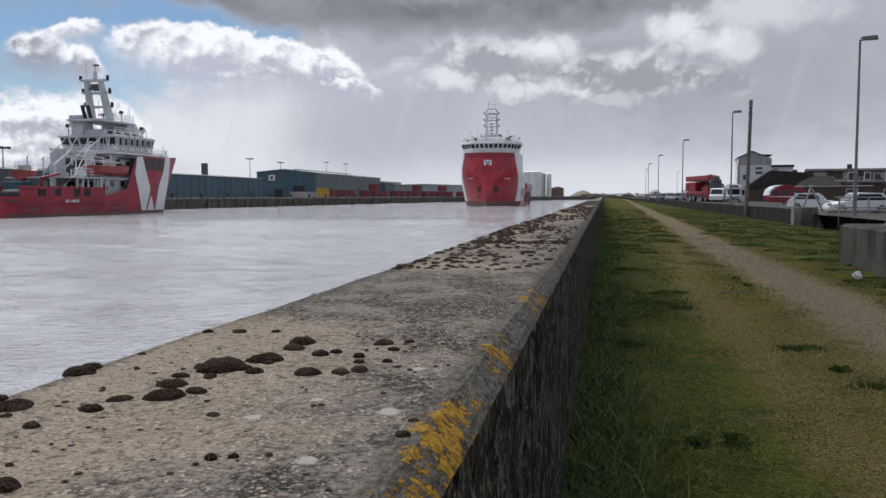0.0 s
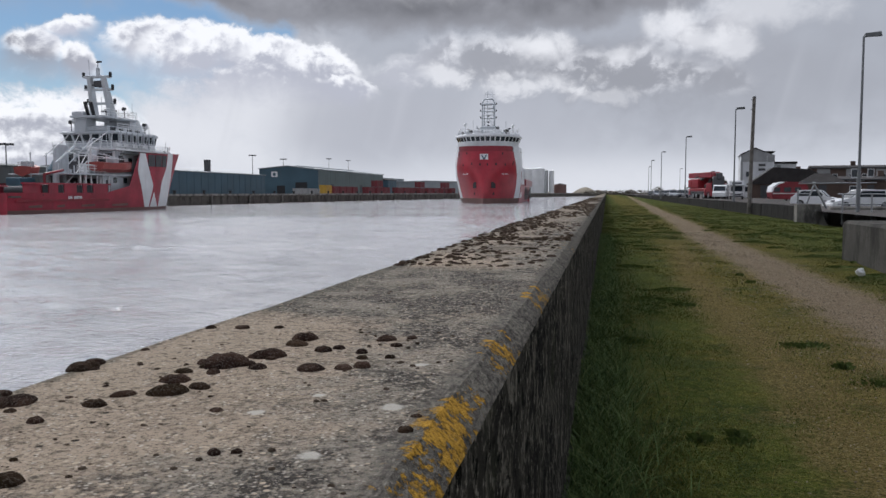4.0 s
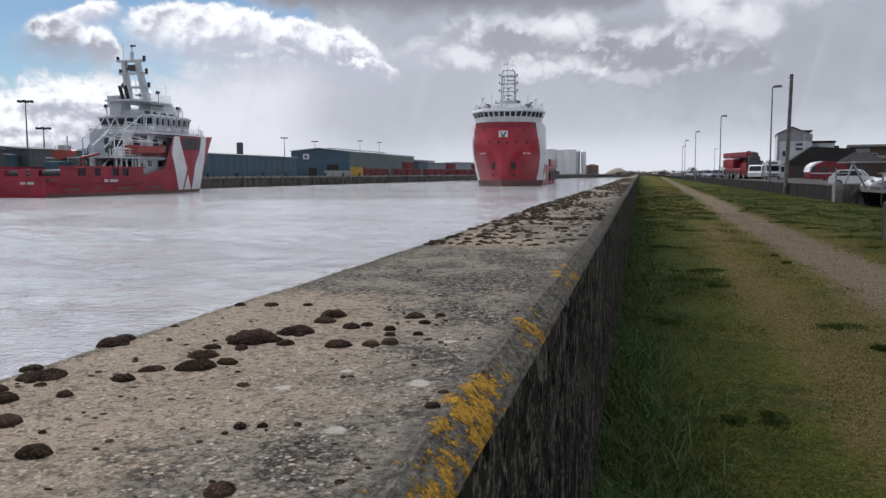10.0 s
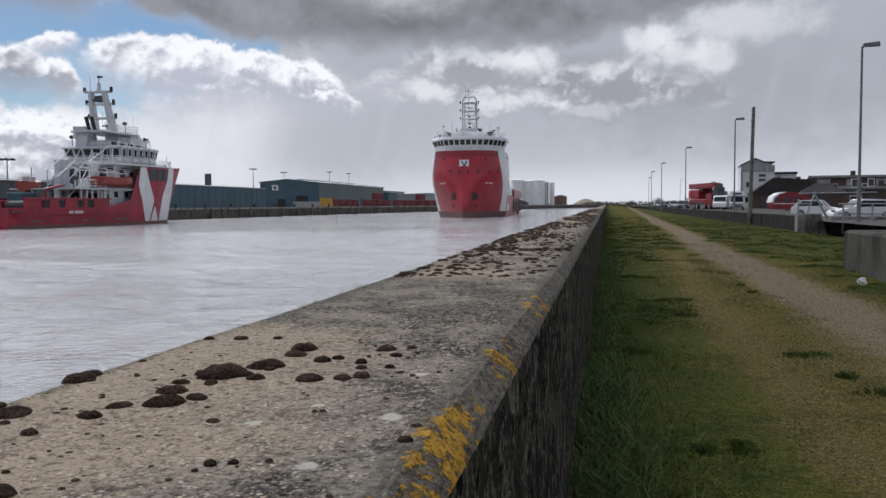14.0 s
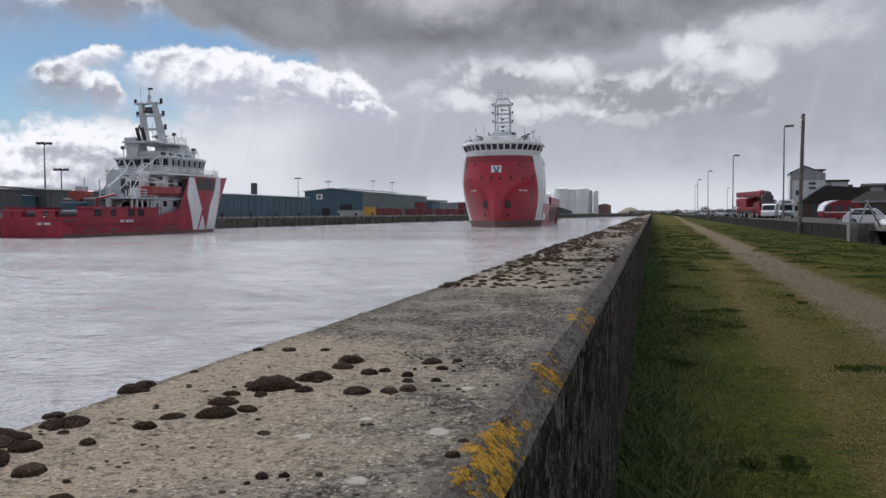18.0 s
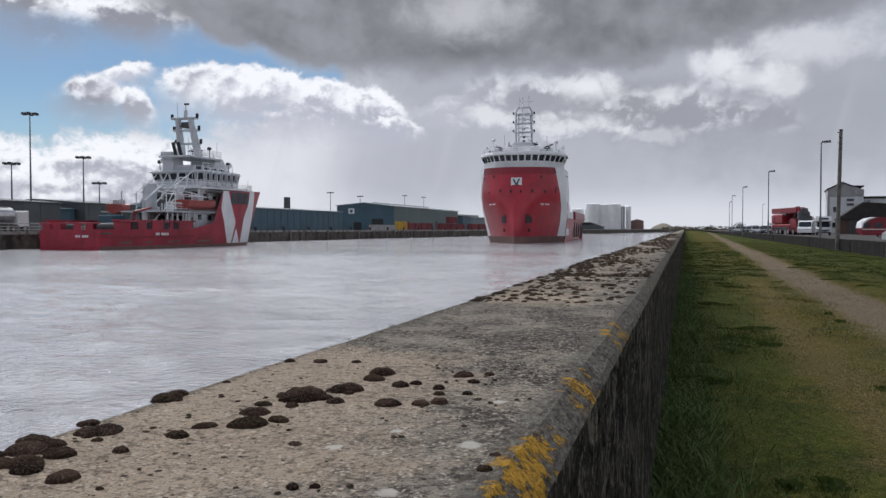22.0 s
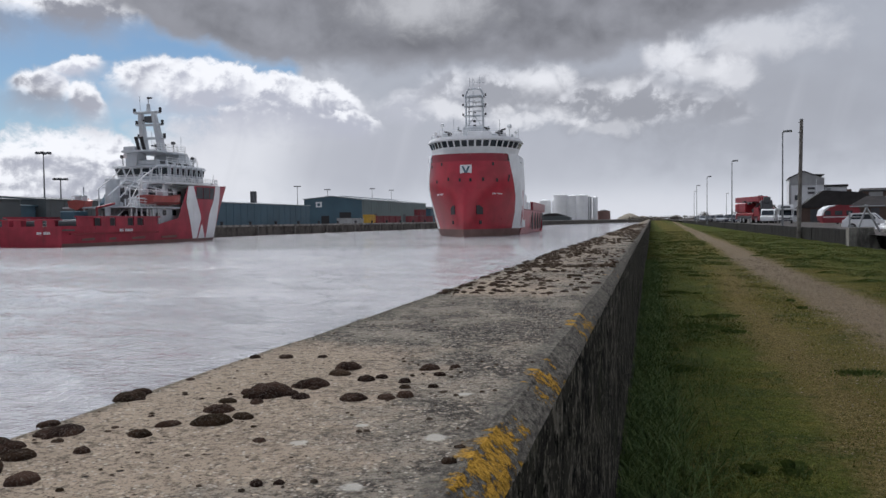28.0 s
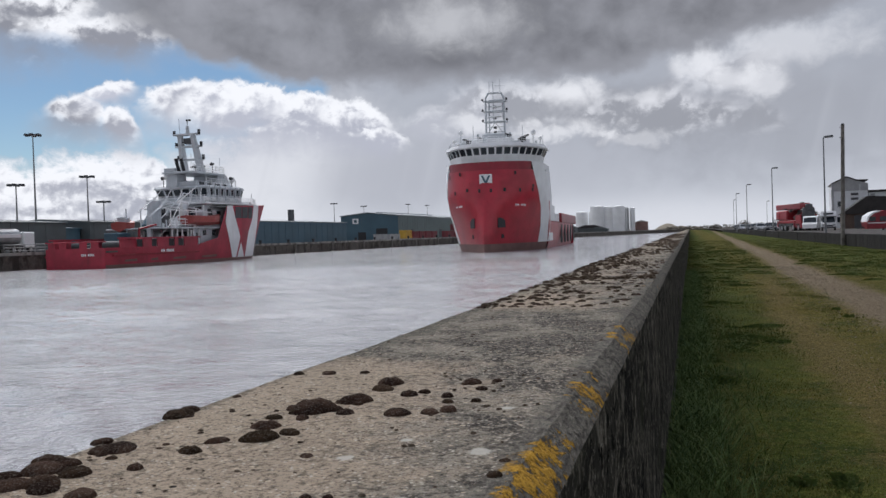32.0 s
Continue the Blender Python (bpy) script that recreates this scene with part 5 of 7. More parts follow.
    for _ in range(26):
        y, x, z = rng.uniform(13.0, 22.5), rng.uniform(0.5, 4.6), rng.choice((2.2, 2.2, 5.2))
        h = rng.uniform(0.5, 1.7)
        if rng.random() < 0.5:
            part("deck_fitting", box(x - rng.uniform(0.2, 0.5), x + 0.3, y, y + rng.uniform(0.4, 1.1), z, z + h, 0.05), rng.choice((M_WHITE, M_GREYW, M_DARK, M_CARWHITE)), root)
        else:
            part("vent_pipe", rod((x, y, z), (x, y, z + h * 1.3), 0.12, n=8), M_GREYW, root)
    for i in range(5):
        y = 13.5 + i * 2.1
        part("deck_frame", tube([(4.8, y, 5.2), (4.8, y, 7.6 + 0.3 * (i % 2)), (3.0, y, 8.2)], 0.09), M_WHITE, root)
    for z in (6.4, 7.6):
        part("pipe_run", tube([(4.8, 13.5, z), (4.8, 21.9, z)], 0.07), M_WHITE, root)
    for a, b in (((4.6, 13.2, 5.2), (2.0, 20.5, 9.4)), ((4.4, 16.0, 8.8), (3.0, 23.0, 11.4)), ((3.8, 12.0, 3.8), (3.0, 18.0, 7.0)), ((0.6, 12.0, 7.4), (0.6, 16.0, 9.6))):
        part("derrick_strut", tube([a, b], 0.07), M_WHITE, root)
    for i in range(7):
        part("wheelhouse_fin", box(4.62, 4.9, 23.6 + i * 1.5, 23.75 + i * 1.5, 9.3, 11.5, 0.02), M_GREYW, root)
    # doors, lockers and dark openings under the wheelhouse
    for y, z, w, h in ((23.6, 6.0, 0.9, 2.0), (20.2, 2.4, 1.0, 2.0), (27.2, 2.5, 0.9, 1.9)):
        part("weather_door", box(4.3, 4.46, y, y + w, z, z + h, 0.03), M_DARK, root, "dark open doorway")
    # this dark row on the upper house is added as the deck's shadow gap
    for y in (24.4, 26.6, 28.8, 31.0):
        part("window_pane", box(2.58, 2.66, y, y + 1.3, 11.75, 12.25, 0.02), M_GLASS, root)
    for x in (-3.2, -1.6, 0.2, 1.8, 3.2):
        part("window_pane", box(x - 0.4, x + 0.4, 22.9, 23.02, 6.9, 7.7, 0.02), M_GLASS, root)
    for y in (22.2, 24.0, 26.4, 29.0, 31.4):
        part("life_raft", rod((4.7, y, 9.5), (4.7, y + 1.2, 9.5), 0.32, n=10), M_WHITE, root, "white life raft canister")
    for y, z in ((21.8, 9.0), (24.6, 11.6), (29.6, 11.6), (31.0, 13.8), (23.0, 13.8)):
        part("whip_aerial", rod((3.6 if z < 13 else 2.2, y, z), (3.6 if z < 13 else 2.2, y, z + 2.6), 0.035), M_GREYW, root)
    for y in (12.8, 14.6, 16.2):
        part("deck_light_post", rod((-2.0 + (y - 12.8) * 0.6, y, 2.2), (-2.0 + (y - 12.8) * 0.6, y, 8.0), 0.09), M_GREYW, root)
    part("store_crane", tube([(2.4, 9.6, 2.2), (2.4, 9.6, 5.0), (3.0, 12.6, 5.6)], 0.17, 8), M_DKRED, root)
    part("tugger_winch", box(2.6, 4.2, 7.0, 8.4, 2.2, 3.7, 0.1), M_DKRED, root)
    part("foredeck_winch", box(-1.6, 1.6, 40.2, 42.0, 8.3, 9.6, 0.15), M_DARK, root)
    part("jack_staff", rod((0, 44.4, 9.0), (0, 44.8, 11.2), 0.05), M_WHITE, root)
    for y, z in ((24.0, 6.9), (26.2, 6.9), (28.4, 6.9), (30.6, 6.9), (22.0, 4.0), (24.6, 4.0)):
        part("window_pane", box(4.28 if z > 5 else 4.38, 4.44 if z > 5 else 4.5, y, y + 0.8, z, z + 0.8, 0.02), M_GLASS, root)
    return root


ship = supply_ship()
moored = standby_ship()


# ---- moss on the wall ----
def moss_material(dry=False):
    k = Mat("dry_moss" if dry else "dark_moss")
    n, f = k.noise(14, 5, 0.65, k.world()), k.noise(260, 3, 0.6, k.world())
    c = k.mix(n.step(0.4, 0.65), (0.022, 0.013, 0.010), (0.070, 0.042, 0.030))
    c = k.mix(f.step(0.50, 0.66) * 0.6, c, (0.150, 0.125, 0.105))
    c = k.mix(k.random().step(0.7, 1.0) * 0.3, c, (0.045, 0.035, 0.014))
    if dry:
        c = k.mix(k.noise(30, 4, 0.6, k.world()).step(0.4, 0.62), c, (0.115, 0.088, 0.066))
    k.put("Base Color", c).put("Roughness", 0.98).put("Specular IOR Level", 0.02)
    k.bump(f + k.noise(90, 4, 0.7, k.world()) * 1.2, 1.0, 0.006)
    return k.m


M_MOSS = moss_material()
MOSS_WEST = [(-0.958, 1.172, 0.07), (-1.019, 1.211, 0.031), (-0.822, 1.182, 0.036), (-0.813, 1.248, 0.04), (-0.748, 1.28, 0.066), (-0.782, 1.368, 0.055), (-0.711, 1.327, 0.04), (-0.804, 1.439, 0.035), (-0.753, 1.517, 0.106), (-0.742, 1.442, 0.034), (-0.702, 1.613, 0.081), (-0.675, 1.495, 0.041), (-0.693, 1.751, 0.052), (-0.701, 1.826, 0.062), (-0.61, 1.698, 0.045), (-0.567, 1.507, 0.063), (-0.507, 1.526, 0.04), (-0.584, 1.732, 0.028), (-0.521, 1.697, 0.032), (-0.502, 1.637, 0.024), (-0.477, 1.554, 0.036), (-0.508, 1.859, 0.056), (-0.453, 1.887, 0.027), (-0.465, 1.786, 0.028), (-0.446, 1.656, 0.024), (-1.018, 1.431, 0.073), (-1.021, 1.476, 0.045), (-0.703, 0.835, 0.041)]
MOSS_MIDDLE = [(-0.832, 0.935, 0.032), (-0.855, 1.082, 0.023), (-0.917, 1.042, 0.024), (-0.609, 1.189, 0.024), (-0.512, 0.991, 0.022), (-0.485, 1.003, 0.017), (-0.285, 1.144, 0.025), (-0.287, 1.223, 0.016), (-0.757, 0.914, 0.013), (-0.427, 0.782, 0.036), (-0.312, 0.835, 0.013), (-0.358, 0.89, 0.008), (-0.609, 0.744, 0.012), (-0.996, 1.926, 0.03), (-0.917, 1.943, 0.039), (-0.824, 1.963, 0.024), (-0.829, 1.495, 0.017), (-0.865, 1.448, 0.014), (-0.922, 1.48, 0.015), (-0.885, 1.548, 0.015), (-1, 1.628, 0.021), (-0.881, 1.303, 0.013), (-0.892, 1.214, 0.015)]
MOSS_EDGE = [(-0.996, 1.04, 0.072), (-1.03, 1.09, 0.053), (-0.978, 1.076, 0.046), (-0.969, 1.158, 0.064), (-1.029, 1.205, 0.028), (-0.928, 1.118, 0.021), (-0.926, 1.034, 0.047), (-0.915, 0.954, 0.057), (-0.979, 0.958, 0.059), (-1.023, 0.995, 0.051), (-0.838, 0.94, 0.041), (-1.011, 1.434, 0.056), (-0.853, 1.079, 0.025)]


def cushion_mesh(seed):
    """A low lumpy cushion about one unit across."""
    rng = random.Random(seed)
    bm = bmesh.new()
    lobes = [(rng.uniform(-0.2, 0.2), rng.uniform(-0.2, 0.2), rng.uniform(0.25, 0.4)) for _ in range(4)]
    rings, n = [], 14
    for j in range(6):
        e = j / 5 * math.pi / 2
        ring = []
        for i in range(n):
            a = 2 * math.pi * i / n
            r = 0.5 * (1 + 0.2 * noise.noise((math.cos(a) * 1.3 + seed * 7, math.sin(a) * 1.3, seed)) + 0.05 * noise.noise((math.cos(a) * 5 + seed, math.sin(a) * 5, 1)))
            ra = r * math.cos(e) ** 0.7
            h = 0.3 * math.sin(e) * (1 + 0.22 * noise.noise((ra * math.cos(a) * 4 + seed, ra * math.sin(a) * 4, 2)))
            ring.append(bm.verts.new((ra * math.cos(a), ra * math.sin(a), h - 0.03)))
        rings.append(ring)
    for p, q in zip(rings, rings[1:-1]):
        for i in range(n):
            bm.faces.new((p[i], p[(i + 1) % n], q[(i + 1) % n], q[i]))
    top = bm.verts.new((0, 0, 0.27))
    for i in range(n):
        bm.faces.new((rings[-2][i], rings[-2][(i + 1) % n], top))
    for v in rings[-1]:
        bm.verts.remove(v)
    bmesh.ops.recalc_face_normals(bm, faces=bm.faces)
    me = bpy.data.meshes.new("moss_cushion")
    bm.to_mesh(me)
    bm.free()
    for p in me.polygons:
        p.use_smooth = True
    me.materials.append(M_MOSS)
    return me


def moss():
    meshes = [cushion_mesh(i) for i in range(7)]
    rng = random.Random(11)

    def cushion(x, y, d, flat=1.0):
        ob = new("moss_cushion", meshes[rng.randrange(7)])
        ob.matrix_basis = Matrix.LocRotScale((x, y, TOP - 0.001), Euler((0, 0, rng.uniform(0, 6.28))), (d * rng.uniform(0.85, 1.15), d * rng.uniform(0.7, 1.0), d * flat * rng.uniform(0.8, 1.1)))
        tagged(ob, "dark brown moss cushion growing on the wall top" if d > 0.03 else "small dark moss tuft growing on the wall top", "moss", "moss cushions on the wall")
    for x, y, d in MOSS_WEST + MOSS_MIDDLE + MOSS_EDGE:
        if d < 0.05:
            cushion(x, y, d * 1.06)
            continue
        cushion(x, y, d * 1.0, 0.9 if x > -0.94 else 0.65)
        for j in range(1 if d < 0.08 else 3):
            e = rng.uniform(0, 6.28)
            cushion(x + 0.42 * d * math.cos(e), y + 0.38 * d * math.sin(e), d * rng.uniform(0.3, 0.5))
    # fringe by the river edge close to the eye, and the crowded stretch further on
    for _ in range(26):
        cushion(-1.03 + abs(rng.gauss(0, 0.07)), rng.uniform(0.55, 0.98), rng.uniform(0.02, 0.06))
    for _ in range(210):
        y = 3.8 + 5.5 * rng.random() ** 1.2
        x = -1.0 + 0.72 * rng.random() ** 1.25
        cushion(x, y, rng.uniform(0.018, 0.062) * (1.3 if x < -0.8 else 0.95), 0.6)
    # specks and the far crowd, too many to count
    verts, faces = [], []
    for n in range(3400):
        if 620 <= n < 1000:
            y, x = 3.8 + 6 * rng.random() ** 1.2, -1.02 + 0.74 * rng.random() ** 1.15
            d = 0.012 + 0.035 * rng.random() ** 1.6
        elif n < 620:
            y, x, d = rng.uniform(0.5, 3.9), rng.uniform(-1.02, -0.28), 0.0025 + 0.011 * rng.random() ** 2.5
        else:
            y = 6.0 + 50 * rng.random() ** 1.6
            x, d = -1.02 + 0.76 * rng.random() ** 1.1, rng.uniform(0.015, 0.06) * (1 + y * 0.012)
            if noise.noise((x * 1.5, y * 0.35, 8.0)) < -0.15:
                continue
        b, k, r0 = len(verts), 7, rng.uniform(0, 6)
        st = rng.uniform(0.6, 1.0)
        for h, s in ((-0.001, 1.0), (0.22, 0.78)):
            verts += [(x + d / 2 * s * math.cos(r0 + i * 6.283 / k) * rng.uniform(0.8, 1.15), y + d / 2 * s * st * math.sin(r0 + i * 6.283 / k), TOP + h * d) for i in range(k)]
        verts.append((x, y, TOP + 0.3 * d))
        for i in range(k):
            j = (i + 1) % k
            faces += [(b + i, b + j, b + k + j, b + k + i), (b + k + i, b + k + j, b + 2 * k)]
    me = bpy.data.meshes.new("moss_specks")
    me.from_pydata(verts, [], faces)
    for p in me.polygons:
        p.use_smooth = True
    me.materials.append(moss_material(True))
    tagged(new("moss_specks", me), "scattered small dark moss tufts along the wall top", "moss", kind="stuff")


moss()


# ---- grass ----
def grass_material(name, low, high, straw):
    """Blades that vary one by one and in drifts; some are straw."""
    k = Mat(name)
    r, w = k.island(), k.noise(1.3, 4, 0.6, k.world())
    c = k.mix((r * 0.6 + w * 0.9 - 0.2).step(0.1, 0.75), low, high)
    c = k.mix(r.step(0.86, 0.97) * 0.8, c, straw)
    k.put("Base Color", c).put("Roughness", 0.75).put("Specular IOR Level", 0.15)
    return k.m


def path_mid(y):
    return y * 0.0175 + 3.0 + math.sin(y * 0.16) * 0.08


def grass():
    rng = np.random.default_rng(5)
    plain = grass_material("grass_blade", (0.046, 0.066, 0.013), (0.140, 0.142, 0.036), (0.22, 0.175, 0.06))
    deep = grass_material("dark_grass_blade", (0.034, 0.058, 0.015), (0.100, 0.135, 0.036), (0.15, 0.155, 0.05))

    tall = grass_material("tall_grass_blade", (0.034, 0.066, 0.020), (0.115, 0.165, 0.055), (0.17, 0.19, 0.07))

    def clumpy(x, y):
        v = 18 * math.log(1 + max(0.0, y) / 18)
        return noise.noise((x * 1.0, v * 0.5, 6.0)) + 0.55 / (1 + max(0.0, y - 8) * 0.06) * noise.noise((x * 2.7, v * 1.6, 9.0))

    def field(name, n, y0, y1, x0, x1, h0, h1, w, lean, keep, label):
        x, y = rng.uniform(x0, x1, n), y0 + (y1 - y0) * rng.random(n) ** 1.3
        ok = np.array([keep(a, b) for a, b in zip(x, y)]) > rng.random(n)
        x, y = x[ok], y[ok]
        n = len(x)
        clump = np.array([clumpy(a, b) for a, b in zip(x, y)])
        h = rng.uniform(h0, h1, n) * (1 + 0.9 * np.clip(clump, -0.4, 1))
        g = np.array([ground_lift(a, b) for a, b in zip(x, y)])
        a, b = rng.uniform(0, 6.283, n), rng.uniform(0, 6.283, n)
        ww = w * rng.uniform(0.6, 1.3, n)
        tilt = h * lean * rng.uniform(0.3, 1.2, n)
        v = np.empty((n, 5, 3))
        z0 = g - 0.02
        for i, s in ((0, -1), (1, 1)):
            v[:, i] = np.c_[x + s * ww * np.cos(a), y + s * ww * np.sin(a), z0]
        for i, s in ((2, 0.75), (3, -0.75)):
            v[:, i] = np.c_[x + s * ww * np.cos(a) + tilt * 0.35 * np.cos(b), y + s * ww * np.sin(a) + tilt * 0.35 * np.sin(b), g + h * 0.6]
        v[:, 4] = np.c_[x + tilt * np.cos(b), y + tilt * np.sin(b), g + h]
        base = np.arange(n)[:, None] * 5
        quads, tris = base + [0, 1, 2, 3], base + [3, 2, 4]
        me = bpy.data.meshes.new(name)
        me.vertices.add(n * 5)
        me.vertices.foreach_set("co", v.reshape(-1))
        loops = np.concatenate([quads, tris], axis=1).reshape(-1)
        me.loops.add(len(loops))
        me.loops.foreach_set("vertex_index", loops.astype(np.int32))
        me.polygons.add(2 * n)
        starts = (np.arange(n)[:, None] * 7 + [0, 4]).reshape(-1)
        me.polygons.foreach_set("loop_start", starts.astype(np.int32))
        me.update(calc_edges=True)
        me.materials.append({"long_grass": tall, "clump_grass": deep, "far_clump_grass": deep}.get(name, plain))
        return tagged(new(name, me), label, "grass", kind="stuff")

    def worn(x, y):
        """How much grass stands here, from 0 on the beaten path to 1."""
        off = abs(x - path_mid(y)) + 0.35 * noise.noise((x * 2, y * 1.2, 2.0))
        a = min(1, max(0, (off - 0.5) / 0.5))
        t = abs(x - (1.55 + max(0, y - 15) * 0.055)) + 0.6 * noise.noise((x * 1.4, y * 0.9, 5.0))
        b = min(1, max(0.12, (t - 0.1) / 0.6)) if y < 28 else 1
        c = 1 if y > 14 else min(1, max(0.1, (abs(x - 2.4) - 0.3) / 1.6))
        return a * b * (0.35 + 0.65 * c) * min(1, 0.55 + noise.noise((x * 0.8, y * 0.6, 1.0)))

    def lush(x, y):
        """Darker, longer drifts where the ground is not worn."""
        c = (clumpy(x, y) + 0.30 * max(0.0, 1.2 - x) + (0.18 if x > path_mid(y) + 1.0 else 0.0) - 0.12) / 0.36
        return min(1, max(0, c)) * min(1, (worn(x, y) * 1.3) ** 2)
    field("short_grass", 260000, 3.4, 13, -0.15, 5.5, 0.008, 0.022, 0.0030, 1.8, worn, "short rough green grass beside the wall and path")
    field("middle_grass", 130000, 12, 34, -0.15, 9.5, 0.012, 0.032, 0.006, 1.8, worn, "rough green grass along the gravel path")
    field("far_grass", 60000, 33, 100, -0.15, 10.1, 0.02, 0.05, 0.016, 1.8, worn, "rough green grass along the far path")
    field("clump_grass", 420000, 3.4, 17, -0.15, 7.0, 0.012, 0.034, 0.0023, 2.2, lush, "dark green drifts of longer grass")
    field("far_clump_grass", 260000, 16, 75, -0.15, 10.1, 0.018, 0.045, 0.006, 2.2, lush, "dark green drifts of longer grass along the far path")
    field("long_grass", 60000, 3.2, 30, -0.19, 0.6, 0.06, 0.15, 0.0040, 1.6, lambda x, y: max(0.03, 1 - (x + 0.14) * 2.4), "long green grass at the foot of the wall")
    # low mounded tussocks, each a dome of leaning blades
    spots = []
    while len(spots) < 420:
        x, y = rng.uniform(0.15, 9.6), 3.4 + 56 * rng.random() ** 1.7
        if worn(x, y) < 0.34 or (x > 5 and y < 9):
            continue
        spots.append((x, y, (0.05 + 0.2 * rng.random() ** 2) * (1 + y * 0.016), rng.uniform(0.3, 1.0)))
    rows = []
    for x, y, r, f in spots:
        n = int(900 * (r / 0.2) ** 1.6 * f / (1 + y * 0.05))
        q, a = r * np.abs(rng.normal(0, 0.55, n)), rng.uniform(0, 6.283, n)
        rows.append(np.c_[x + q * np.cos(a) * 1.25, y + q * np.sin(a), 0.034 * (0.35 + f) * np.exp(-(q / r) ** 2) + 0.006, a + rng.normal(0, 0.7, n), np.full(n, 0.0020 * (1 + y * 0.06))])
    s = np.concatenate(rows)
    n = len(s)
    h, a, w = s[:, 2] * rng.uniform(0.7, 1.2, n), s[:, 3], s[:, 4]
    v = np.empty((n, 4, 3))
    side = np.c_[-np.sin(a), np.cos(a), np.zeros(n)] * w[:, None]
    out = np.c_[np.cos(a), np.sin(a), np.zeros(n)]
    base = np.c_[s[:, 0], s[:, 1], np.array([ground_lift(p, q) for p, q in s[:, :2]]) - 0.03]
    up = np.c_[np.zeros(n), np.zeros(n), h + 0.03]
    v[:, 0], v[:, 1] = base - side, base + side
    v[:, 2] = base + up * 0.9 + side * 0.7 + out * 0.006
    v[:, 3] = base + up + out * (0.01 + h[:, None] * 0.8)
    me = bpy.data.meshes.new("tussock_grass")
    quads = (np.arange(n)[:, None] * 4 + [0, 1, 2, 3])
    me.vertices.add(n * 4)
    me.vertices.foreach_set("co", v.reshape(-1))
    me.loops.add(n * 4)
    me.loops.foreach_set("vertex_index", quads.reshape(-1).astype(np.int32))
    me.polygons.add(n)
    me.polygons.foreach_set("loop_start", (np.arange(n) * 4).astype(np.int32))
    me.update(calc_edges=True)
    me.materials.append(deep)
    tagged(new("tussock_grass", me), "dark green mounded grass tussocks", "grass", kind="stuff")


grass()


# ---- loose stones ----
def loose_stones():
    """Small stones on the path and the worn ground."""
    k = Mat("path_stone")
    r = k.island()
    c = k.mix(r, (0.11, 0.088, 0.062), (0.36, 0.31, 0.25))
    c = k.mix(k.noise(60, 4, 0.6, k.world()).step(0.45, 0.62) * 0.5, c, (0.08, 0.065, 0.05))
    k.put("Base Color", c).put("Roughness", 0.9).put("Specular IOR Level", 0.1)
    rng = random.Random(77)
    verts, faces = [], []
    while len(verts) < 6 * 9000:
        y = 3.6 + 30 * rng.random() ** 2.0
        x = path_mid(y) + rng.gauss(0, 0.42) if rng.random() < 0.55 else rng.gauss(2.7, 0.8)
        if x < 0.6:
            continue
        s = rng.uniform(0.0035, 0.010) * (1 + y * 0.03)
        b, a = len(verts), rng.uniform(0, 6.28)
        for i in range(4):
            q = s * rng.uniform(0.7, 1.25)
            verts.append((x + q * math.cos(a + i * 1.571), y + q * math.sin(a + i * 1.571), 0.002 + s * rng.uniform(0.0, 0.3) + ground_lift(x, y)))
        verts.append((x, y, s * 0.75 + ground_lift(x, y)))
        verts.append((x, y, -s * 0.5 + ground_lift(x, y)))
        for i in range(4):
            j = (i + 1) % 4
            faces += [(b + i, b + j, b + 4), (b + j, b + i, b + 5)]
    me = bpy.data.meshes.new("path_stones")
    me.from_pydata(verts, [], faces)
    me.materials.append(k.m)
    tagged(new("path_stones", me), "small brown stones on the beaten path", "gravel", kind="stuff")


loose_stones()


# ---- road side ----
ROAD = 0.62


def wheels(root, spots, r, w=0.22):
    first = None
    for x, y in spots:
        bm = rod((x - w / 2, y, r), (x + w / 2, y, r), r, n=16)
        tyre = part("wheel", bm, M_TYRE, root)
        part("rim", rod((x - w / 2 - 0.015, y, r), (x + w / 2 + 0.015, y, r), r * 0.6, n=12), M_GALV, tyre)


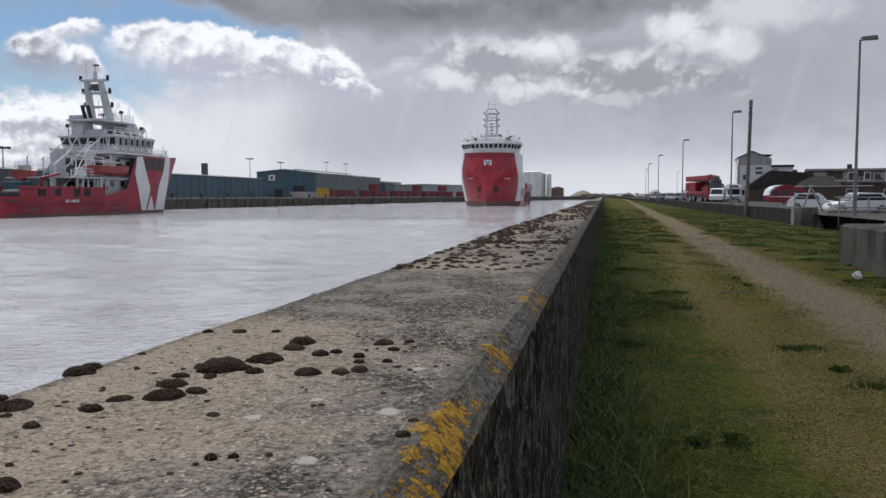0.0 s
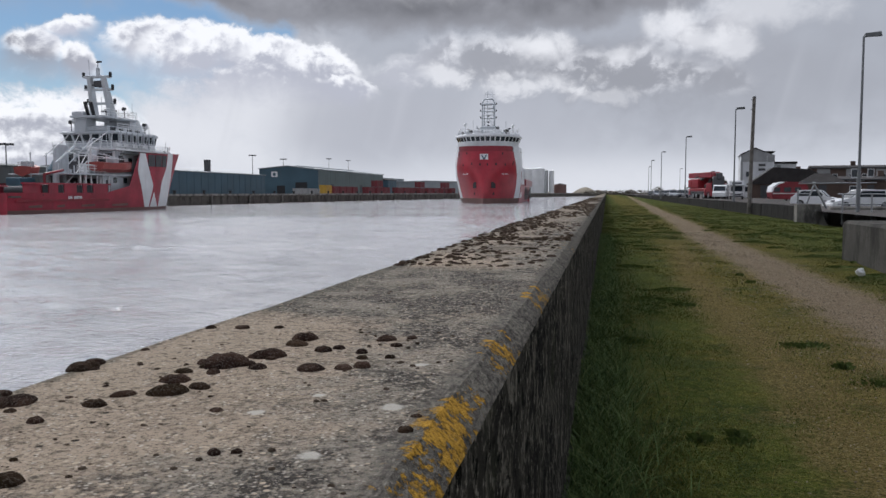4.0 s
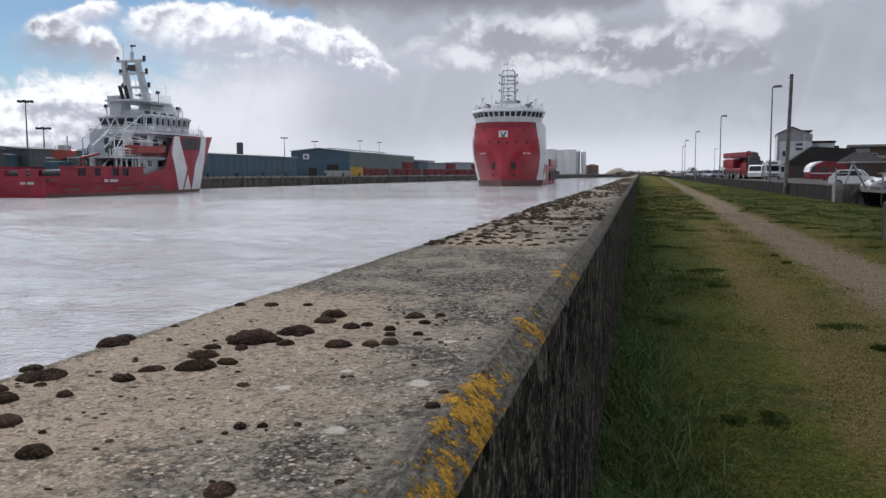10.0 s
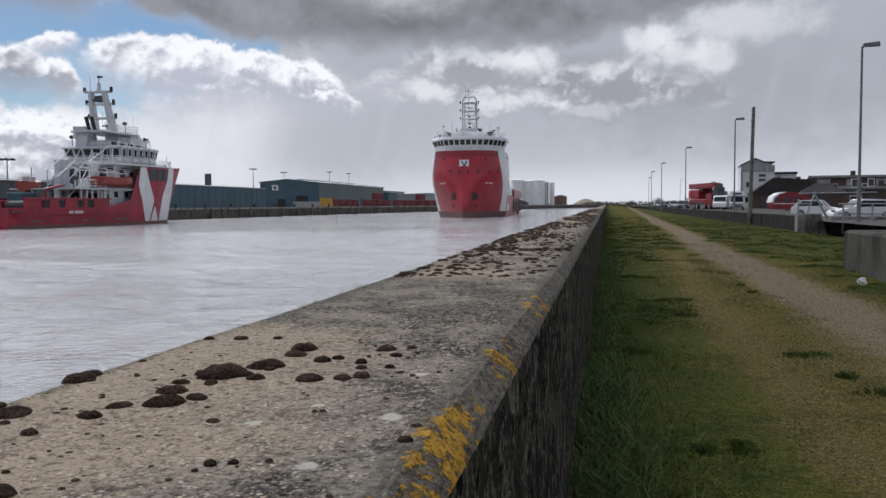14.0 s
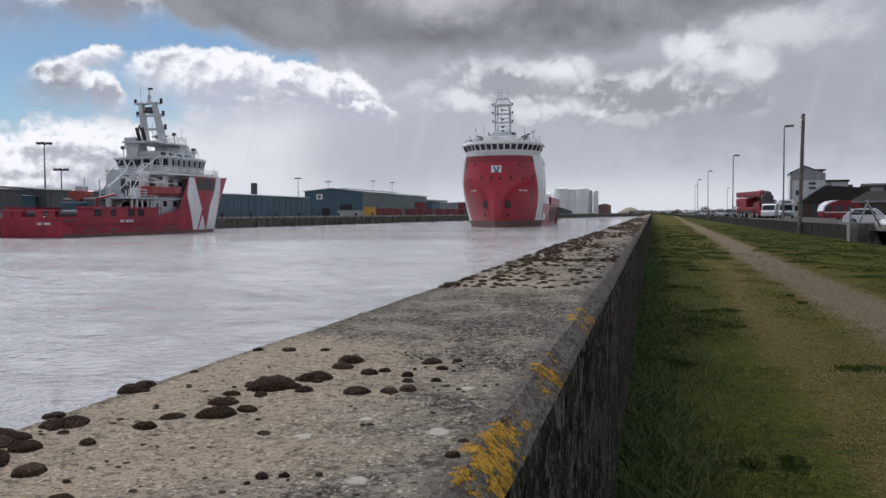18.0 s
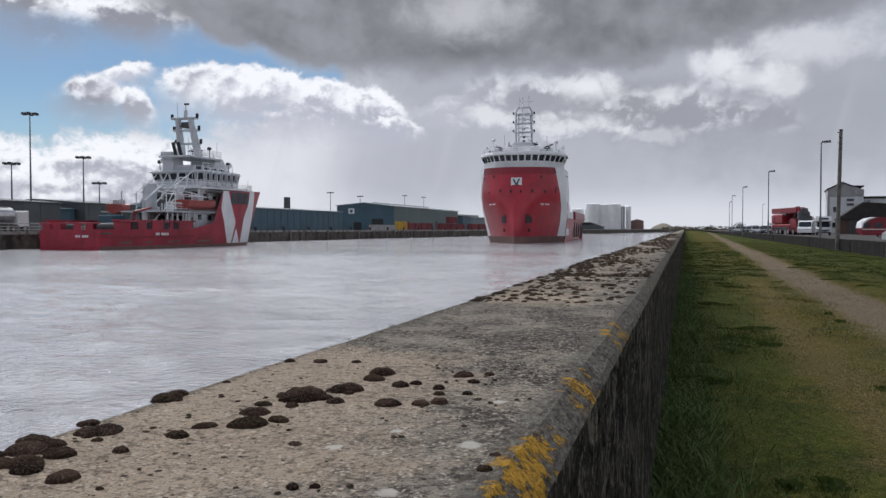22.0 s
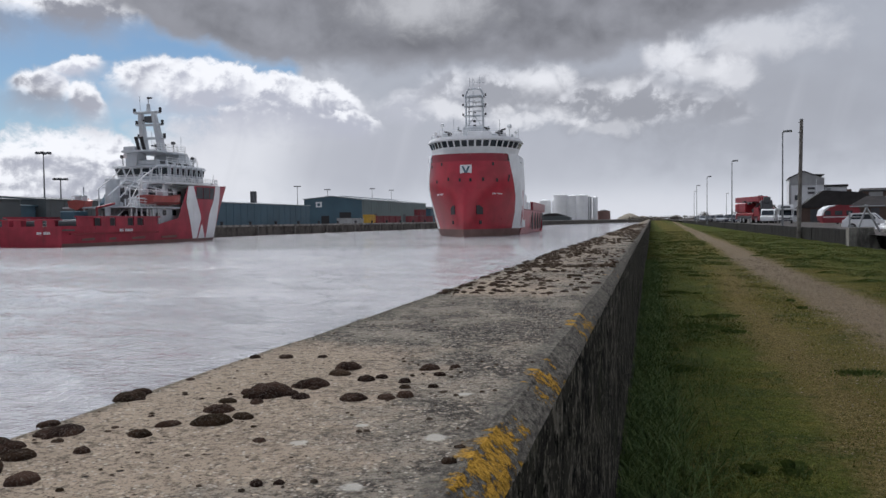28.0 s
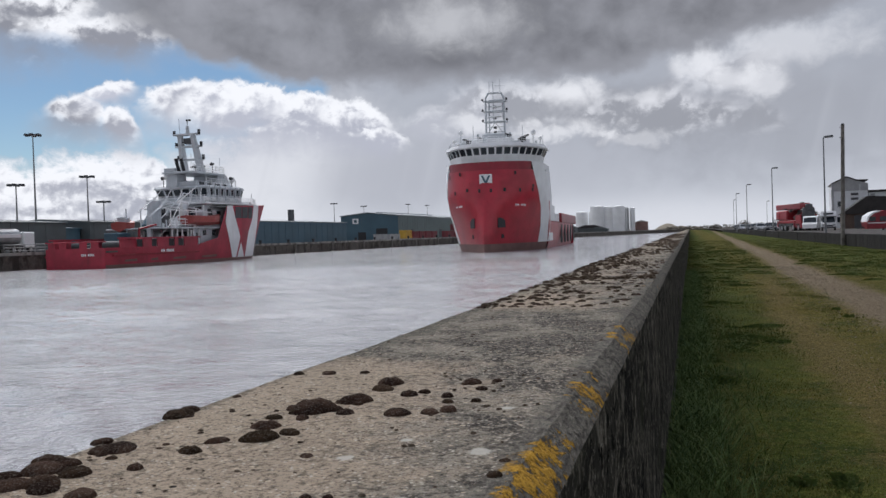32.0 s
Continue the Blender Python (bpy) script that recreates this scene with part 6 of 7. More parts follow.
def car(m, body_mat, label, kind="saloon", length=4.3, height=1.46):
    """A car along local y, nose towards -y, wheels on z = 0."""
    root = thing("car", m, label, "car", "parked cars by the road")
    L, W, H = length, 1.74, height
    van = kind == "estate"
    prof = [(-L / 2, 0.35), (-L / 2 + 0.05, 0.62), (-L * 0.27, 0.86), (L * 0.42 if van else L * 0.36, 0.92), (L / 2 - 0.02, 0.85), (L / 2, 0.4), (L / 2 - 0.1, 0.22), (-L / 2 + 0.1, 0.22)]
    rings = []
    for x, s in ((-W / 2, 0.96), (-W / 2 + 0.06, 1.0), (W / 2 - 0.06, 1.0), (W / 2, 0.96)):
        rings.append([(x, y * s, z) for y, z in prof])
    part("body", loft(rings), body_mat, root)
    roof = [(-L * 0.20, 0.87), (-L * 0.06, H - 0.04), (L * 0.05, H), (L * 0.33 if van else L * 0.2, H - 0.05), (L * 0.46 if van else L * 0.4, 0.9)]
    cab = []
    for x, s in ((-W / 2 + 0.08, 0.94), (-W / 2 + 0.22, 1.0), (W / 2 - 0.22, 1.0), (W / 2 - 0.08, 0.94)):
        cab.append([(x if z > 1 else math.copysign(W / 2 - 0.06, x), y * s, z) for y, z in roof])
    part("cabin", loft(cab), body_mat, root)
    for s in (1, -1):
        g = [(-L * 0.155, 0.94), (-L * 0.05, H - 0.13), (L * 0.28 if van else L * 0.18, H - 0.13), (L * 0.38 if van else L * 0.31, 0.95)]
        part("side_window", prism(g, "x", s * (W / 2 - 0.075) - 0.02, s * (W / 2 - 0.075) + 0.03), M_GLASS, root)
        part("headlight", box(s * 0.62 - 0.2, s * 0.62 + 0.2, -L / 2 - 0.01, -L / 2 + 0.12, 0.6, 0.75, 0.02), M_GALV, root)
        part("tail_light", box(s * 0.72 - 0.12, s * 0.72 + 0.12, L / 2 - 0.08, L / 2 + 0.02, 0.65, 0.85, 0.02), M_CARRED, root)
        part("door_mirror", box(s * 0.95 - 0.1, s * 0.95 + 0.1, -L * 0.15, -L * 0.15 + 0.12, 0.92, 1.06, 0.02), body_mat, root)
    part("windscreen", loft([[(-0.68, -L * 0.195, 0.93), (0.68, -L * 0.195, 0.93), (0.6, -L * 0.085, H - 0.1), (-0.6, -L * 0.085, H - 0.1)], [(-0.68, -L * 0.195 - 0.04, 0.94), (0.68, -L * 0.195 - 0.04, 0.94), (0.6, -L * 0.085 - 0.04, H - 0.09), (-0.6, -L * 0.085 - 0.04, H - 0.09)]]), M_GLASS, root)
    part("bumper", box(-W / 2 + 0.05, W / 2 - 0.05, -L / 2 - 0.06, -L / 2 + 0.1, 0.28, 0.5, 0.04), body_mat, root)
    part("number_plate", box(-0.26, 0.26, -L / 2 - 0.075, -L / 2 - 0.06, 0.38, 0.49), M_CARWHITE, root)
    wheels(root, [(s * (W / 2 - 0.1), y) for s in (1, -1) for y in (-L * 0.31, L * 0.3)], 0.31)
    return root


def motorhome(m):
    root = thing("motorhome", m, "white motorhome with a dark windscreen parked by the road", "motorhome")
    part("cab", loft([[(-1.0, y, z) for y, z in ((-3.0, 0.4), (-3.0, 1.0), (-2.1, 1.2), (-1.5, 2.0), (-1.2, 2.0), (-1.2, 0.4))], [(1.0, y, z) for y, z in ((-3.0, 0.4), (-3.0, 1.0), (-2.1, 1.2), (-1.5, 2.0), (-1.2, 2.0), (-1.2, 0.4))]]), M_CARWHITE, root)
    part("body", box(-1.12, 1.12, -1.3, 3.0, 0.45, 2.75, 0.12), M_CARWHITE, root)
    part("overcab", prism([(-2.4, 2.15), (-1.2, 1.95), (-1.2, 2.85), (-2.1, 2.85)], "x", -1.1, 1.1), M_CARWHITE, root)
    part("windscreen", loft([[(-0.9, -2.12, 1.22), (0.9, -2.12, 1.22), (0.82, -1.52, 1.98), (-0.82, -1.52, 1.98)], [(-0.9, -2.18, 1.24), (0.9, -2.18, 1.24), (0.82, -1.58, 2.0), (-0.82, -1.58, 2.0)]]), M_GLASS, root)
    part("grille", box(-0.6, 0.6, -3.04, -2.98, 0.62, 0.85, 0.01), M_DARK, root)
    part("overcab_window", box(-0.7, 0.7, -2.36, -2.2, 2.35, 2.6), M_GLASS, root)
    for s in (1, -1):
        part("side_window", box(s * 1.12 - 0.02, s * 1.12 + 0.02, -0.4, 1.2, 1.45, 2.1, 0.01), M_GLASS, root)
        part("cab_window", box(s * 1.0 - 0.02, s * 1.0 + 0.02, -1.95, -1.4, 1.3, 1.85), M_GLASS, root)
        part("headlight", box(s * 0.75 - 0.2, s * 0.75 + 0.2, -3.04, -2.95, 0.7, 0.95, 0.02), M_GALV, root)
    part("bumper", box(-1.02, 1.02, -3.1, -2.95, 0.35, 0.58, 0.04), M_DARK, root)
    wheels(root, [(s * 0.9, y) for s in (1, -1) for y in (-2.2, 1.6)], 0.34)
    return root


def panel_van(m):
    root = thing("van", m, "white panel van parked by the road", "van")
    prof = [(-2.4, 0.35), (-2.4, 0.95), (-1.7, 1.15), (-1.1, 1.95), (-0.8, 2.1), (2.3, 2.1), (2.4, 0.35)]
    part("body", prism(prof, "x", -0.95, 0.95), M_CARWHITE, root)
    part("windscreen", loft([[(-0.85, -1.7, 1.2), (0.85, -1.7, 1.2), (0.8, -1.12, 1.9), (-0.8, -1.12, 1.9)], [(-0.85, -1.74, 1.22), (0.85, -1.74, 1.22), (0.8, -1.16, 1.92), (-0.8, -1.16, 1.92)]]), M_GLASS, root)
    for s in (1, -1):
        part("side_window", prism([(-1.45, 1.2), (-1.0, 1.85), (-0.45, 1.85), (-0.45, 1.2)], "x", s * 0.95 - 0.02, s * 0.95 + 0.02), M_GLASS, root)
    wheels(root, [(s * 0.85, y) for s in (1, -1) for y in (-1.6, 1.5)], 0.33)
    return root


def caravan(m):
    """Vintage-looking red and cream trailer along local x."""
    root = thing("caravan", m, "dark red trailer caravan with a white rounded nose", "caravan")
    prof = [(-2.7, 0.55), (-2.85, 1.2), (-2.6, 1.9), (-1.8, 2.35), (-0.3, 2.55), (1.5, 2.5), (2.5, 2.3), (2.8, 1.9), (2.85, 0.6)]
    part("body", prism(prof, "y", -1.05, 1.05), M_DKRED, root)
    rf = [(-2.89, 1.25), (-2.64, 1.95), (-1.82, 2.4), (-0.9, 2.54), (-0.9, 2.44), (-1.7, 2.24), (-2.45, 1.8), (-2.68, 1.25)]
    part("roof", prism(rf, "y", -1.08, 1.08), M_CARWHITE, root, "white rounded nose panel")
    part("lower_skirt", box(-2.7, 2.75, -1.07, 1.07, 0.4, 0.75, 0.04), M_DKRED, root)
    for x, w in ((-2.0, 0.9), (-0.4, 1.1), (1.2, 0.9)):
        part("side_window", box(x - w / 2, x + w / 2, -1.09, -1.04, 1.3, 1.85, 0.02), M_GLASS, root)
    part("trim_strip", box(-2.7, 2.8, -1.08, -1.04, 1.05, 1.15), M_CARWHITE, root)
    part("tow_bar", prism([(-2.8, 0.5), (-3.9, 0.45), (-3.9, 0.58), (-2.8, 0.65)], "y", -0.08, 0.08), M_DARK, root)
    wheels(root, [(0.2, -0.95), (0.2, 0.95)], 0.33)
    return root


def crane_truck(m):
    """Red mobile crane, cab towards -y."""
    root = thing("mobile_crane", m, "red mobile crane truck with its boom folded", "crane truck")
    part("chassis", box(-1.25, 1.25, -5.0, 5.0, 0.75, 1.25, 0.06), M_DARK, root)
    part("carrier_deck", box(-1.3, 1.3, -3.0, 5.0, 1.25, 1.7, 0.08), M_CARRED, root)
    cab = part("driver_cab", prism([(-5.3, 0.6), (-5.35, 1.5), (-5.05, 2.5), (-3.2, 2.55), (-3.1, 0.6)], "x", -1.25, 1.25), M_CARRED, root)
    part("windscreen", loft([[(-1.12, -5.36, 1.5), (1.12, -5.36, 1.5), (1.08, -5.08, 2.38), (-1.08, -5.08, 2.38)], [(-1.12, -5.4, 1.52), (1.12, -5.4, 1.52), (1.08, -5.13, 2.4), (-1.08, -5.13, 2.4)]]), M_GLASS, cab)
    part("bumper", box(-1.3, 1.3, -5.5, -5.2, 0.5, 1.0, 0.05), M_CARRED, root)
    part("slew_house", box(-1.3, 1.3, 0.4, 4.6, 1.75, 3.3, 0.15), M_CARRED, root)
    part("operator_cab", box(0.35, 1.3, -1.4, 0.6, 1.8, 3.3, 0.12), M_DARK, root)
    part("counterweight", box(-1.35, 1.35, 3.6, 5.2, 1.9, 3.2, 0.1), M_CARRED, root)
    for i, (w, h, y0) in enumerate(((0.7, 0.85, -4.2), (0.6, 0.7, -4.6), (0.5, 0.6, -5.0))):
        part("boom_section", box(-w - 0.15, w - 0.15, y0, 6.6 if i == 0 else y0 + 0.5, 3.85 - h / 2, 3.85 + h / 2, 0.06), M_DKRED, root, "red telescopic boom section")
    part("boom_head", box(-0.6, 0.35, -5.9, -5.35, 3.1, 4.1, 0.1), M_DARK, root)
    rng = random.Random(8)
    for _ in range(26):
        x, y, z = rng.uniform(-1.3, 0.9), rng.uniform(-4.6, 4.6), rng.uniform(1.7, 4.3)
        part("crane_fitting", box(x, x + rng.uniform(0.3, 0.7), y - 0.5, y + rng.uniform(0.2, 0.8), z, z + rng.uniform(0.2, 0.5), 0.04), rng.choice((M_DARK, M_DARK, M_DKRED, M_BLACK)), root)
    part("sheave_frame", box(-0.95, 0.75, -5.7, -4.9, 1.9, 3.6, 0.15), M_DARK, root, "dark boom-head sheave frame")
    part("lift_ram", rod((-0.15, -2.6, 3.1), (-0.15, 1.2, 1.9), 0.18, n=10), M_DARK, root)
    part("hook_block", box(-0.35, 0.15, -5.75, -5.4, 2.3, 2.9, 0.06), M_DARK, root)
    for s in (1, -1):
        part("headlight", box(s * 0.95 - 0.2, s * 0.95 + 0.2, -5.52, -5.45, 0.65, 0.85, 0.02), M_GALV, root)
        for y in (-2.7, 4.6):
            part("outrigger_box", box(s * 1.2 - 0.15, s * 1.2 + 0.2, y - 0.25, y + 0.25, 0.7, 1.4, 0.03), M_DKRED, root)
    wheels(root, [(s * 1.05, y) for s in (1, -1) for y in (-4.2, -2.0, 1.4, 2.9)], 0.6, 0.4)
    return root


def street_lamp(m, h=8.5):
    root = thing("street_lamp", m, "tall grey street lamp column with a flat lantern", "street lamp", "street lamps along the road")
    part("column", rod((0, 0, 0), (0, 0, h * 0.25), 0.1, 0.095, 10), M_LAMP, root)
    part("upper_column", rod((0, 0, h * 0.25), (0, 0, h), 0.07, 0.05, 10), M_LAMP, root)
    part("arm", tube([(0, 0, h - 0.05), (0.12, 0, h + 0.03), (0.25, 0, h + 0.03)], 0.04, 8), M_LAMP, root)
    part("lantern", loft([[(x, y * 0.7, z) for x, y, z in ((0.02, -0.12, h - 0.02), (0.02, 0.12, h - 0.02), (0.78, 0.16, h), (0.78, -0.16, h))], [(0.05, -0.1, h + 0.14), (0.05, 0.1, h + 0.14), (0.72, 0.13, h + 0.2), (0.72, -0.13, h + 0.2)]]), M_LAMP, root, "dark grey lantern head")
    return root


first_lamp = street_lamp(pose(11.8, 42.2, 0.4))
for x, y in ((11.1, 76.4), (10.3, 113.6), (9.8, 155.2), (10.1, 195.5)):
    copy_thing(first_lamp, pose(x, y, 0.4))
copy_thing(first_lamp, pose(23.0, 272, 0.6))
copy_thing(first_lamp, pose(11.7, 240, 0.4))


def timber_pole():
    root = thing("timber_pole", pose(10.0, 61.5, 0), "weathered timber pole standing by the low wall", "pole")
    part("shaft", rod((0, 0, -0.3), (0.16, 0, 8.25), 0.145, 0.115, 12), M_TIMBER, root)
    part("cap", rod((0.16, 0, 8.25), (0.16, 0, 8.35), 0.14, 0.1, 12), M_DARK, root)
    for z in (7.4, 8.1):
        part("bolt", rod((-0.08, -0.2, z), (0.3, 0.2, z), 0.02), M_DARK, root)


timber_pole()


def gate_end():
    """Concrete wall end with a steel barrier frame on it."""
    root = thing("barrier_end", pose(9.95, 45.0, 0), "stained concrete wall end under a galvanised barrier frame", "barrier")
    part("concrete_end", prism([(-0.35, -0.2), (1.15, -0.2), (1.0, 0.15), (0.75, 0.95), (-0.35, 0.95)], "y", -0.35, 0.35), M_PALE, root)
    part("upright", rod((-0.25, 0, 0.9), (-0.25, 0, 1.75), 0.045), M_GALV, root)
    part("a_frame_leg", rod((0.55, 0, 2.1), (0.15, 0, 0.9), 0.045), M_GALV, root)
    part("a_frame_leg", rod((0.45, 0, 2.1), (1.15, 0, 0.75), 0.055), M_GALV, root)
    part("top_rail", rod((-0.25, 0, 2.02), (3.3, -0.6, 2.05), 0.035), M_GALV, root)
    part("short_rail", rod((-0.3, 0, 1.5), (0.4, 0, 1.5), 0.03), M_GALV, root)
    wall_ob = thing("low_wall_return", pose(0, 0, 0), "dark low concrete wall below the parked cars", "wall", kind="structure")
    part("wall_panel", box(11.9, 17.0, 47.4, 47.8, -0.2, 0.78, 0.03), M_PALE, wall_ob)
    part("wall_panel", box(17.02, 22.0, 47.4, 47.8, -0.2, 0.78, 0.03), M_PALE, wall_ob)
    guard = thing("guard_rail", pose(0, 0, 0), "galvanised steel pedestrian guard rail", "railing")
    for i in range(6):
        part("post", rod((11.3 + i * 1.2, 42.9 - i * 0.4, 0.0), (11.3 + i * 1.2, 42.9 - i * 0.4, 1.5), 0.045), M_GALV, guard)
    for z in (1.48, 1.0):
        part("rail", rod((11.1, 43.0, z), (17.5, 40.9, z), 0.035), M_GALV, guard)


gate_end()


def near_block():
    root = thing("concrete_block", pose(0, 0, 0), "large stained concrete block with a steel frame on top", "concrete block")
    bm = loft([[(5.25, 14.0, z), (9.6, 13.6, z), (9.8, 20.6, z), (5.4, 20.4, z)] for z in (-0.3, 0.85)] + [[(5.32, 14.07, 0.91), (9.5, 13.7, 0.91), (9.7, 20.5, 0.91), (5.47, 20.33, 0.91)]])
    part("body", bm, M_BLOCK, root)
    part("frame_bar", tube([(6.2, 19.8, 0.9), (7.6, 18.2, 0.98), (9.2, 17.8, 0.98)], 0.04), M_GALV, root)
    part("frame_bar", tube([(6.2, 19.8, 0.84), (6.2, 19.8, 0.95), (8.8, 20.1, 0.95)], 0.035), M_GALV, root)
    part("plinth", prism([(6.9, 0.8), (7.6, 1.2), (9.6, 1.25), (9.6, 0.8)], "y", 16.0, 20.2), M_DARK, root, "dark sloping cover plate")
    lit = thing("litter", pose(4.65, 16.3, 0.07), "crumpled white plastic litter in the grass", "litter")
    bm = bmesh.new()
    bmesh.ops.create_icosphere(bm, subdivisions=2, radius=0.085)
    for v in bm.verts:
        v.co = v.co * (1 + 0.6 * noise.noise(v.co * 16)) + Vector((0, 0, 0.01))
        v.co.z *= 0.9
    part("crumpled_bag", bm, M_CARWHITE, lit)


near_block()
crane_truck(pose(15.9, 138, ROAD - 0.1, 0, 0, 13))
motorhome(pose(18.4, 124, ROAD, 0, 0, -8) @ Matrix.Diagonal((0.88, 1, 0.92, 1)))
panel_van(pose(17.0, 130, ROAD, 0, 0, -14))
caravan(pose(21.0, 103, ROAD - 0.2, 0, 0, 8) @ Matrix.Diagonal((0.74, 0.85, 0.95, 1)))
car(pose(18.0, 76, ROAD - 0.3, 0, 0, 68), M_CARWHITE, "pale white car parked behind the guard rail", "estate", 4.2, 1.5)
car(pose(17.6, 62.5, ROAD - 0.32, 0, 0, -80), M_CARWHITE, "white estate car parked behind the guard rail", "estate", 4.5, 1.5)
car(pose(20.8, 58, ROAD - 0.3, 0, 0, -75), M_CARSILVER, "silver hatchback parked behind the guard rail", "estate", 4.2, 1.5)
car(pose(24.6, 66, ROAD - 0.3, 0, 0, -70), M_CARWHITE, "white hatchback parked by the road", "estate", 4.2, 1.5)
rng = random.Random(3)
tones = ((M_CARSILVER, "silver"), (M_CARDARK, "dark"), (M_CARWHITE, "white"), (M_CARDARK, "dark"), (M_CARSILVER, "silver"))
for i in range(14):
    mt, word = tones[rng.randrange(5)]
    car(pose(13.2 + rng.uniform(-0.3, 0.3) + (i % 2) * 2.6, 150 + i * 9.0, ROAD, 0, 0, rng.uniform(-6, 6)), mt, f"{word} car parked along the far road", "saloon" if i % 3 else "estate")


# ---- buildings by the road ----
def window(parent, x, z, w, h, y, depth=0.12, frame_mat=None):
    """A window in a wall that faces -y: frame, sill and pane."""
    f = part("window", box(x - w / 2, x + w / 2, y - 0.05, y + depth, z, z + h, 0.01), frame_mat or M_CARWHITE, parent)
    part("pane", box(x - w / 2 + 0.09, x + w / 2 - 0.09, y - 0.065, y + depth - 0.02, z + 0.09, z + h - 0.09), M_GLASS, f)
    part("sill", box(x - w / 2 - 0.06, x + w / 2 + 0.06, y - 0.14, y + 0.02, z - 0.09, z - 0.01), M_CREAM, f)


def apartment_house():
    root = thing("apartment_house", pose(29.9, 175, 0.6, 0, 0, -6) @ Matrix.Diagonal((0.6, 1, 0.9, 1)), "white rendered four-storey house with a grey low gable", "house")
    part("wall", box(-5.2, 5.2, 0, 12, 0, 9.6), M_RENDER, root)
    part("gable_band", prism([(-5.3, 8.0), (5.3, 8.0), (5.3, 9.4), (-0.9, 11.0), (-5.3, 9.6)], "y", -0.12, 0.0), M_CREAM, root, "grey panelled gable band")
    part("corner_post", box(-5.4, -4.7, -0.15, 0.3, 0, 8.3), M_CREAM, root)
    part("roof", prism([(-5.5, 9.75), (-0.9, 11.2), (2.0, 10.35), (5.35, 10.3), (5.35, 10.1), (2.0, 10.1), (-0.9, 10.95), (-5.5, 9.5)], "y", -0.3, 12.2), M_ROOF, root)
    for z in (4.4, 6.0, 7.0):
        part("balcony_slot", box(0.3, 2.4, -0.16, -0.02, z, z + 0.5), M_DARK, root)
    for x, z in ((-3.4, 1.2), (-1.6, 1.2), (-3.2, 4.6), (4.2, 5.0), (4.2, 1.8)):
        window(root, x, z, 1.1, 1.3, 0.0)
    part("drain_pipe", rod((2.9, -0.2, 0), (2.9, -0.2, 9.3), 0.07), M_CARWHITE, root)
    wing = thing("apartment_wing", pose(36.2, 180, 0.6, 0, 0, -6) @ Matrix.Diagonal((0.58, 1, 0.95, 1)), "white rendered wing of the house with a flat roof", "house")
    part("wall", box(-3.4, 3.6, 0, 9, 0, 7.3), M_RENDER, wing)
    part("roof", box(-3.7, 3.9, -0.3, 9.3, 7.3, 7.75, 0.03), M_ROOF, wing)
    for x, z in ((0.6, 5.0), (0.6, 2.2), (2.6, 2.2)):
        window(wing, x, z, 1.7, 1.4, 0.0, frame_mat=M_DARK)
    part("stair_band", box(-2.9, -1.6, -0.08, 0.02, 0.4, 7.0), M_CREAM, wing)


apartment_house()


def boat_shed():
    root = thing("dark_shed", pose(29.5, 148, 0.6, 0, 0, -6), "dark brown shed with a steep dark roof", "shed")
    part("wall", box(-5.2, 9.0, 0, 9, 0, 2.6), M_BRICK, root)
    part("roof", prism([(-5.6, 2.4), (-1.6, 5.3), (4.0, 4.9), (9.2, 2.5)], "y", -0.3, 9.3), M_ROOF, root, "dark tiled roof")
    part("door", box(-3.6, -1.6, -0.06, 0.05, 0, 2.2), M_DARK, root)
    for x in (1.0, 3.4, 5.8):
        window(root, x, 0.9, 1.0, 1.0, 0.0)
    kiosk = thing("brick_kiosk", pose(28.5, 118, 0.6, 0, 0, -10), "small brown brick hut with a dark hipped roof", "hut")
    part("wall", box(-2.4, 2.4, 0, 4, 0, 2.4), M_BRICK, kiosk)
    part("roof", loft([[(-2.9, -0.5, 2.35), (2.9, -0.5, 2.35), (2.9, 4.5, 2.35), (-2.9, 4.5, 2.35)], [(-0.9, 1.6, 3.6), (0.9, 1.6, 3.6), (0.9, 2.4, 3.6), (-0.9, 2.4, 3.6)]]), M_ROOF, kiosk)
    part("door", box(-0.5, 0.5, -0.06, 0.04, 0, 2.0), M_DARK, kiosk)


boat_shed()


def terrace(x, y, n, label, wall_mat, turn=-8, h=5.6):
    root = thing("terraced_house", pose(x, y, 0.6, 0, 0, turn), label, "house", "brick houses behind the road")
    w = n * 5.0
    part("wall", box(0, w, 0, 8, 0, h), wall_mat, root)
    part("roof", prism([(-0.4, h - 0.1), (4.0, h + 0.5), (8.4, h - 0.1)], "x", -0.3, w + 0.3), M_ROOF, root)
    part("fascia", box(-0.3, w + 0.3, -0.45, -0.3, h - 0.2, h + 0.02), M_DARK, root)
    for i in range(n):
        part("panel", box(i * 5 + 0.8, i * 5 + 3.1, -0.05, 0.02, 2.8, h - 0.3), M_CREAM, root, "pale panel between the windows")
        window(root, i * 5 + 1.9, 3.2, 1.3, 1.3, -0.06)
        window(root, i * 5 + 3.9, 3.3, 0.9, 1.2, 0.0)
        window(root, i * 5 + 1.9, 0.8, 1.6, 1.2, 0.0)
        part("front_door", box(i * 5 + 3.5, i * 5 + 4.4, -0.05, 0.06, 0, 2.1), M_DARK, root)
    part("chimney", box(w * 0.35, w * 0.35 + 0.8, 3.6, 4.4, h, h + 1.3, 0.03), M_BRICK, root)


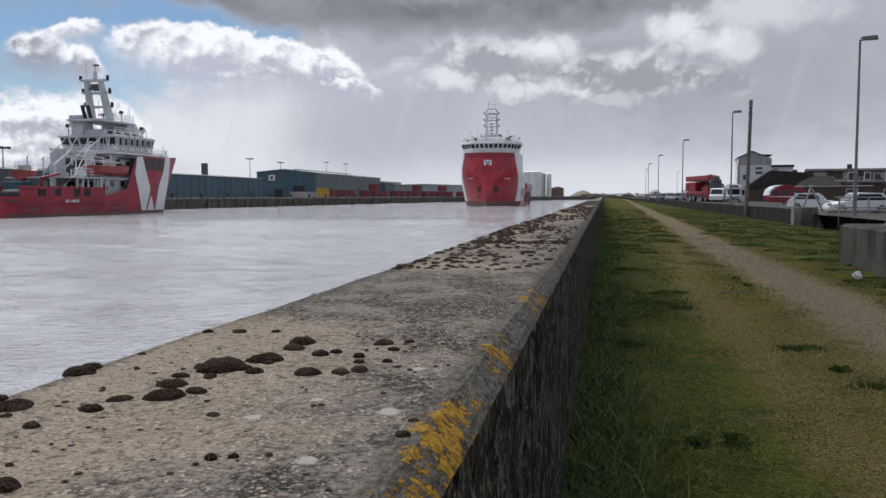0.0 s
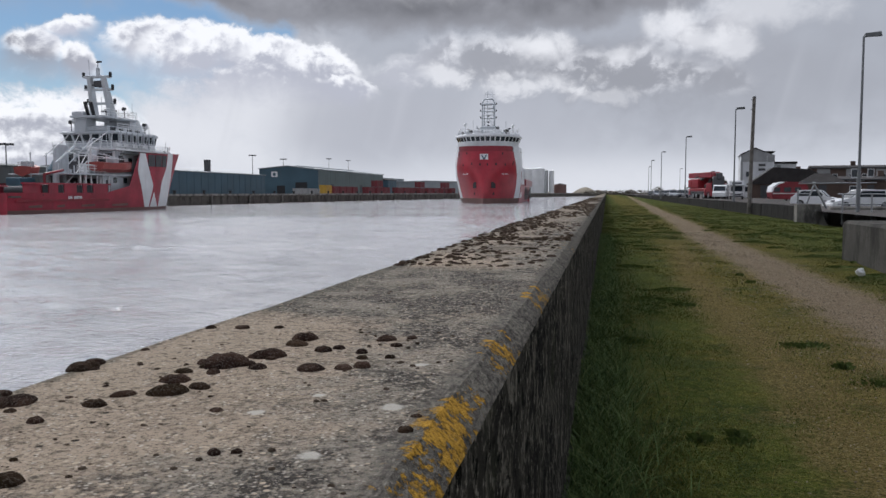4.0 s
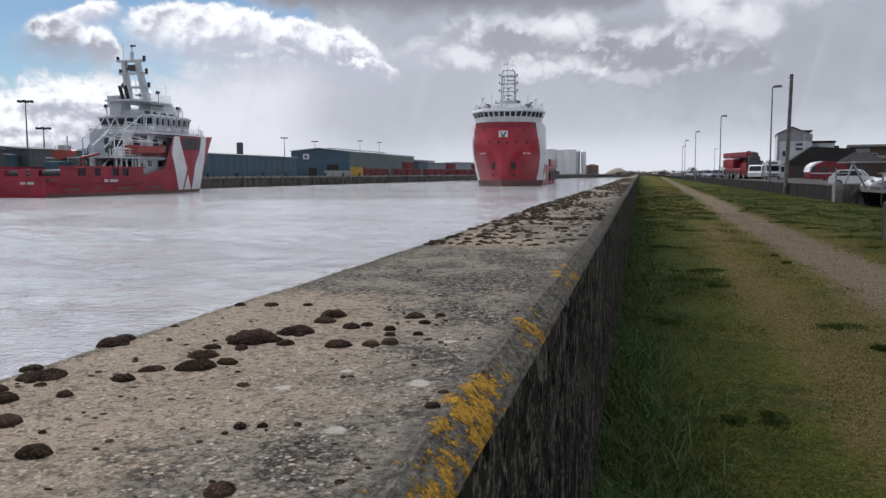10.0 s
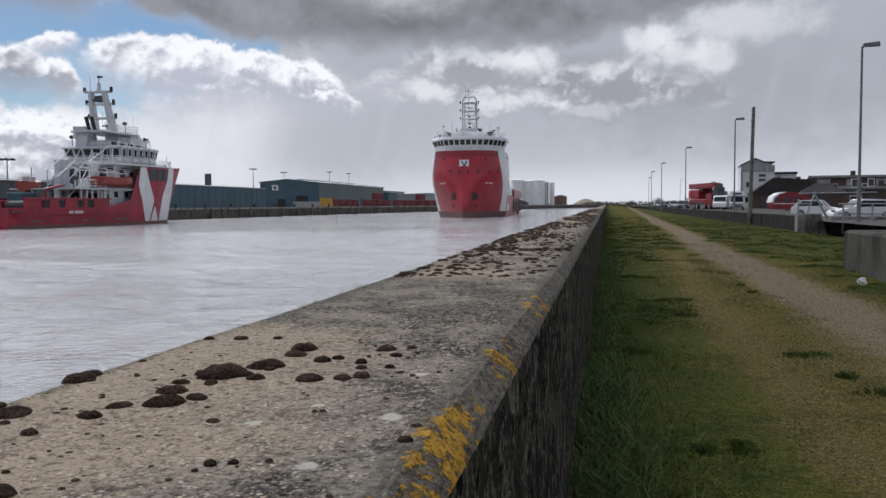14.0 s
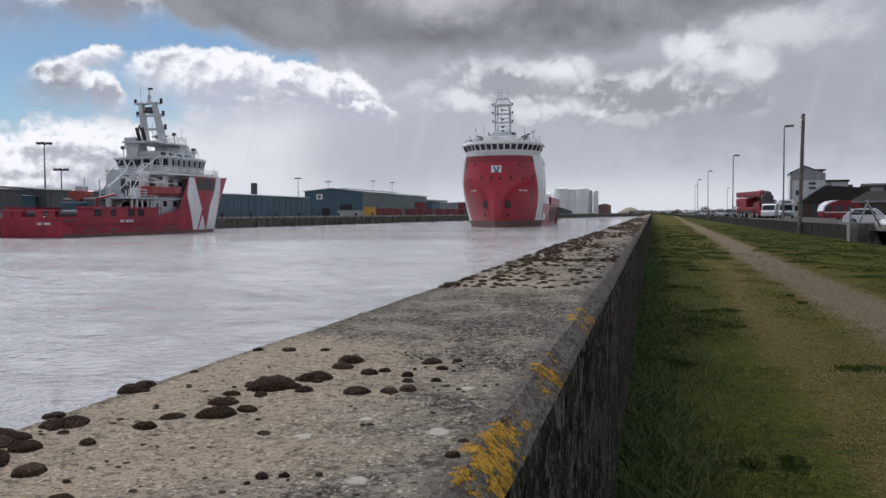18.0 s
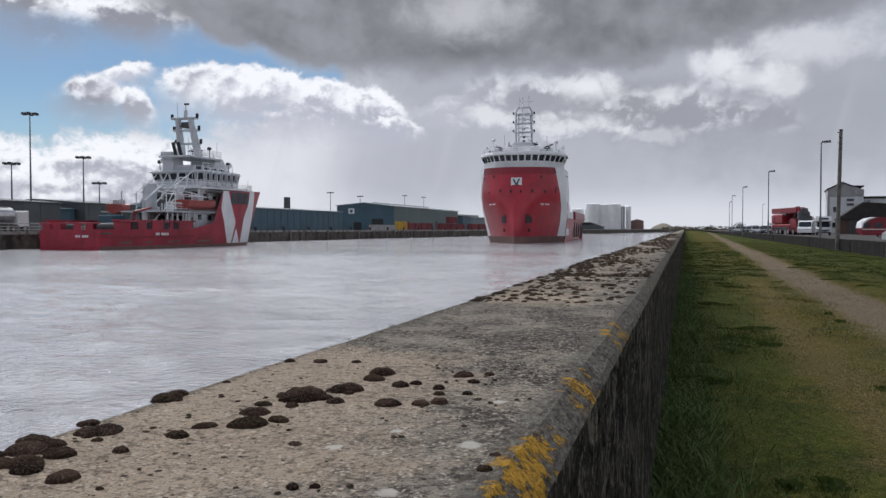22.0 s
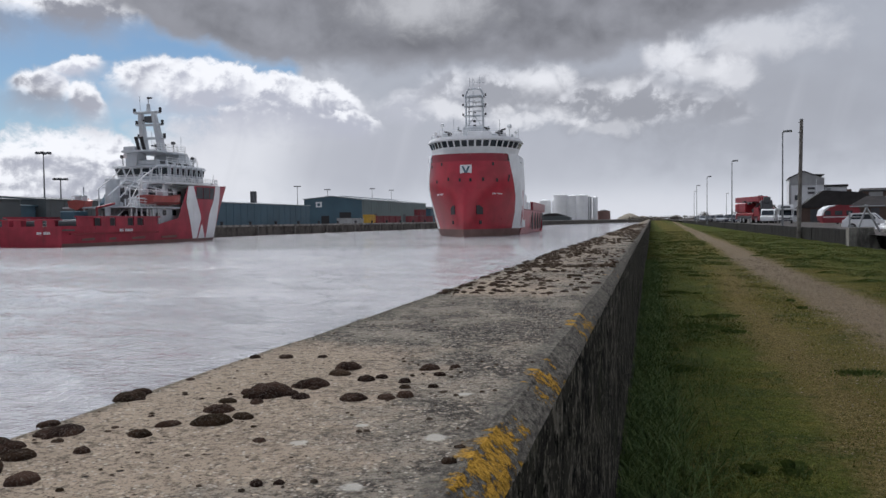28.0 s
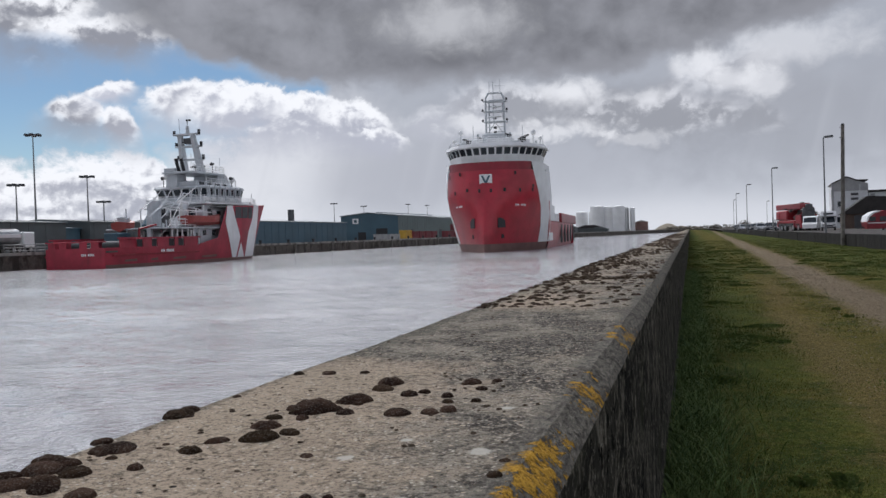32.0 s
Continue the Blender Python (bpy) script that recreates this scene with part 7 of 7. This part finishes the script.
terrace(34.2, 168, 1, "brown brick house with a flat dark roof", M_BRICK, -8, 4.8)
terrace(38.2, 166, 4, "brown brick terrace with pale window panels", M_BRICK, -8, 5.7)
terrace(58.6, 163, 4, "brown brick terrace with dark roof", M_BRICK, -8, 5.6)
terrace(34.5, 132, 3, "low brown brick building with a dark roof", M_BRICK, -10, 3.0)
terrace(45.5, 112, 3, "dark blue and grey shop building", M_SLATE, -12, 4.6)


# ---- trees and hedge far off ----
def bush(m, w, h, seed, label):
    root = thing("bare_tree", m, label, "tree", "bare trees far along the bank")
    r = random.Random(seed)
    part("trunk", rod((0, 0, 0), (0, 0, h * 0.45), 0.16, 0.09), M_TIMBER, root)
    verts, faces = [], []
    for _ in range(420):
        a, e, d = r.uniform(0, 6.283), r.uniform(-0.4, 1.5), r.random() ** 0.5
        c = Vector((math.cos(a) * math.cos(e) * w / 2 * d, math.sin(a) * math.cos(e) * w / 2 * d, h * 0.5 + math.sin(e) * h * 0.5 * d))
        b = len(verts)
        s = 0.16 + 0.02 * h
        for k in range(3):
            verts.append(c + Vector((r.uniform(-s, s), r.uniform(-s, s), r.uniform(-s, s))))
        faces.append((b, b + 1, b + 2))
    me = bpy.data.meshes.new("crown")
    me.from_pydata(verts, [], faces)
    me.materials.append(M_TWIG)
    o = new("crown", me)
    o.parent = root
    for k in range(5):
        a = k * 1.3 + seed
        part("limb", rod((0, 0, h * 0.3), (math.cos(a) * w * 0.3, math.sin(a) * w * 0.3, h * 0.75), 0.07, 0.02, 6), M_TIMBER, root)


M_TWIG = paint("twig", (0.07, 0.06, 0.045), 0.9)
for i, (x, y, w, h) in enumerate(((23.5, 205, 5, 4.5), (25.5, 190, 4, 4.0), (9.5, 330, 4, 2.6), (21, 210, 4, 3.4), (18, 300, 4.5, 3.4))):
    bush(pose(x, y, 0.3), w, h, i, "bare winter shrub beside the road")


def hedge():
    """The low dark line of scrub where the bank meets the sky."""
    r = random.Random(8)
    verts, faces = [], []
    for _ in range(2600):
        x, y = r.uniform(-16, 90), r.uniform(560, 690)
        z = 0.3 + r.random() ** 2 * (3.0 + 2.0 * noise.noise((x * 0.05, 3, 1)))
        b, s = len(verts), r.uniform(0.5, 1.4)
        for k in range(4):
            verts.append((x + r.uniform(-s, s), y + r.uniform(-s, s), z + r.uniform(-s, s) * 0.5))
        faces += [(b, b + 1, b + 2), (b, b + 2, b + 3)]
    me = bpy.data.meshes.new("far_scrub")
    me.from_pydata(verts, [], faces)
    me.materials.append(M_TWIG)
    tagged(new("far_scrub", me), "low dark scrub along the far bank", "scrub", kind="stuff")


hedge()


# ---- far quay ----
def shed_east():
    """Teal warehouse: gable to the south, long side to the river."""
    root = thing("teal_warehouse", pose(0, 0, QUAY_TOP), "teal clad warehouse with a shallow gable", "warehouse")
    x0, xm, x1, y0, y1 = -127.0, -116.0, -104.0, 286.0, 375.0
    part("south_wall", prism([(x0, 0), (x1, 0), (x1, 8.7), (xm, 10.1), (x0, 9.1)], "y", y0, y0 + 0.4), M_TEAL, root, "teal gable wall")
    part("east_wall", box(x1 - 0.4, x1, y0 + 0.4, y1, 0, 8.7), M_TEAL2, root, "grey-green side wall")
    part("north_wall", box(x0, x1 - 0.4, y1 - 0.4, y1, 0, 8.7), M_TEAL, root)
    part("west_wall", box(x0, x0 + 0.4, y0 + 0.4, y1 - 0.4, 0, 9.0), M_TEAL, root)
    part("roof", prism([(x0 - 0.4, 9.15), (xm, 10.2), (x1 + 0.4, 8.75), (x1 + 0.4, 9.0), (xm, 10.45), (x0 - 0.4, 9.4)], "y", y0 - 0.4, y1 + 0.4), M_ROOFLT, root, "pale sheet roof")
    for x, w, h in ((-118.5, 3.2, 3.0), (-110.5, 4.6, 4.2)):
        part("roller_door", box(x - w / 2, x + w / 2, y0 - 0.08, y0 + 0.1, 0, h, 0.02), M_BLACK, root)
    part("square_sign", box(-122.2, -119.8, y0 - 0.1, y0 - 0.01, 6.2, 8.2), M_CARWHITE, root, "white square sign")
    part("sign_mark", box(-121.6, -120.5, y0 - 0.13, y0 - 0.1, 6.6, 7.7), M_TEAL, root)
    for i in range(30):
        part("cladding_rib", box(x1, x1 + 0.06, y0 + 2 + i * 2.95, y0 + 2.25 + i * 2.95, 0.2, 8.6), M_TEAL2, root)
    part("ridge_vent", box(xm - 0.6, xm + 0.6, y0 + 10, y1 - 10, 10.3, 10.7), M_ROOFLT, root)
    for y in (300, 338):
        part("side_door", box(x1 - 0.05, x1 + 0.1, y, y + 3.5, 0, 3.6), M_DARK, root)


def long_shed(name, x, y0, y1, h, mat, label, roof=None, back=24):
    root = thing(name, pose(0, 0, QUAY_TOP), label, "warehouse")
    part("east_wall", box(x - 0.4, x, y0, y1, 0, h), mat, root)
    part("south_wall", box(x - back, x - 0.4, y0, y0 + 0.4, 0, h), mat, root)
    part("rear_wall", box(x - back, x - back + 0.4, y0 + 0.4, y1, 0, h), mat, root)
    part("roof", prism([(x + 0.3, h), (x - back / 2, h + 0.9), (x - back - 0.3, h), (x - back - 0.3, h - 0.2), (x + 0.3, h - 0.2)], "y", y0 - 0.3, y1 + 0.3), roof or mat, root)
    for i in range(int((y1 - y0) / 4)):
        part("cladding_rib", box(x, x + 0.07, y0 + 1 + i * 4, y0 + 1.2 + i * 4, 0.1, h - 0.25), mat, root)
    return root


shed_east()
long_shed("blue_warehouse", -110, 168, 252, 6.2, M_TEAL, "long low blue-grey warehouse with a pale roof edge", M_ROOFLT)
long_shed("grey_warehouse", -112, 92, 126, 5.4, M_SLATE, "long dark grey warehouse wall")
long_shed("link_shed", -114, 126.5, 132, 4.4, M_TEAL, "low blue-grey link shed")
long_shed("dark_warehouse", -112, 132.5, 154, 5.6, M_SLATE, "dark grey flat warehouse")
long_shed("far_grey_shed", -98, 575, 600, 8.2, M_ROOFLT, "pale grey shed far along the quay", None, 60)
long_shed("far_pale_shed", -150, 520, 600, 10.5, M_ROOFLT, "long pale grey shed in the distance", None, 40)
far = long_shed("far_teal_shed", -104, 384, 400, 6.5, M_TEAL, "small teal shed with dark gable", M_ROOF, 16)
part("chimney_stack", box(-118, -116.6, 226, 227.6, 6.2, 10.2, 0.05), M_DARK, thing("roof_stack", pose(0, 0, QUAY_TOP), "dark square stack on the warehouse roof", "chimney"))


def container(m, mat, label, L=6.06, H=2.6, W=2.44):
    root = thing("container", m, label, "container", "containers on the quay")
    part("box_body", box(-W / 2 + 0.04, W / 2 - 0.04, -L / 2 + 0.04, L / 2 - 0.04, 0.12, H - 0.06), mat, root)
    for s in (1, -1):
        for e in (1, -1):
            part("corner_post", box(s * (W / 2 - 0.1) - 0.1, s * (W / 2 - 0.1) + 0.1, e * (L / 2 - 0.1) - 0.1, e * (L / 2 - 0.1) + 0.1, 0, H, 0.01), mat, root)
        for i in range(12):
            part("rib", box(s * (W / 2 - 0.03) - 0.03, s * (W / 2 - 0.03) + 0.03, -L / 2 + 0.4 + i * 0.46, -L / 2 + 0.62 + i * 0.46, 0.2, H - 0.15), mat, root)
    return root


M_CONT = paint("container_red", (0.19, 0.032, 0.042), 0.6, scale=0.5, vary=0.3, dirty=0.5)
redbox = container(pose(-92, 268, QUAY_TOP), M_CONT, "red steel container on the quay")
for x, y, z in ((-92, 275, 0), (-92, 282, 0), (-92.2, 290, 0), (-92, 304, 0), (-91.8, 312, 0), (-92, 312, 2.6), (-92, 319, 0), (-92, 333, 0), (-92, 341, 0), (-92, 348, 0), (-91, 356, 0), (-91, 356, 2.6), (-90, 364, 0), (-90, 372, 0), (-89, 381, 0), (-88, 381, 2.6), (-88, 390, 0), (-86, 402, 0), (-84, 412, 0)):
    copy_thing(redbox, pose(x + max(0, y - 290) * 0.14, y, QUAY_TOP + z, 0, 0, -8 if y > 290 else 0))
container(pose(-92, 259.5, QUAY_TOP), M_YELLOW, "yellow steel container on the quay", 4.0, 3.0)
for y, z in ((246, 0), (250, 0), (238, 0)):
    container(pose(-93, y, QUAY_TOP), M_CREAM, "grey skid container on the quay", 3.2, 1.8)


def tower_light(m, h, label):
    root = thing("floodlight_mast", m, label, "floodlight mast", "floodlight masts on the quay")
    part("pole", rod((0, 0, 0), (0, 0, h), 0.22, 0.09, 10), M_LAMP, root)
    part("head_ring", rod((0, 0, h - 0.3), (0, 0, h + 0.1), 0.5, 0.35, 10), M_LAMP, root)
    for i in range(6):
        a = i * math.pi / 3
        part("floodlight", prism([(-0.35, h - 0.3), (0.35, h - 0.25), (0.35, h + 0.05), (-0.35, h + 0.1)], "x", -0.3, 0.3), M_DARK, root).matrix_basis = pose(1.1 * math.cos(a), 1.1 * math.sin(a), 0, 0, 0, math.degrees(a) + 90)
        part("bracket", rod((0, 0, h - 0.1), (1.1 * math.cos(a), 1.1 * math.sin(a), h - 0.1), 0.05, n=5), M_LAMP, root)


for x, y, h in ((-115, 122, 21.6), (-115, 135.7, 14.8), (-115, 117.6, 12.2), (-116, 141.5, 10.0), (-136, 300, 15), (-138, 336, 15), (-150, 430, 19), (-155, 480, 20)):
    tower_light(pose(x, y, QUAY_TOP), h, "tall slender floodlight mast on the quay")


def tanker():
    root = thing("tanker_lorry", pose(-90, 88.5, QUAY_TOP, 0, 0, 0), "grey tanker lorry with a white band on the quay", "lorry")
    part("tank", rod((0, -4.2, 2.3), (0, 3.0, 2.3), 1.15, n=18), M_GALV, root)
    part("tank_band", box(1.1, 1.18, -4.1, 2.9, 2.2, 2.7, 0.02), M_CARWHITE, root)
    part("tank_walkway", box(-0.3, 0.3, -3.8, 2.8, 3.42, 3.55), M_GALV, root)
    part("chassis", box(-1.1, 1.1, -4.4, 5.2, 0.7, 1.1, 0.05), M_BLACK, root)
    part("cab", box(-1.2, 1.2, 3.4, 5.4, 0.8, 3.0, 0.15), M_CARWHITE, root)
    part("windscreen", box(-1.0, 1.0, 5.36, 5.44, 1.9, 2.7, 0.02), M_GLASS, root)
    part("side_guard", box(1.0, 1.15, -3.2, 2.6, 0.6, 1.2, 0.03), M_BLACK, root)
    wheels(root, [(s * 1.0, y) for s in (1, -1) for y in (-3.4, -2.2, 1.6, 4.6)], 0.5, 0.35)
    blk = thing("red_tank_block", pose(-93, 84.5, QUAY_TOP), "tall red steel tank block with a top rail", "tank")
    part("body", box(-3, 3, -6.5, 4.2, 0, 5.6, 0.12), M_CARRED, blk)
    railing([(-2.9, 4.1, 5.6), (2.9, 4.1, 5.6), (2.9, -6.4, 5.6)], 1.0, blk, M_WHITE, 1.2)
    for y in (-4.5, -1.5, 1.5):
        part("stiffener", box(3.0, 3.12, y - 0.15, y + 0.15, 0.1, 5.4), M_CARRED, blk)
    part("vent_pipe", rod((1.4, 2.6, 5.6), (1.4, 2.6, 10.0), 0.3, n=10), M_GREYW, blk)


tanker()


def fence_line():
    root = thing("quay_fence", pose(0, 0, QUAY_TOP), "grey steel rail fence along the quay", "fence")
    railing([(-86.5, 86, 0), (-86.5, 104, 0)], 1.2, root, M_GALV, 1.8, 3, 0.05)
    first = None
    for i in range(26):
        y = 150 + i * 11.0
        x = float(np.interp(y, [p[1] for p in QUAY], [p[0] for p in QUAY])) - 0.8
        bm = rod((0, 0, 0), (0, 0, 0.55), 0.28, 0.24, 10)
        bm = rod((0, 0, 0.5), (0, 0, 0.75), 0.38, 0.34, 10, bm)
        if first is None:
            first = thing("mooring_bollard", pose(x, y, QUAY_TOP + 0.12), "dark iron mooring bollard on the quay edge", "bollard", "bollards on the quay")
            part("post", bm, M_BLACK, first)
        else:
            bm.free()
            copy_thing(first, pose(x, y, QUAY_TOP + 0.12))


fence_line()


def silos():
    n = 0
    for x, y, r, h, mt in ((-72.5, 577, 4.2, 14.0, M_SILO), (-64.5, 577, 3.0, 14.0, M_SILO), (-61.0, 570, 4.8, 17.4, M_SILO), (-53.0, 572, 4.6, 16.8, M_SILO), (-46.5, 570, 4.4, 17.0, M_SILO), (-41.5, 574, 1.6, 15.6, M_CREAM), (-37.8, 576, 1.8, 15.6, M_SILO)):
        root = thing("silo", pose(x, y, QUAY_TOP), "tall pale steel silo" if r > 2 else "slim pale steel silo", "silo", "silos on the far quay")
        part("shell", rod((0, 0, 0), (0, 0, h), r, n=28), mt, root)
        part("cap", rod((0, 0, h), (0, 0, h + 0.7), r, r * 0.2, 28), mt, root)
        part("ladder", box(-0.3, 0.3, -r - 0.15, -r, 0.5, h, 0.02), M_SILO, root)
        for k in range(1, 4):
            part("hoop", rod((0, 0, h * k / 4), (0, 0, h * k / 4 + 0.15), r + 0.05, n=28), mt, root)
    tank = thing("dark_tank", pose(-32, 580, QUAY_TOP), "low dark brown storage tank", "tank")
    part("shell", rod((0, 0, 0), (0, 0, 6.0), 4.4, n=28), M_RUST, tank)
    part("cap", rod((0, 0, 6.0), (0, 0, 7.0), 4.4, 0.6, 28), M_ROOF, tank)
    for x, y, w, h, mt, lab in ((-56, 478, 8, 4.2, M_ROOF, "dark low shed with a pitched roof"), (-50, 470, 5, 2.8, M_SLATE, "low dark grey shed"), (-66, 440, 7, 5.0, M_SLATE, "grey shed with a pale roof")):
        root = thing("low_shed", pose(x, y, QUAY_TOP), lab, "shed")
        part("wall", box(-w, w, 0, 10, 0, h * 0.6), M_SLATE, root)
        part("roof", prism([(-w - 0.3, h * 0.6), (-w * 0.3, h), (w * 0.3, h), (w + 0.3, h * 0.6)], "y", -0.4, 10.4), mt, root)
    for x, y, r, h in ((-18, 716, 11, 5.2), (-7, 722, 6, 3.0), (-38, 640, 9, 2.6), (4, 730, 9, 2.0)):
        bm = bmesh.new()
        rings = []
        for j in range(6):
            q = j / 5
            rings.append([(r * (1 - q * 0.93) * math.cos(a) * (1 + 0.12 * noise.noise((math.cos(a) * 2, math.sin(a) * 2, x))), r * (1 - q * 0.93) * math.sin(a), h * (1 - (1 - q) ** 1.5)) for a in [2 * math.pi * i / 22 for i in range(22)]])
        root = thing("sand_heap", pose(x, y, 1.0), "pale heap of sand at the river bend", "sand heap")
        part("heap", loft(rings), M_SAND, root, smooth=True)


silos()


# ---- gull ----
def make_gull():
    root = thing("gull", pose(0, 600, 100), "white and grey gull in flight over the river", "bird")
    body = [[(r * math.cos(a), y, r * 0.9 * math.sin(a)) for a in [i * math.pi / 4 for i in range(8)]] for y, r in ((-0.24, 0.02), (-0.12, 0.06), (0.02, 0.075), (0.14, 0.055), (0.2, 0.04), (0.25, 0.035), (0.29, 0.012))]
    part("body", loft(body), M_CARWHITE, root, smooth=True)
    part("beak", rod((0, 0.28, 0), (0, 0.34, -0.01), 0.014, 0.004), M_YELLOW, root)
    part("tail", loft([[(-0.03, -0.2, 0.0), (0.03, -0.2, 0.0), (0.03, -0.2, 0.02), (-0.03, -0.2, 0.02)], [(-0.09, -0.36, 0.0), (0.09, -0.36, 0.0), (0.09, -0.36, 0.01), (-0.09, -0.36, 0.01)]]), M_CARWHITE, root)
    wings = []
    for s in (1, -1):
        prof = ((0.0, 0.10, -0.08, 0.03), (0.22, 0.13, -0.06, 0.02), (0.42, 0.07, -0.08, 0.012), (0.62, -0.06, -0.14, 0.006))
        wings.append(part("wing", loft([[(s * x, a, 0), (s * x, b, 0), (s * x, b, h), (s * x, a, h)] for x, a, b, h in prof]), M_GREYW, root, "grey wing with a dark tip"))
    return root, wings


gull, gull_wings = make_gull()


# ---- what moves ----
def motions():
    # clouds drift slowly to the left and sink a little
    tip = (math.cos(radians(-25)), -math.sin(radians(-25)))
    rows = []
    for t in (0.0, 8.0, 16.0, 24.0, 32.0):
        f = t / 32
        m = Matrix.Rotation(radians(3.6 * f), 4, "Z") @ Matrix.Rotation(radians(-0.42 * f), 4, Vector((tip[0], tip[1], 0)))
        rows.append((t, m))
    walk(vault, rows)
    # the ship comes up the river
    rows = []
    for t, x, y, turn in ((0, -29.9, 219.5, 2.4), (3, -29.5, 208.2, 2.5), (6, -29.1, 197.0, 2.6), (9, -29.1, 187.6, 2.8), (12, -29.25, 180.6, 3.0), (15, -29.4, 173.2, 3.1), (19, -29.6, 161.8, 3.3), (23, -30.0, 152.9, 3.6), (26, -30.15, 146.4, 3.5), (29, -30.3, 139.3, 3.5), (32, -30.25, 131.1, 3.5)):
        rows.append((t, pose(x, y, WATER, 0, 0, 180 + turn)))
    walk(ship, rows)
    # a gull comes down the river and wheels away over the road
    rows = []
    for t, x, y, z, turn in ((0, -28.5, 592.7, 90.5, 200), (18.5, -2.2, 88.8, 15.7, 200), (19, -0.4, 86.6, 17.1, 260), (19.5, 1.4, 84.2, 19.2, 260), (20.5, 4.2, 81.2, 22.6, 260), (21.5, 7.8, 80.2, 25.4, 280), (22.5, 10.4, 83.0, 21.5, 280), (23, 12.0, 85.3, 19.7, 280), (23.5, 13.6, 87.4, 18.0, 280), (24, 15.6, 89.3, 17.1, 280), (26, 29.6, 95.3, 19.1, 280), (32, 105.6, 119.3, 25.1, 280)):
        rows.append((t, pose(x, y, z, 0, 12, turn)))
    walk(gull, rows)
    for wing, s in ((gull_wings[0], 1), (gull_wings[1], -1)):
        walk(wing, [(i * 0.25, pose(s * 0.06, 0, 0.02, 0, s * (14 + 24 * (1 if i % 2 else -1)), 0)) for i in range(129)])
    # the current carries the ripples
    walk(water, [(0, pose(0, 0, WATER)), (32, pose(1.0, -11.0, WATER))])


motions()
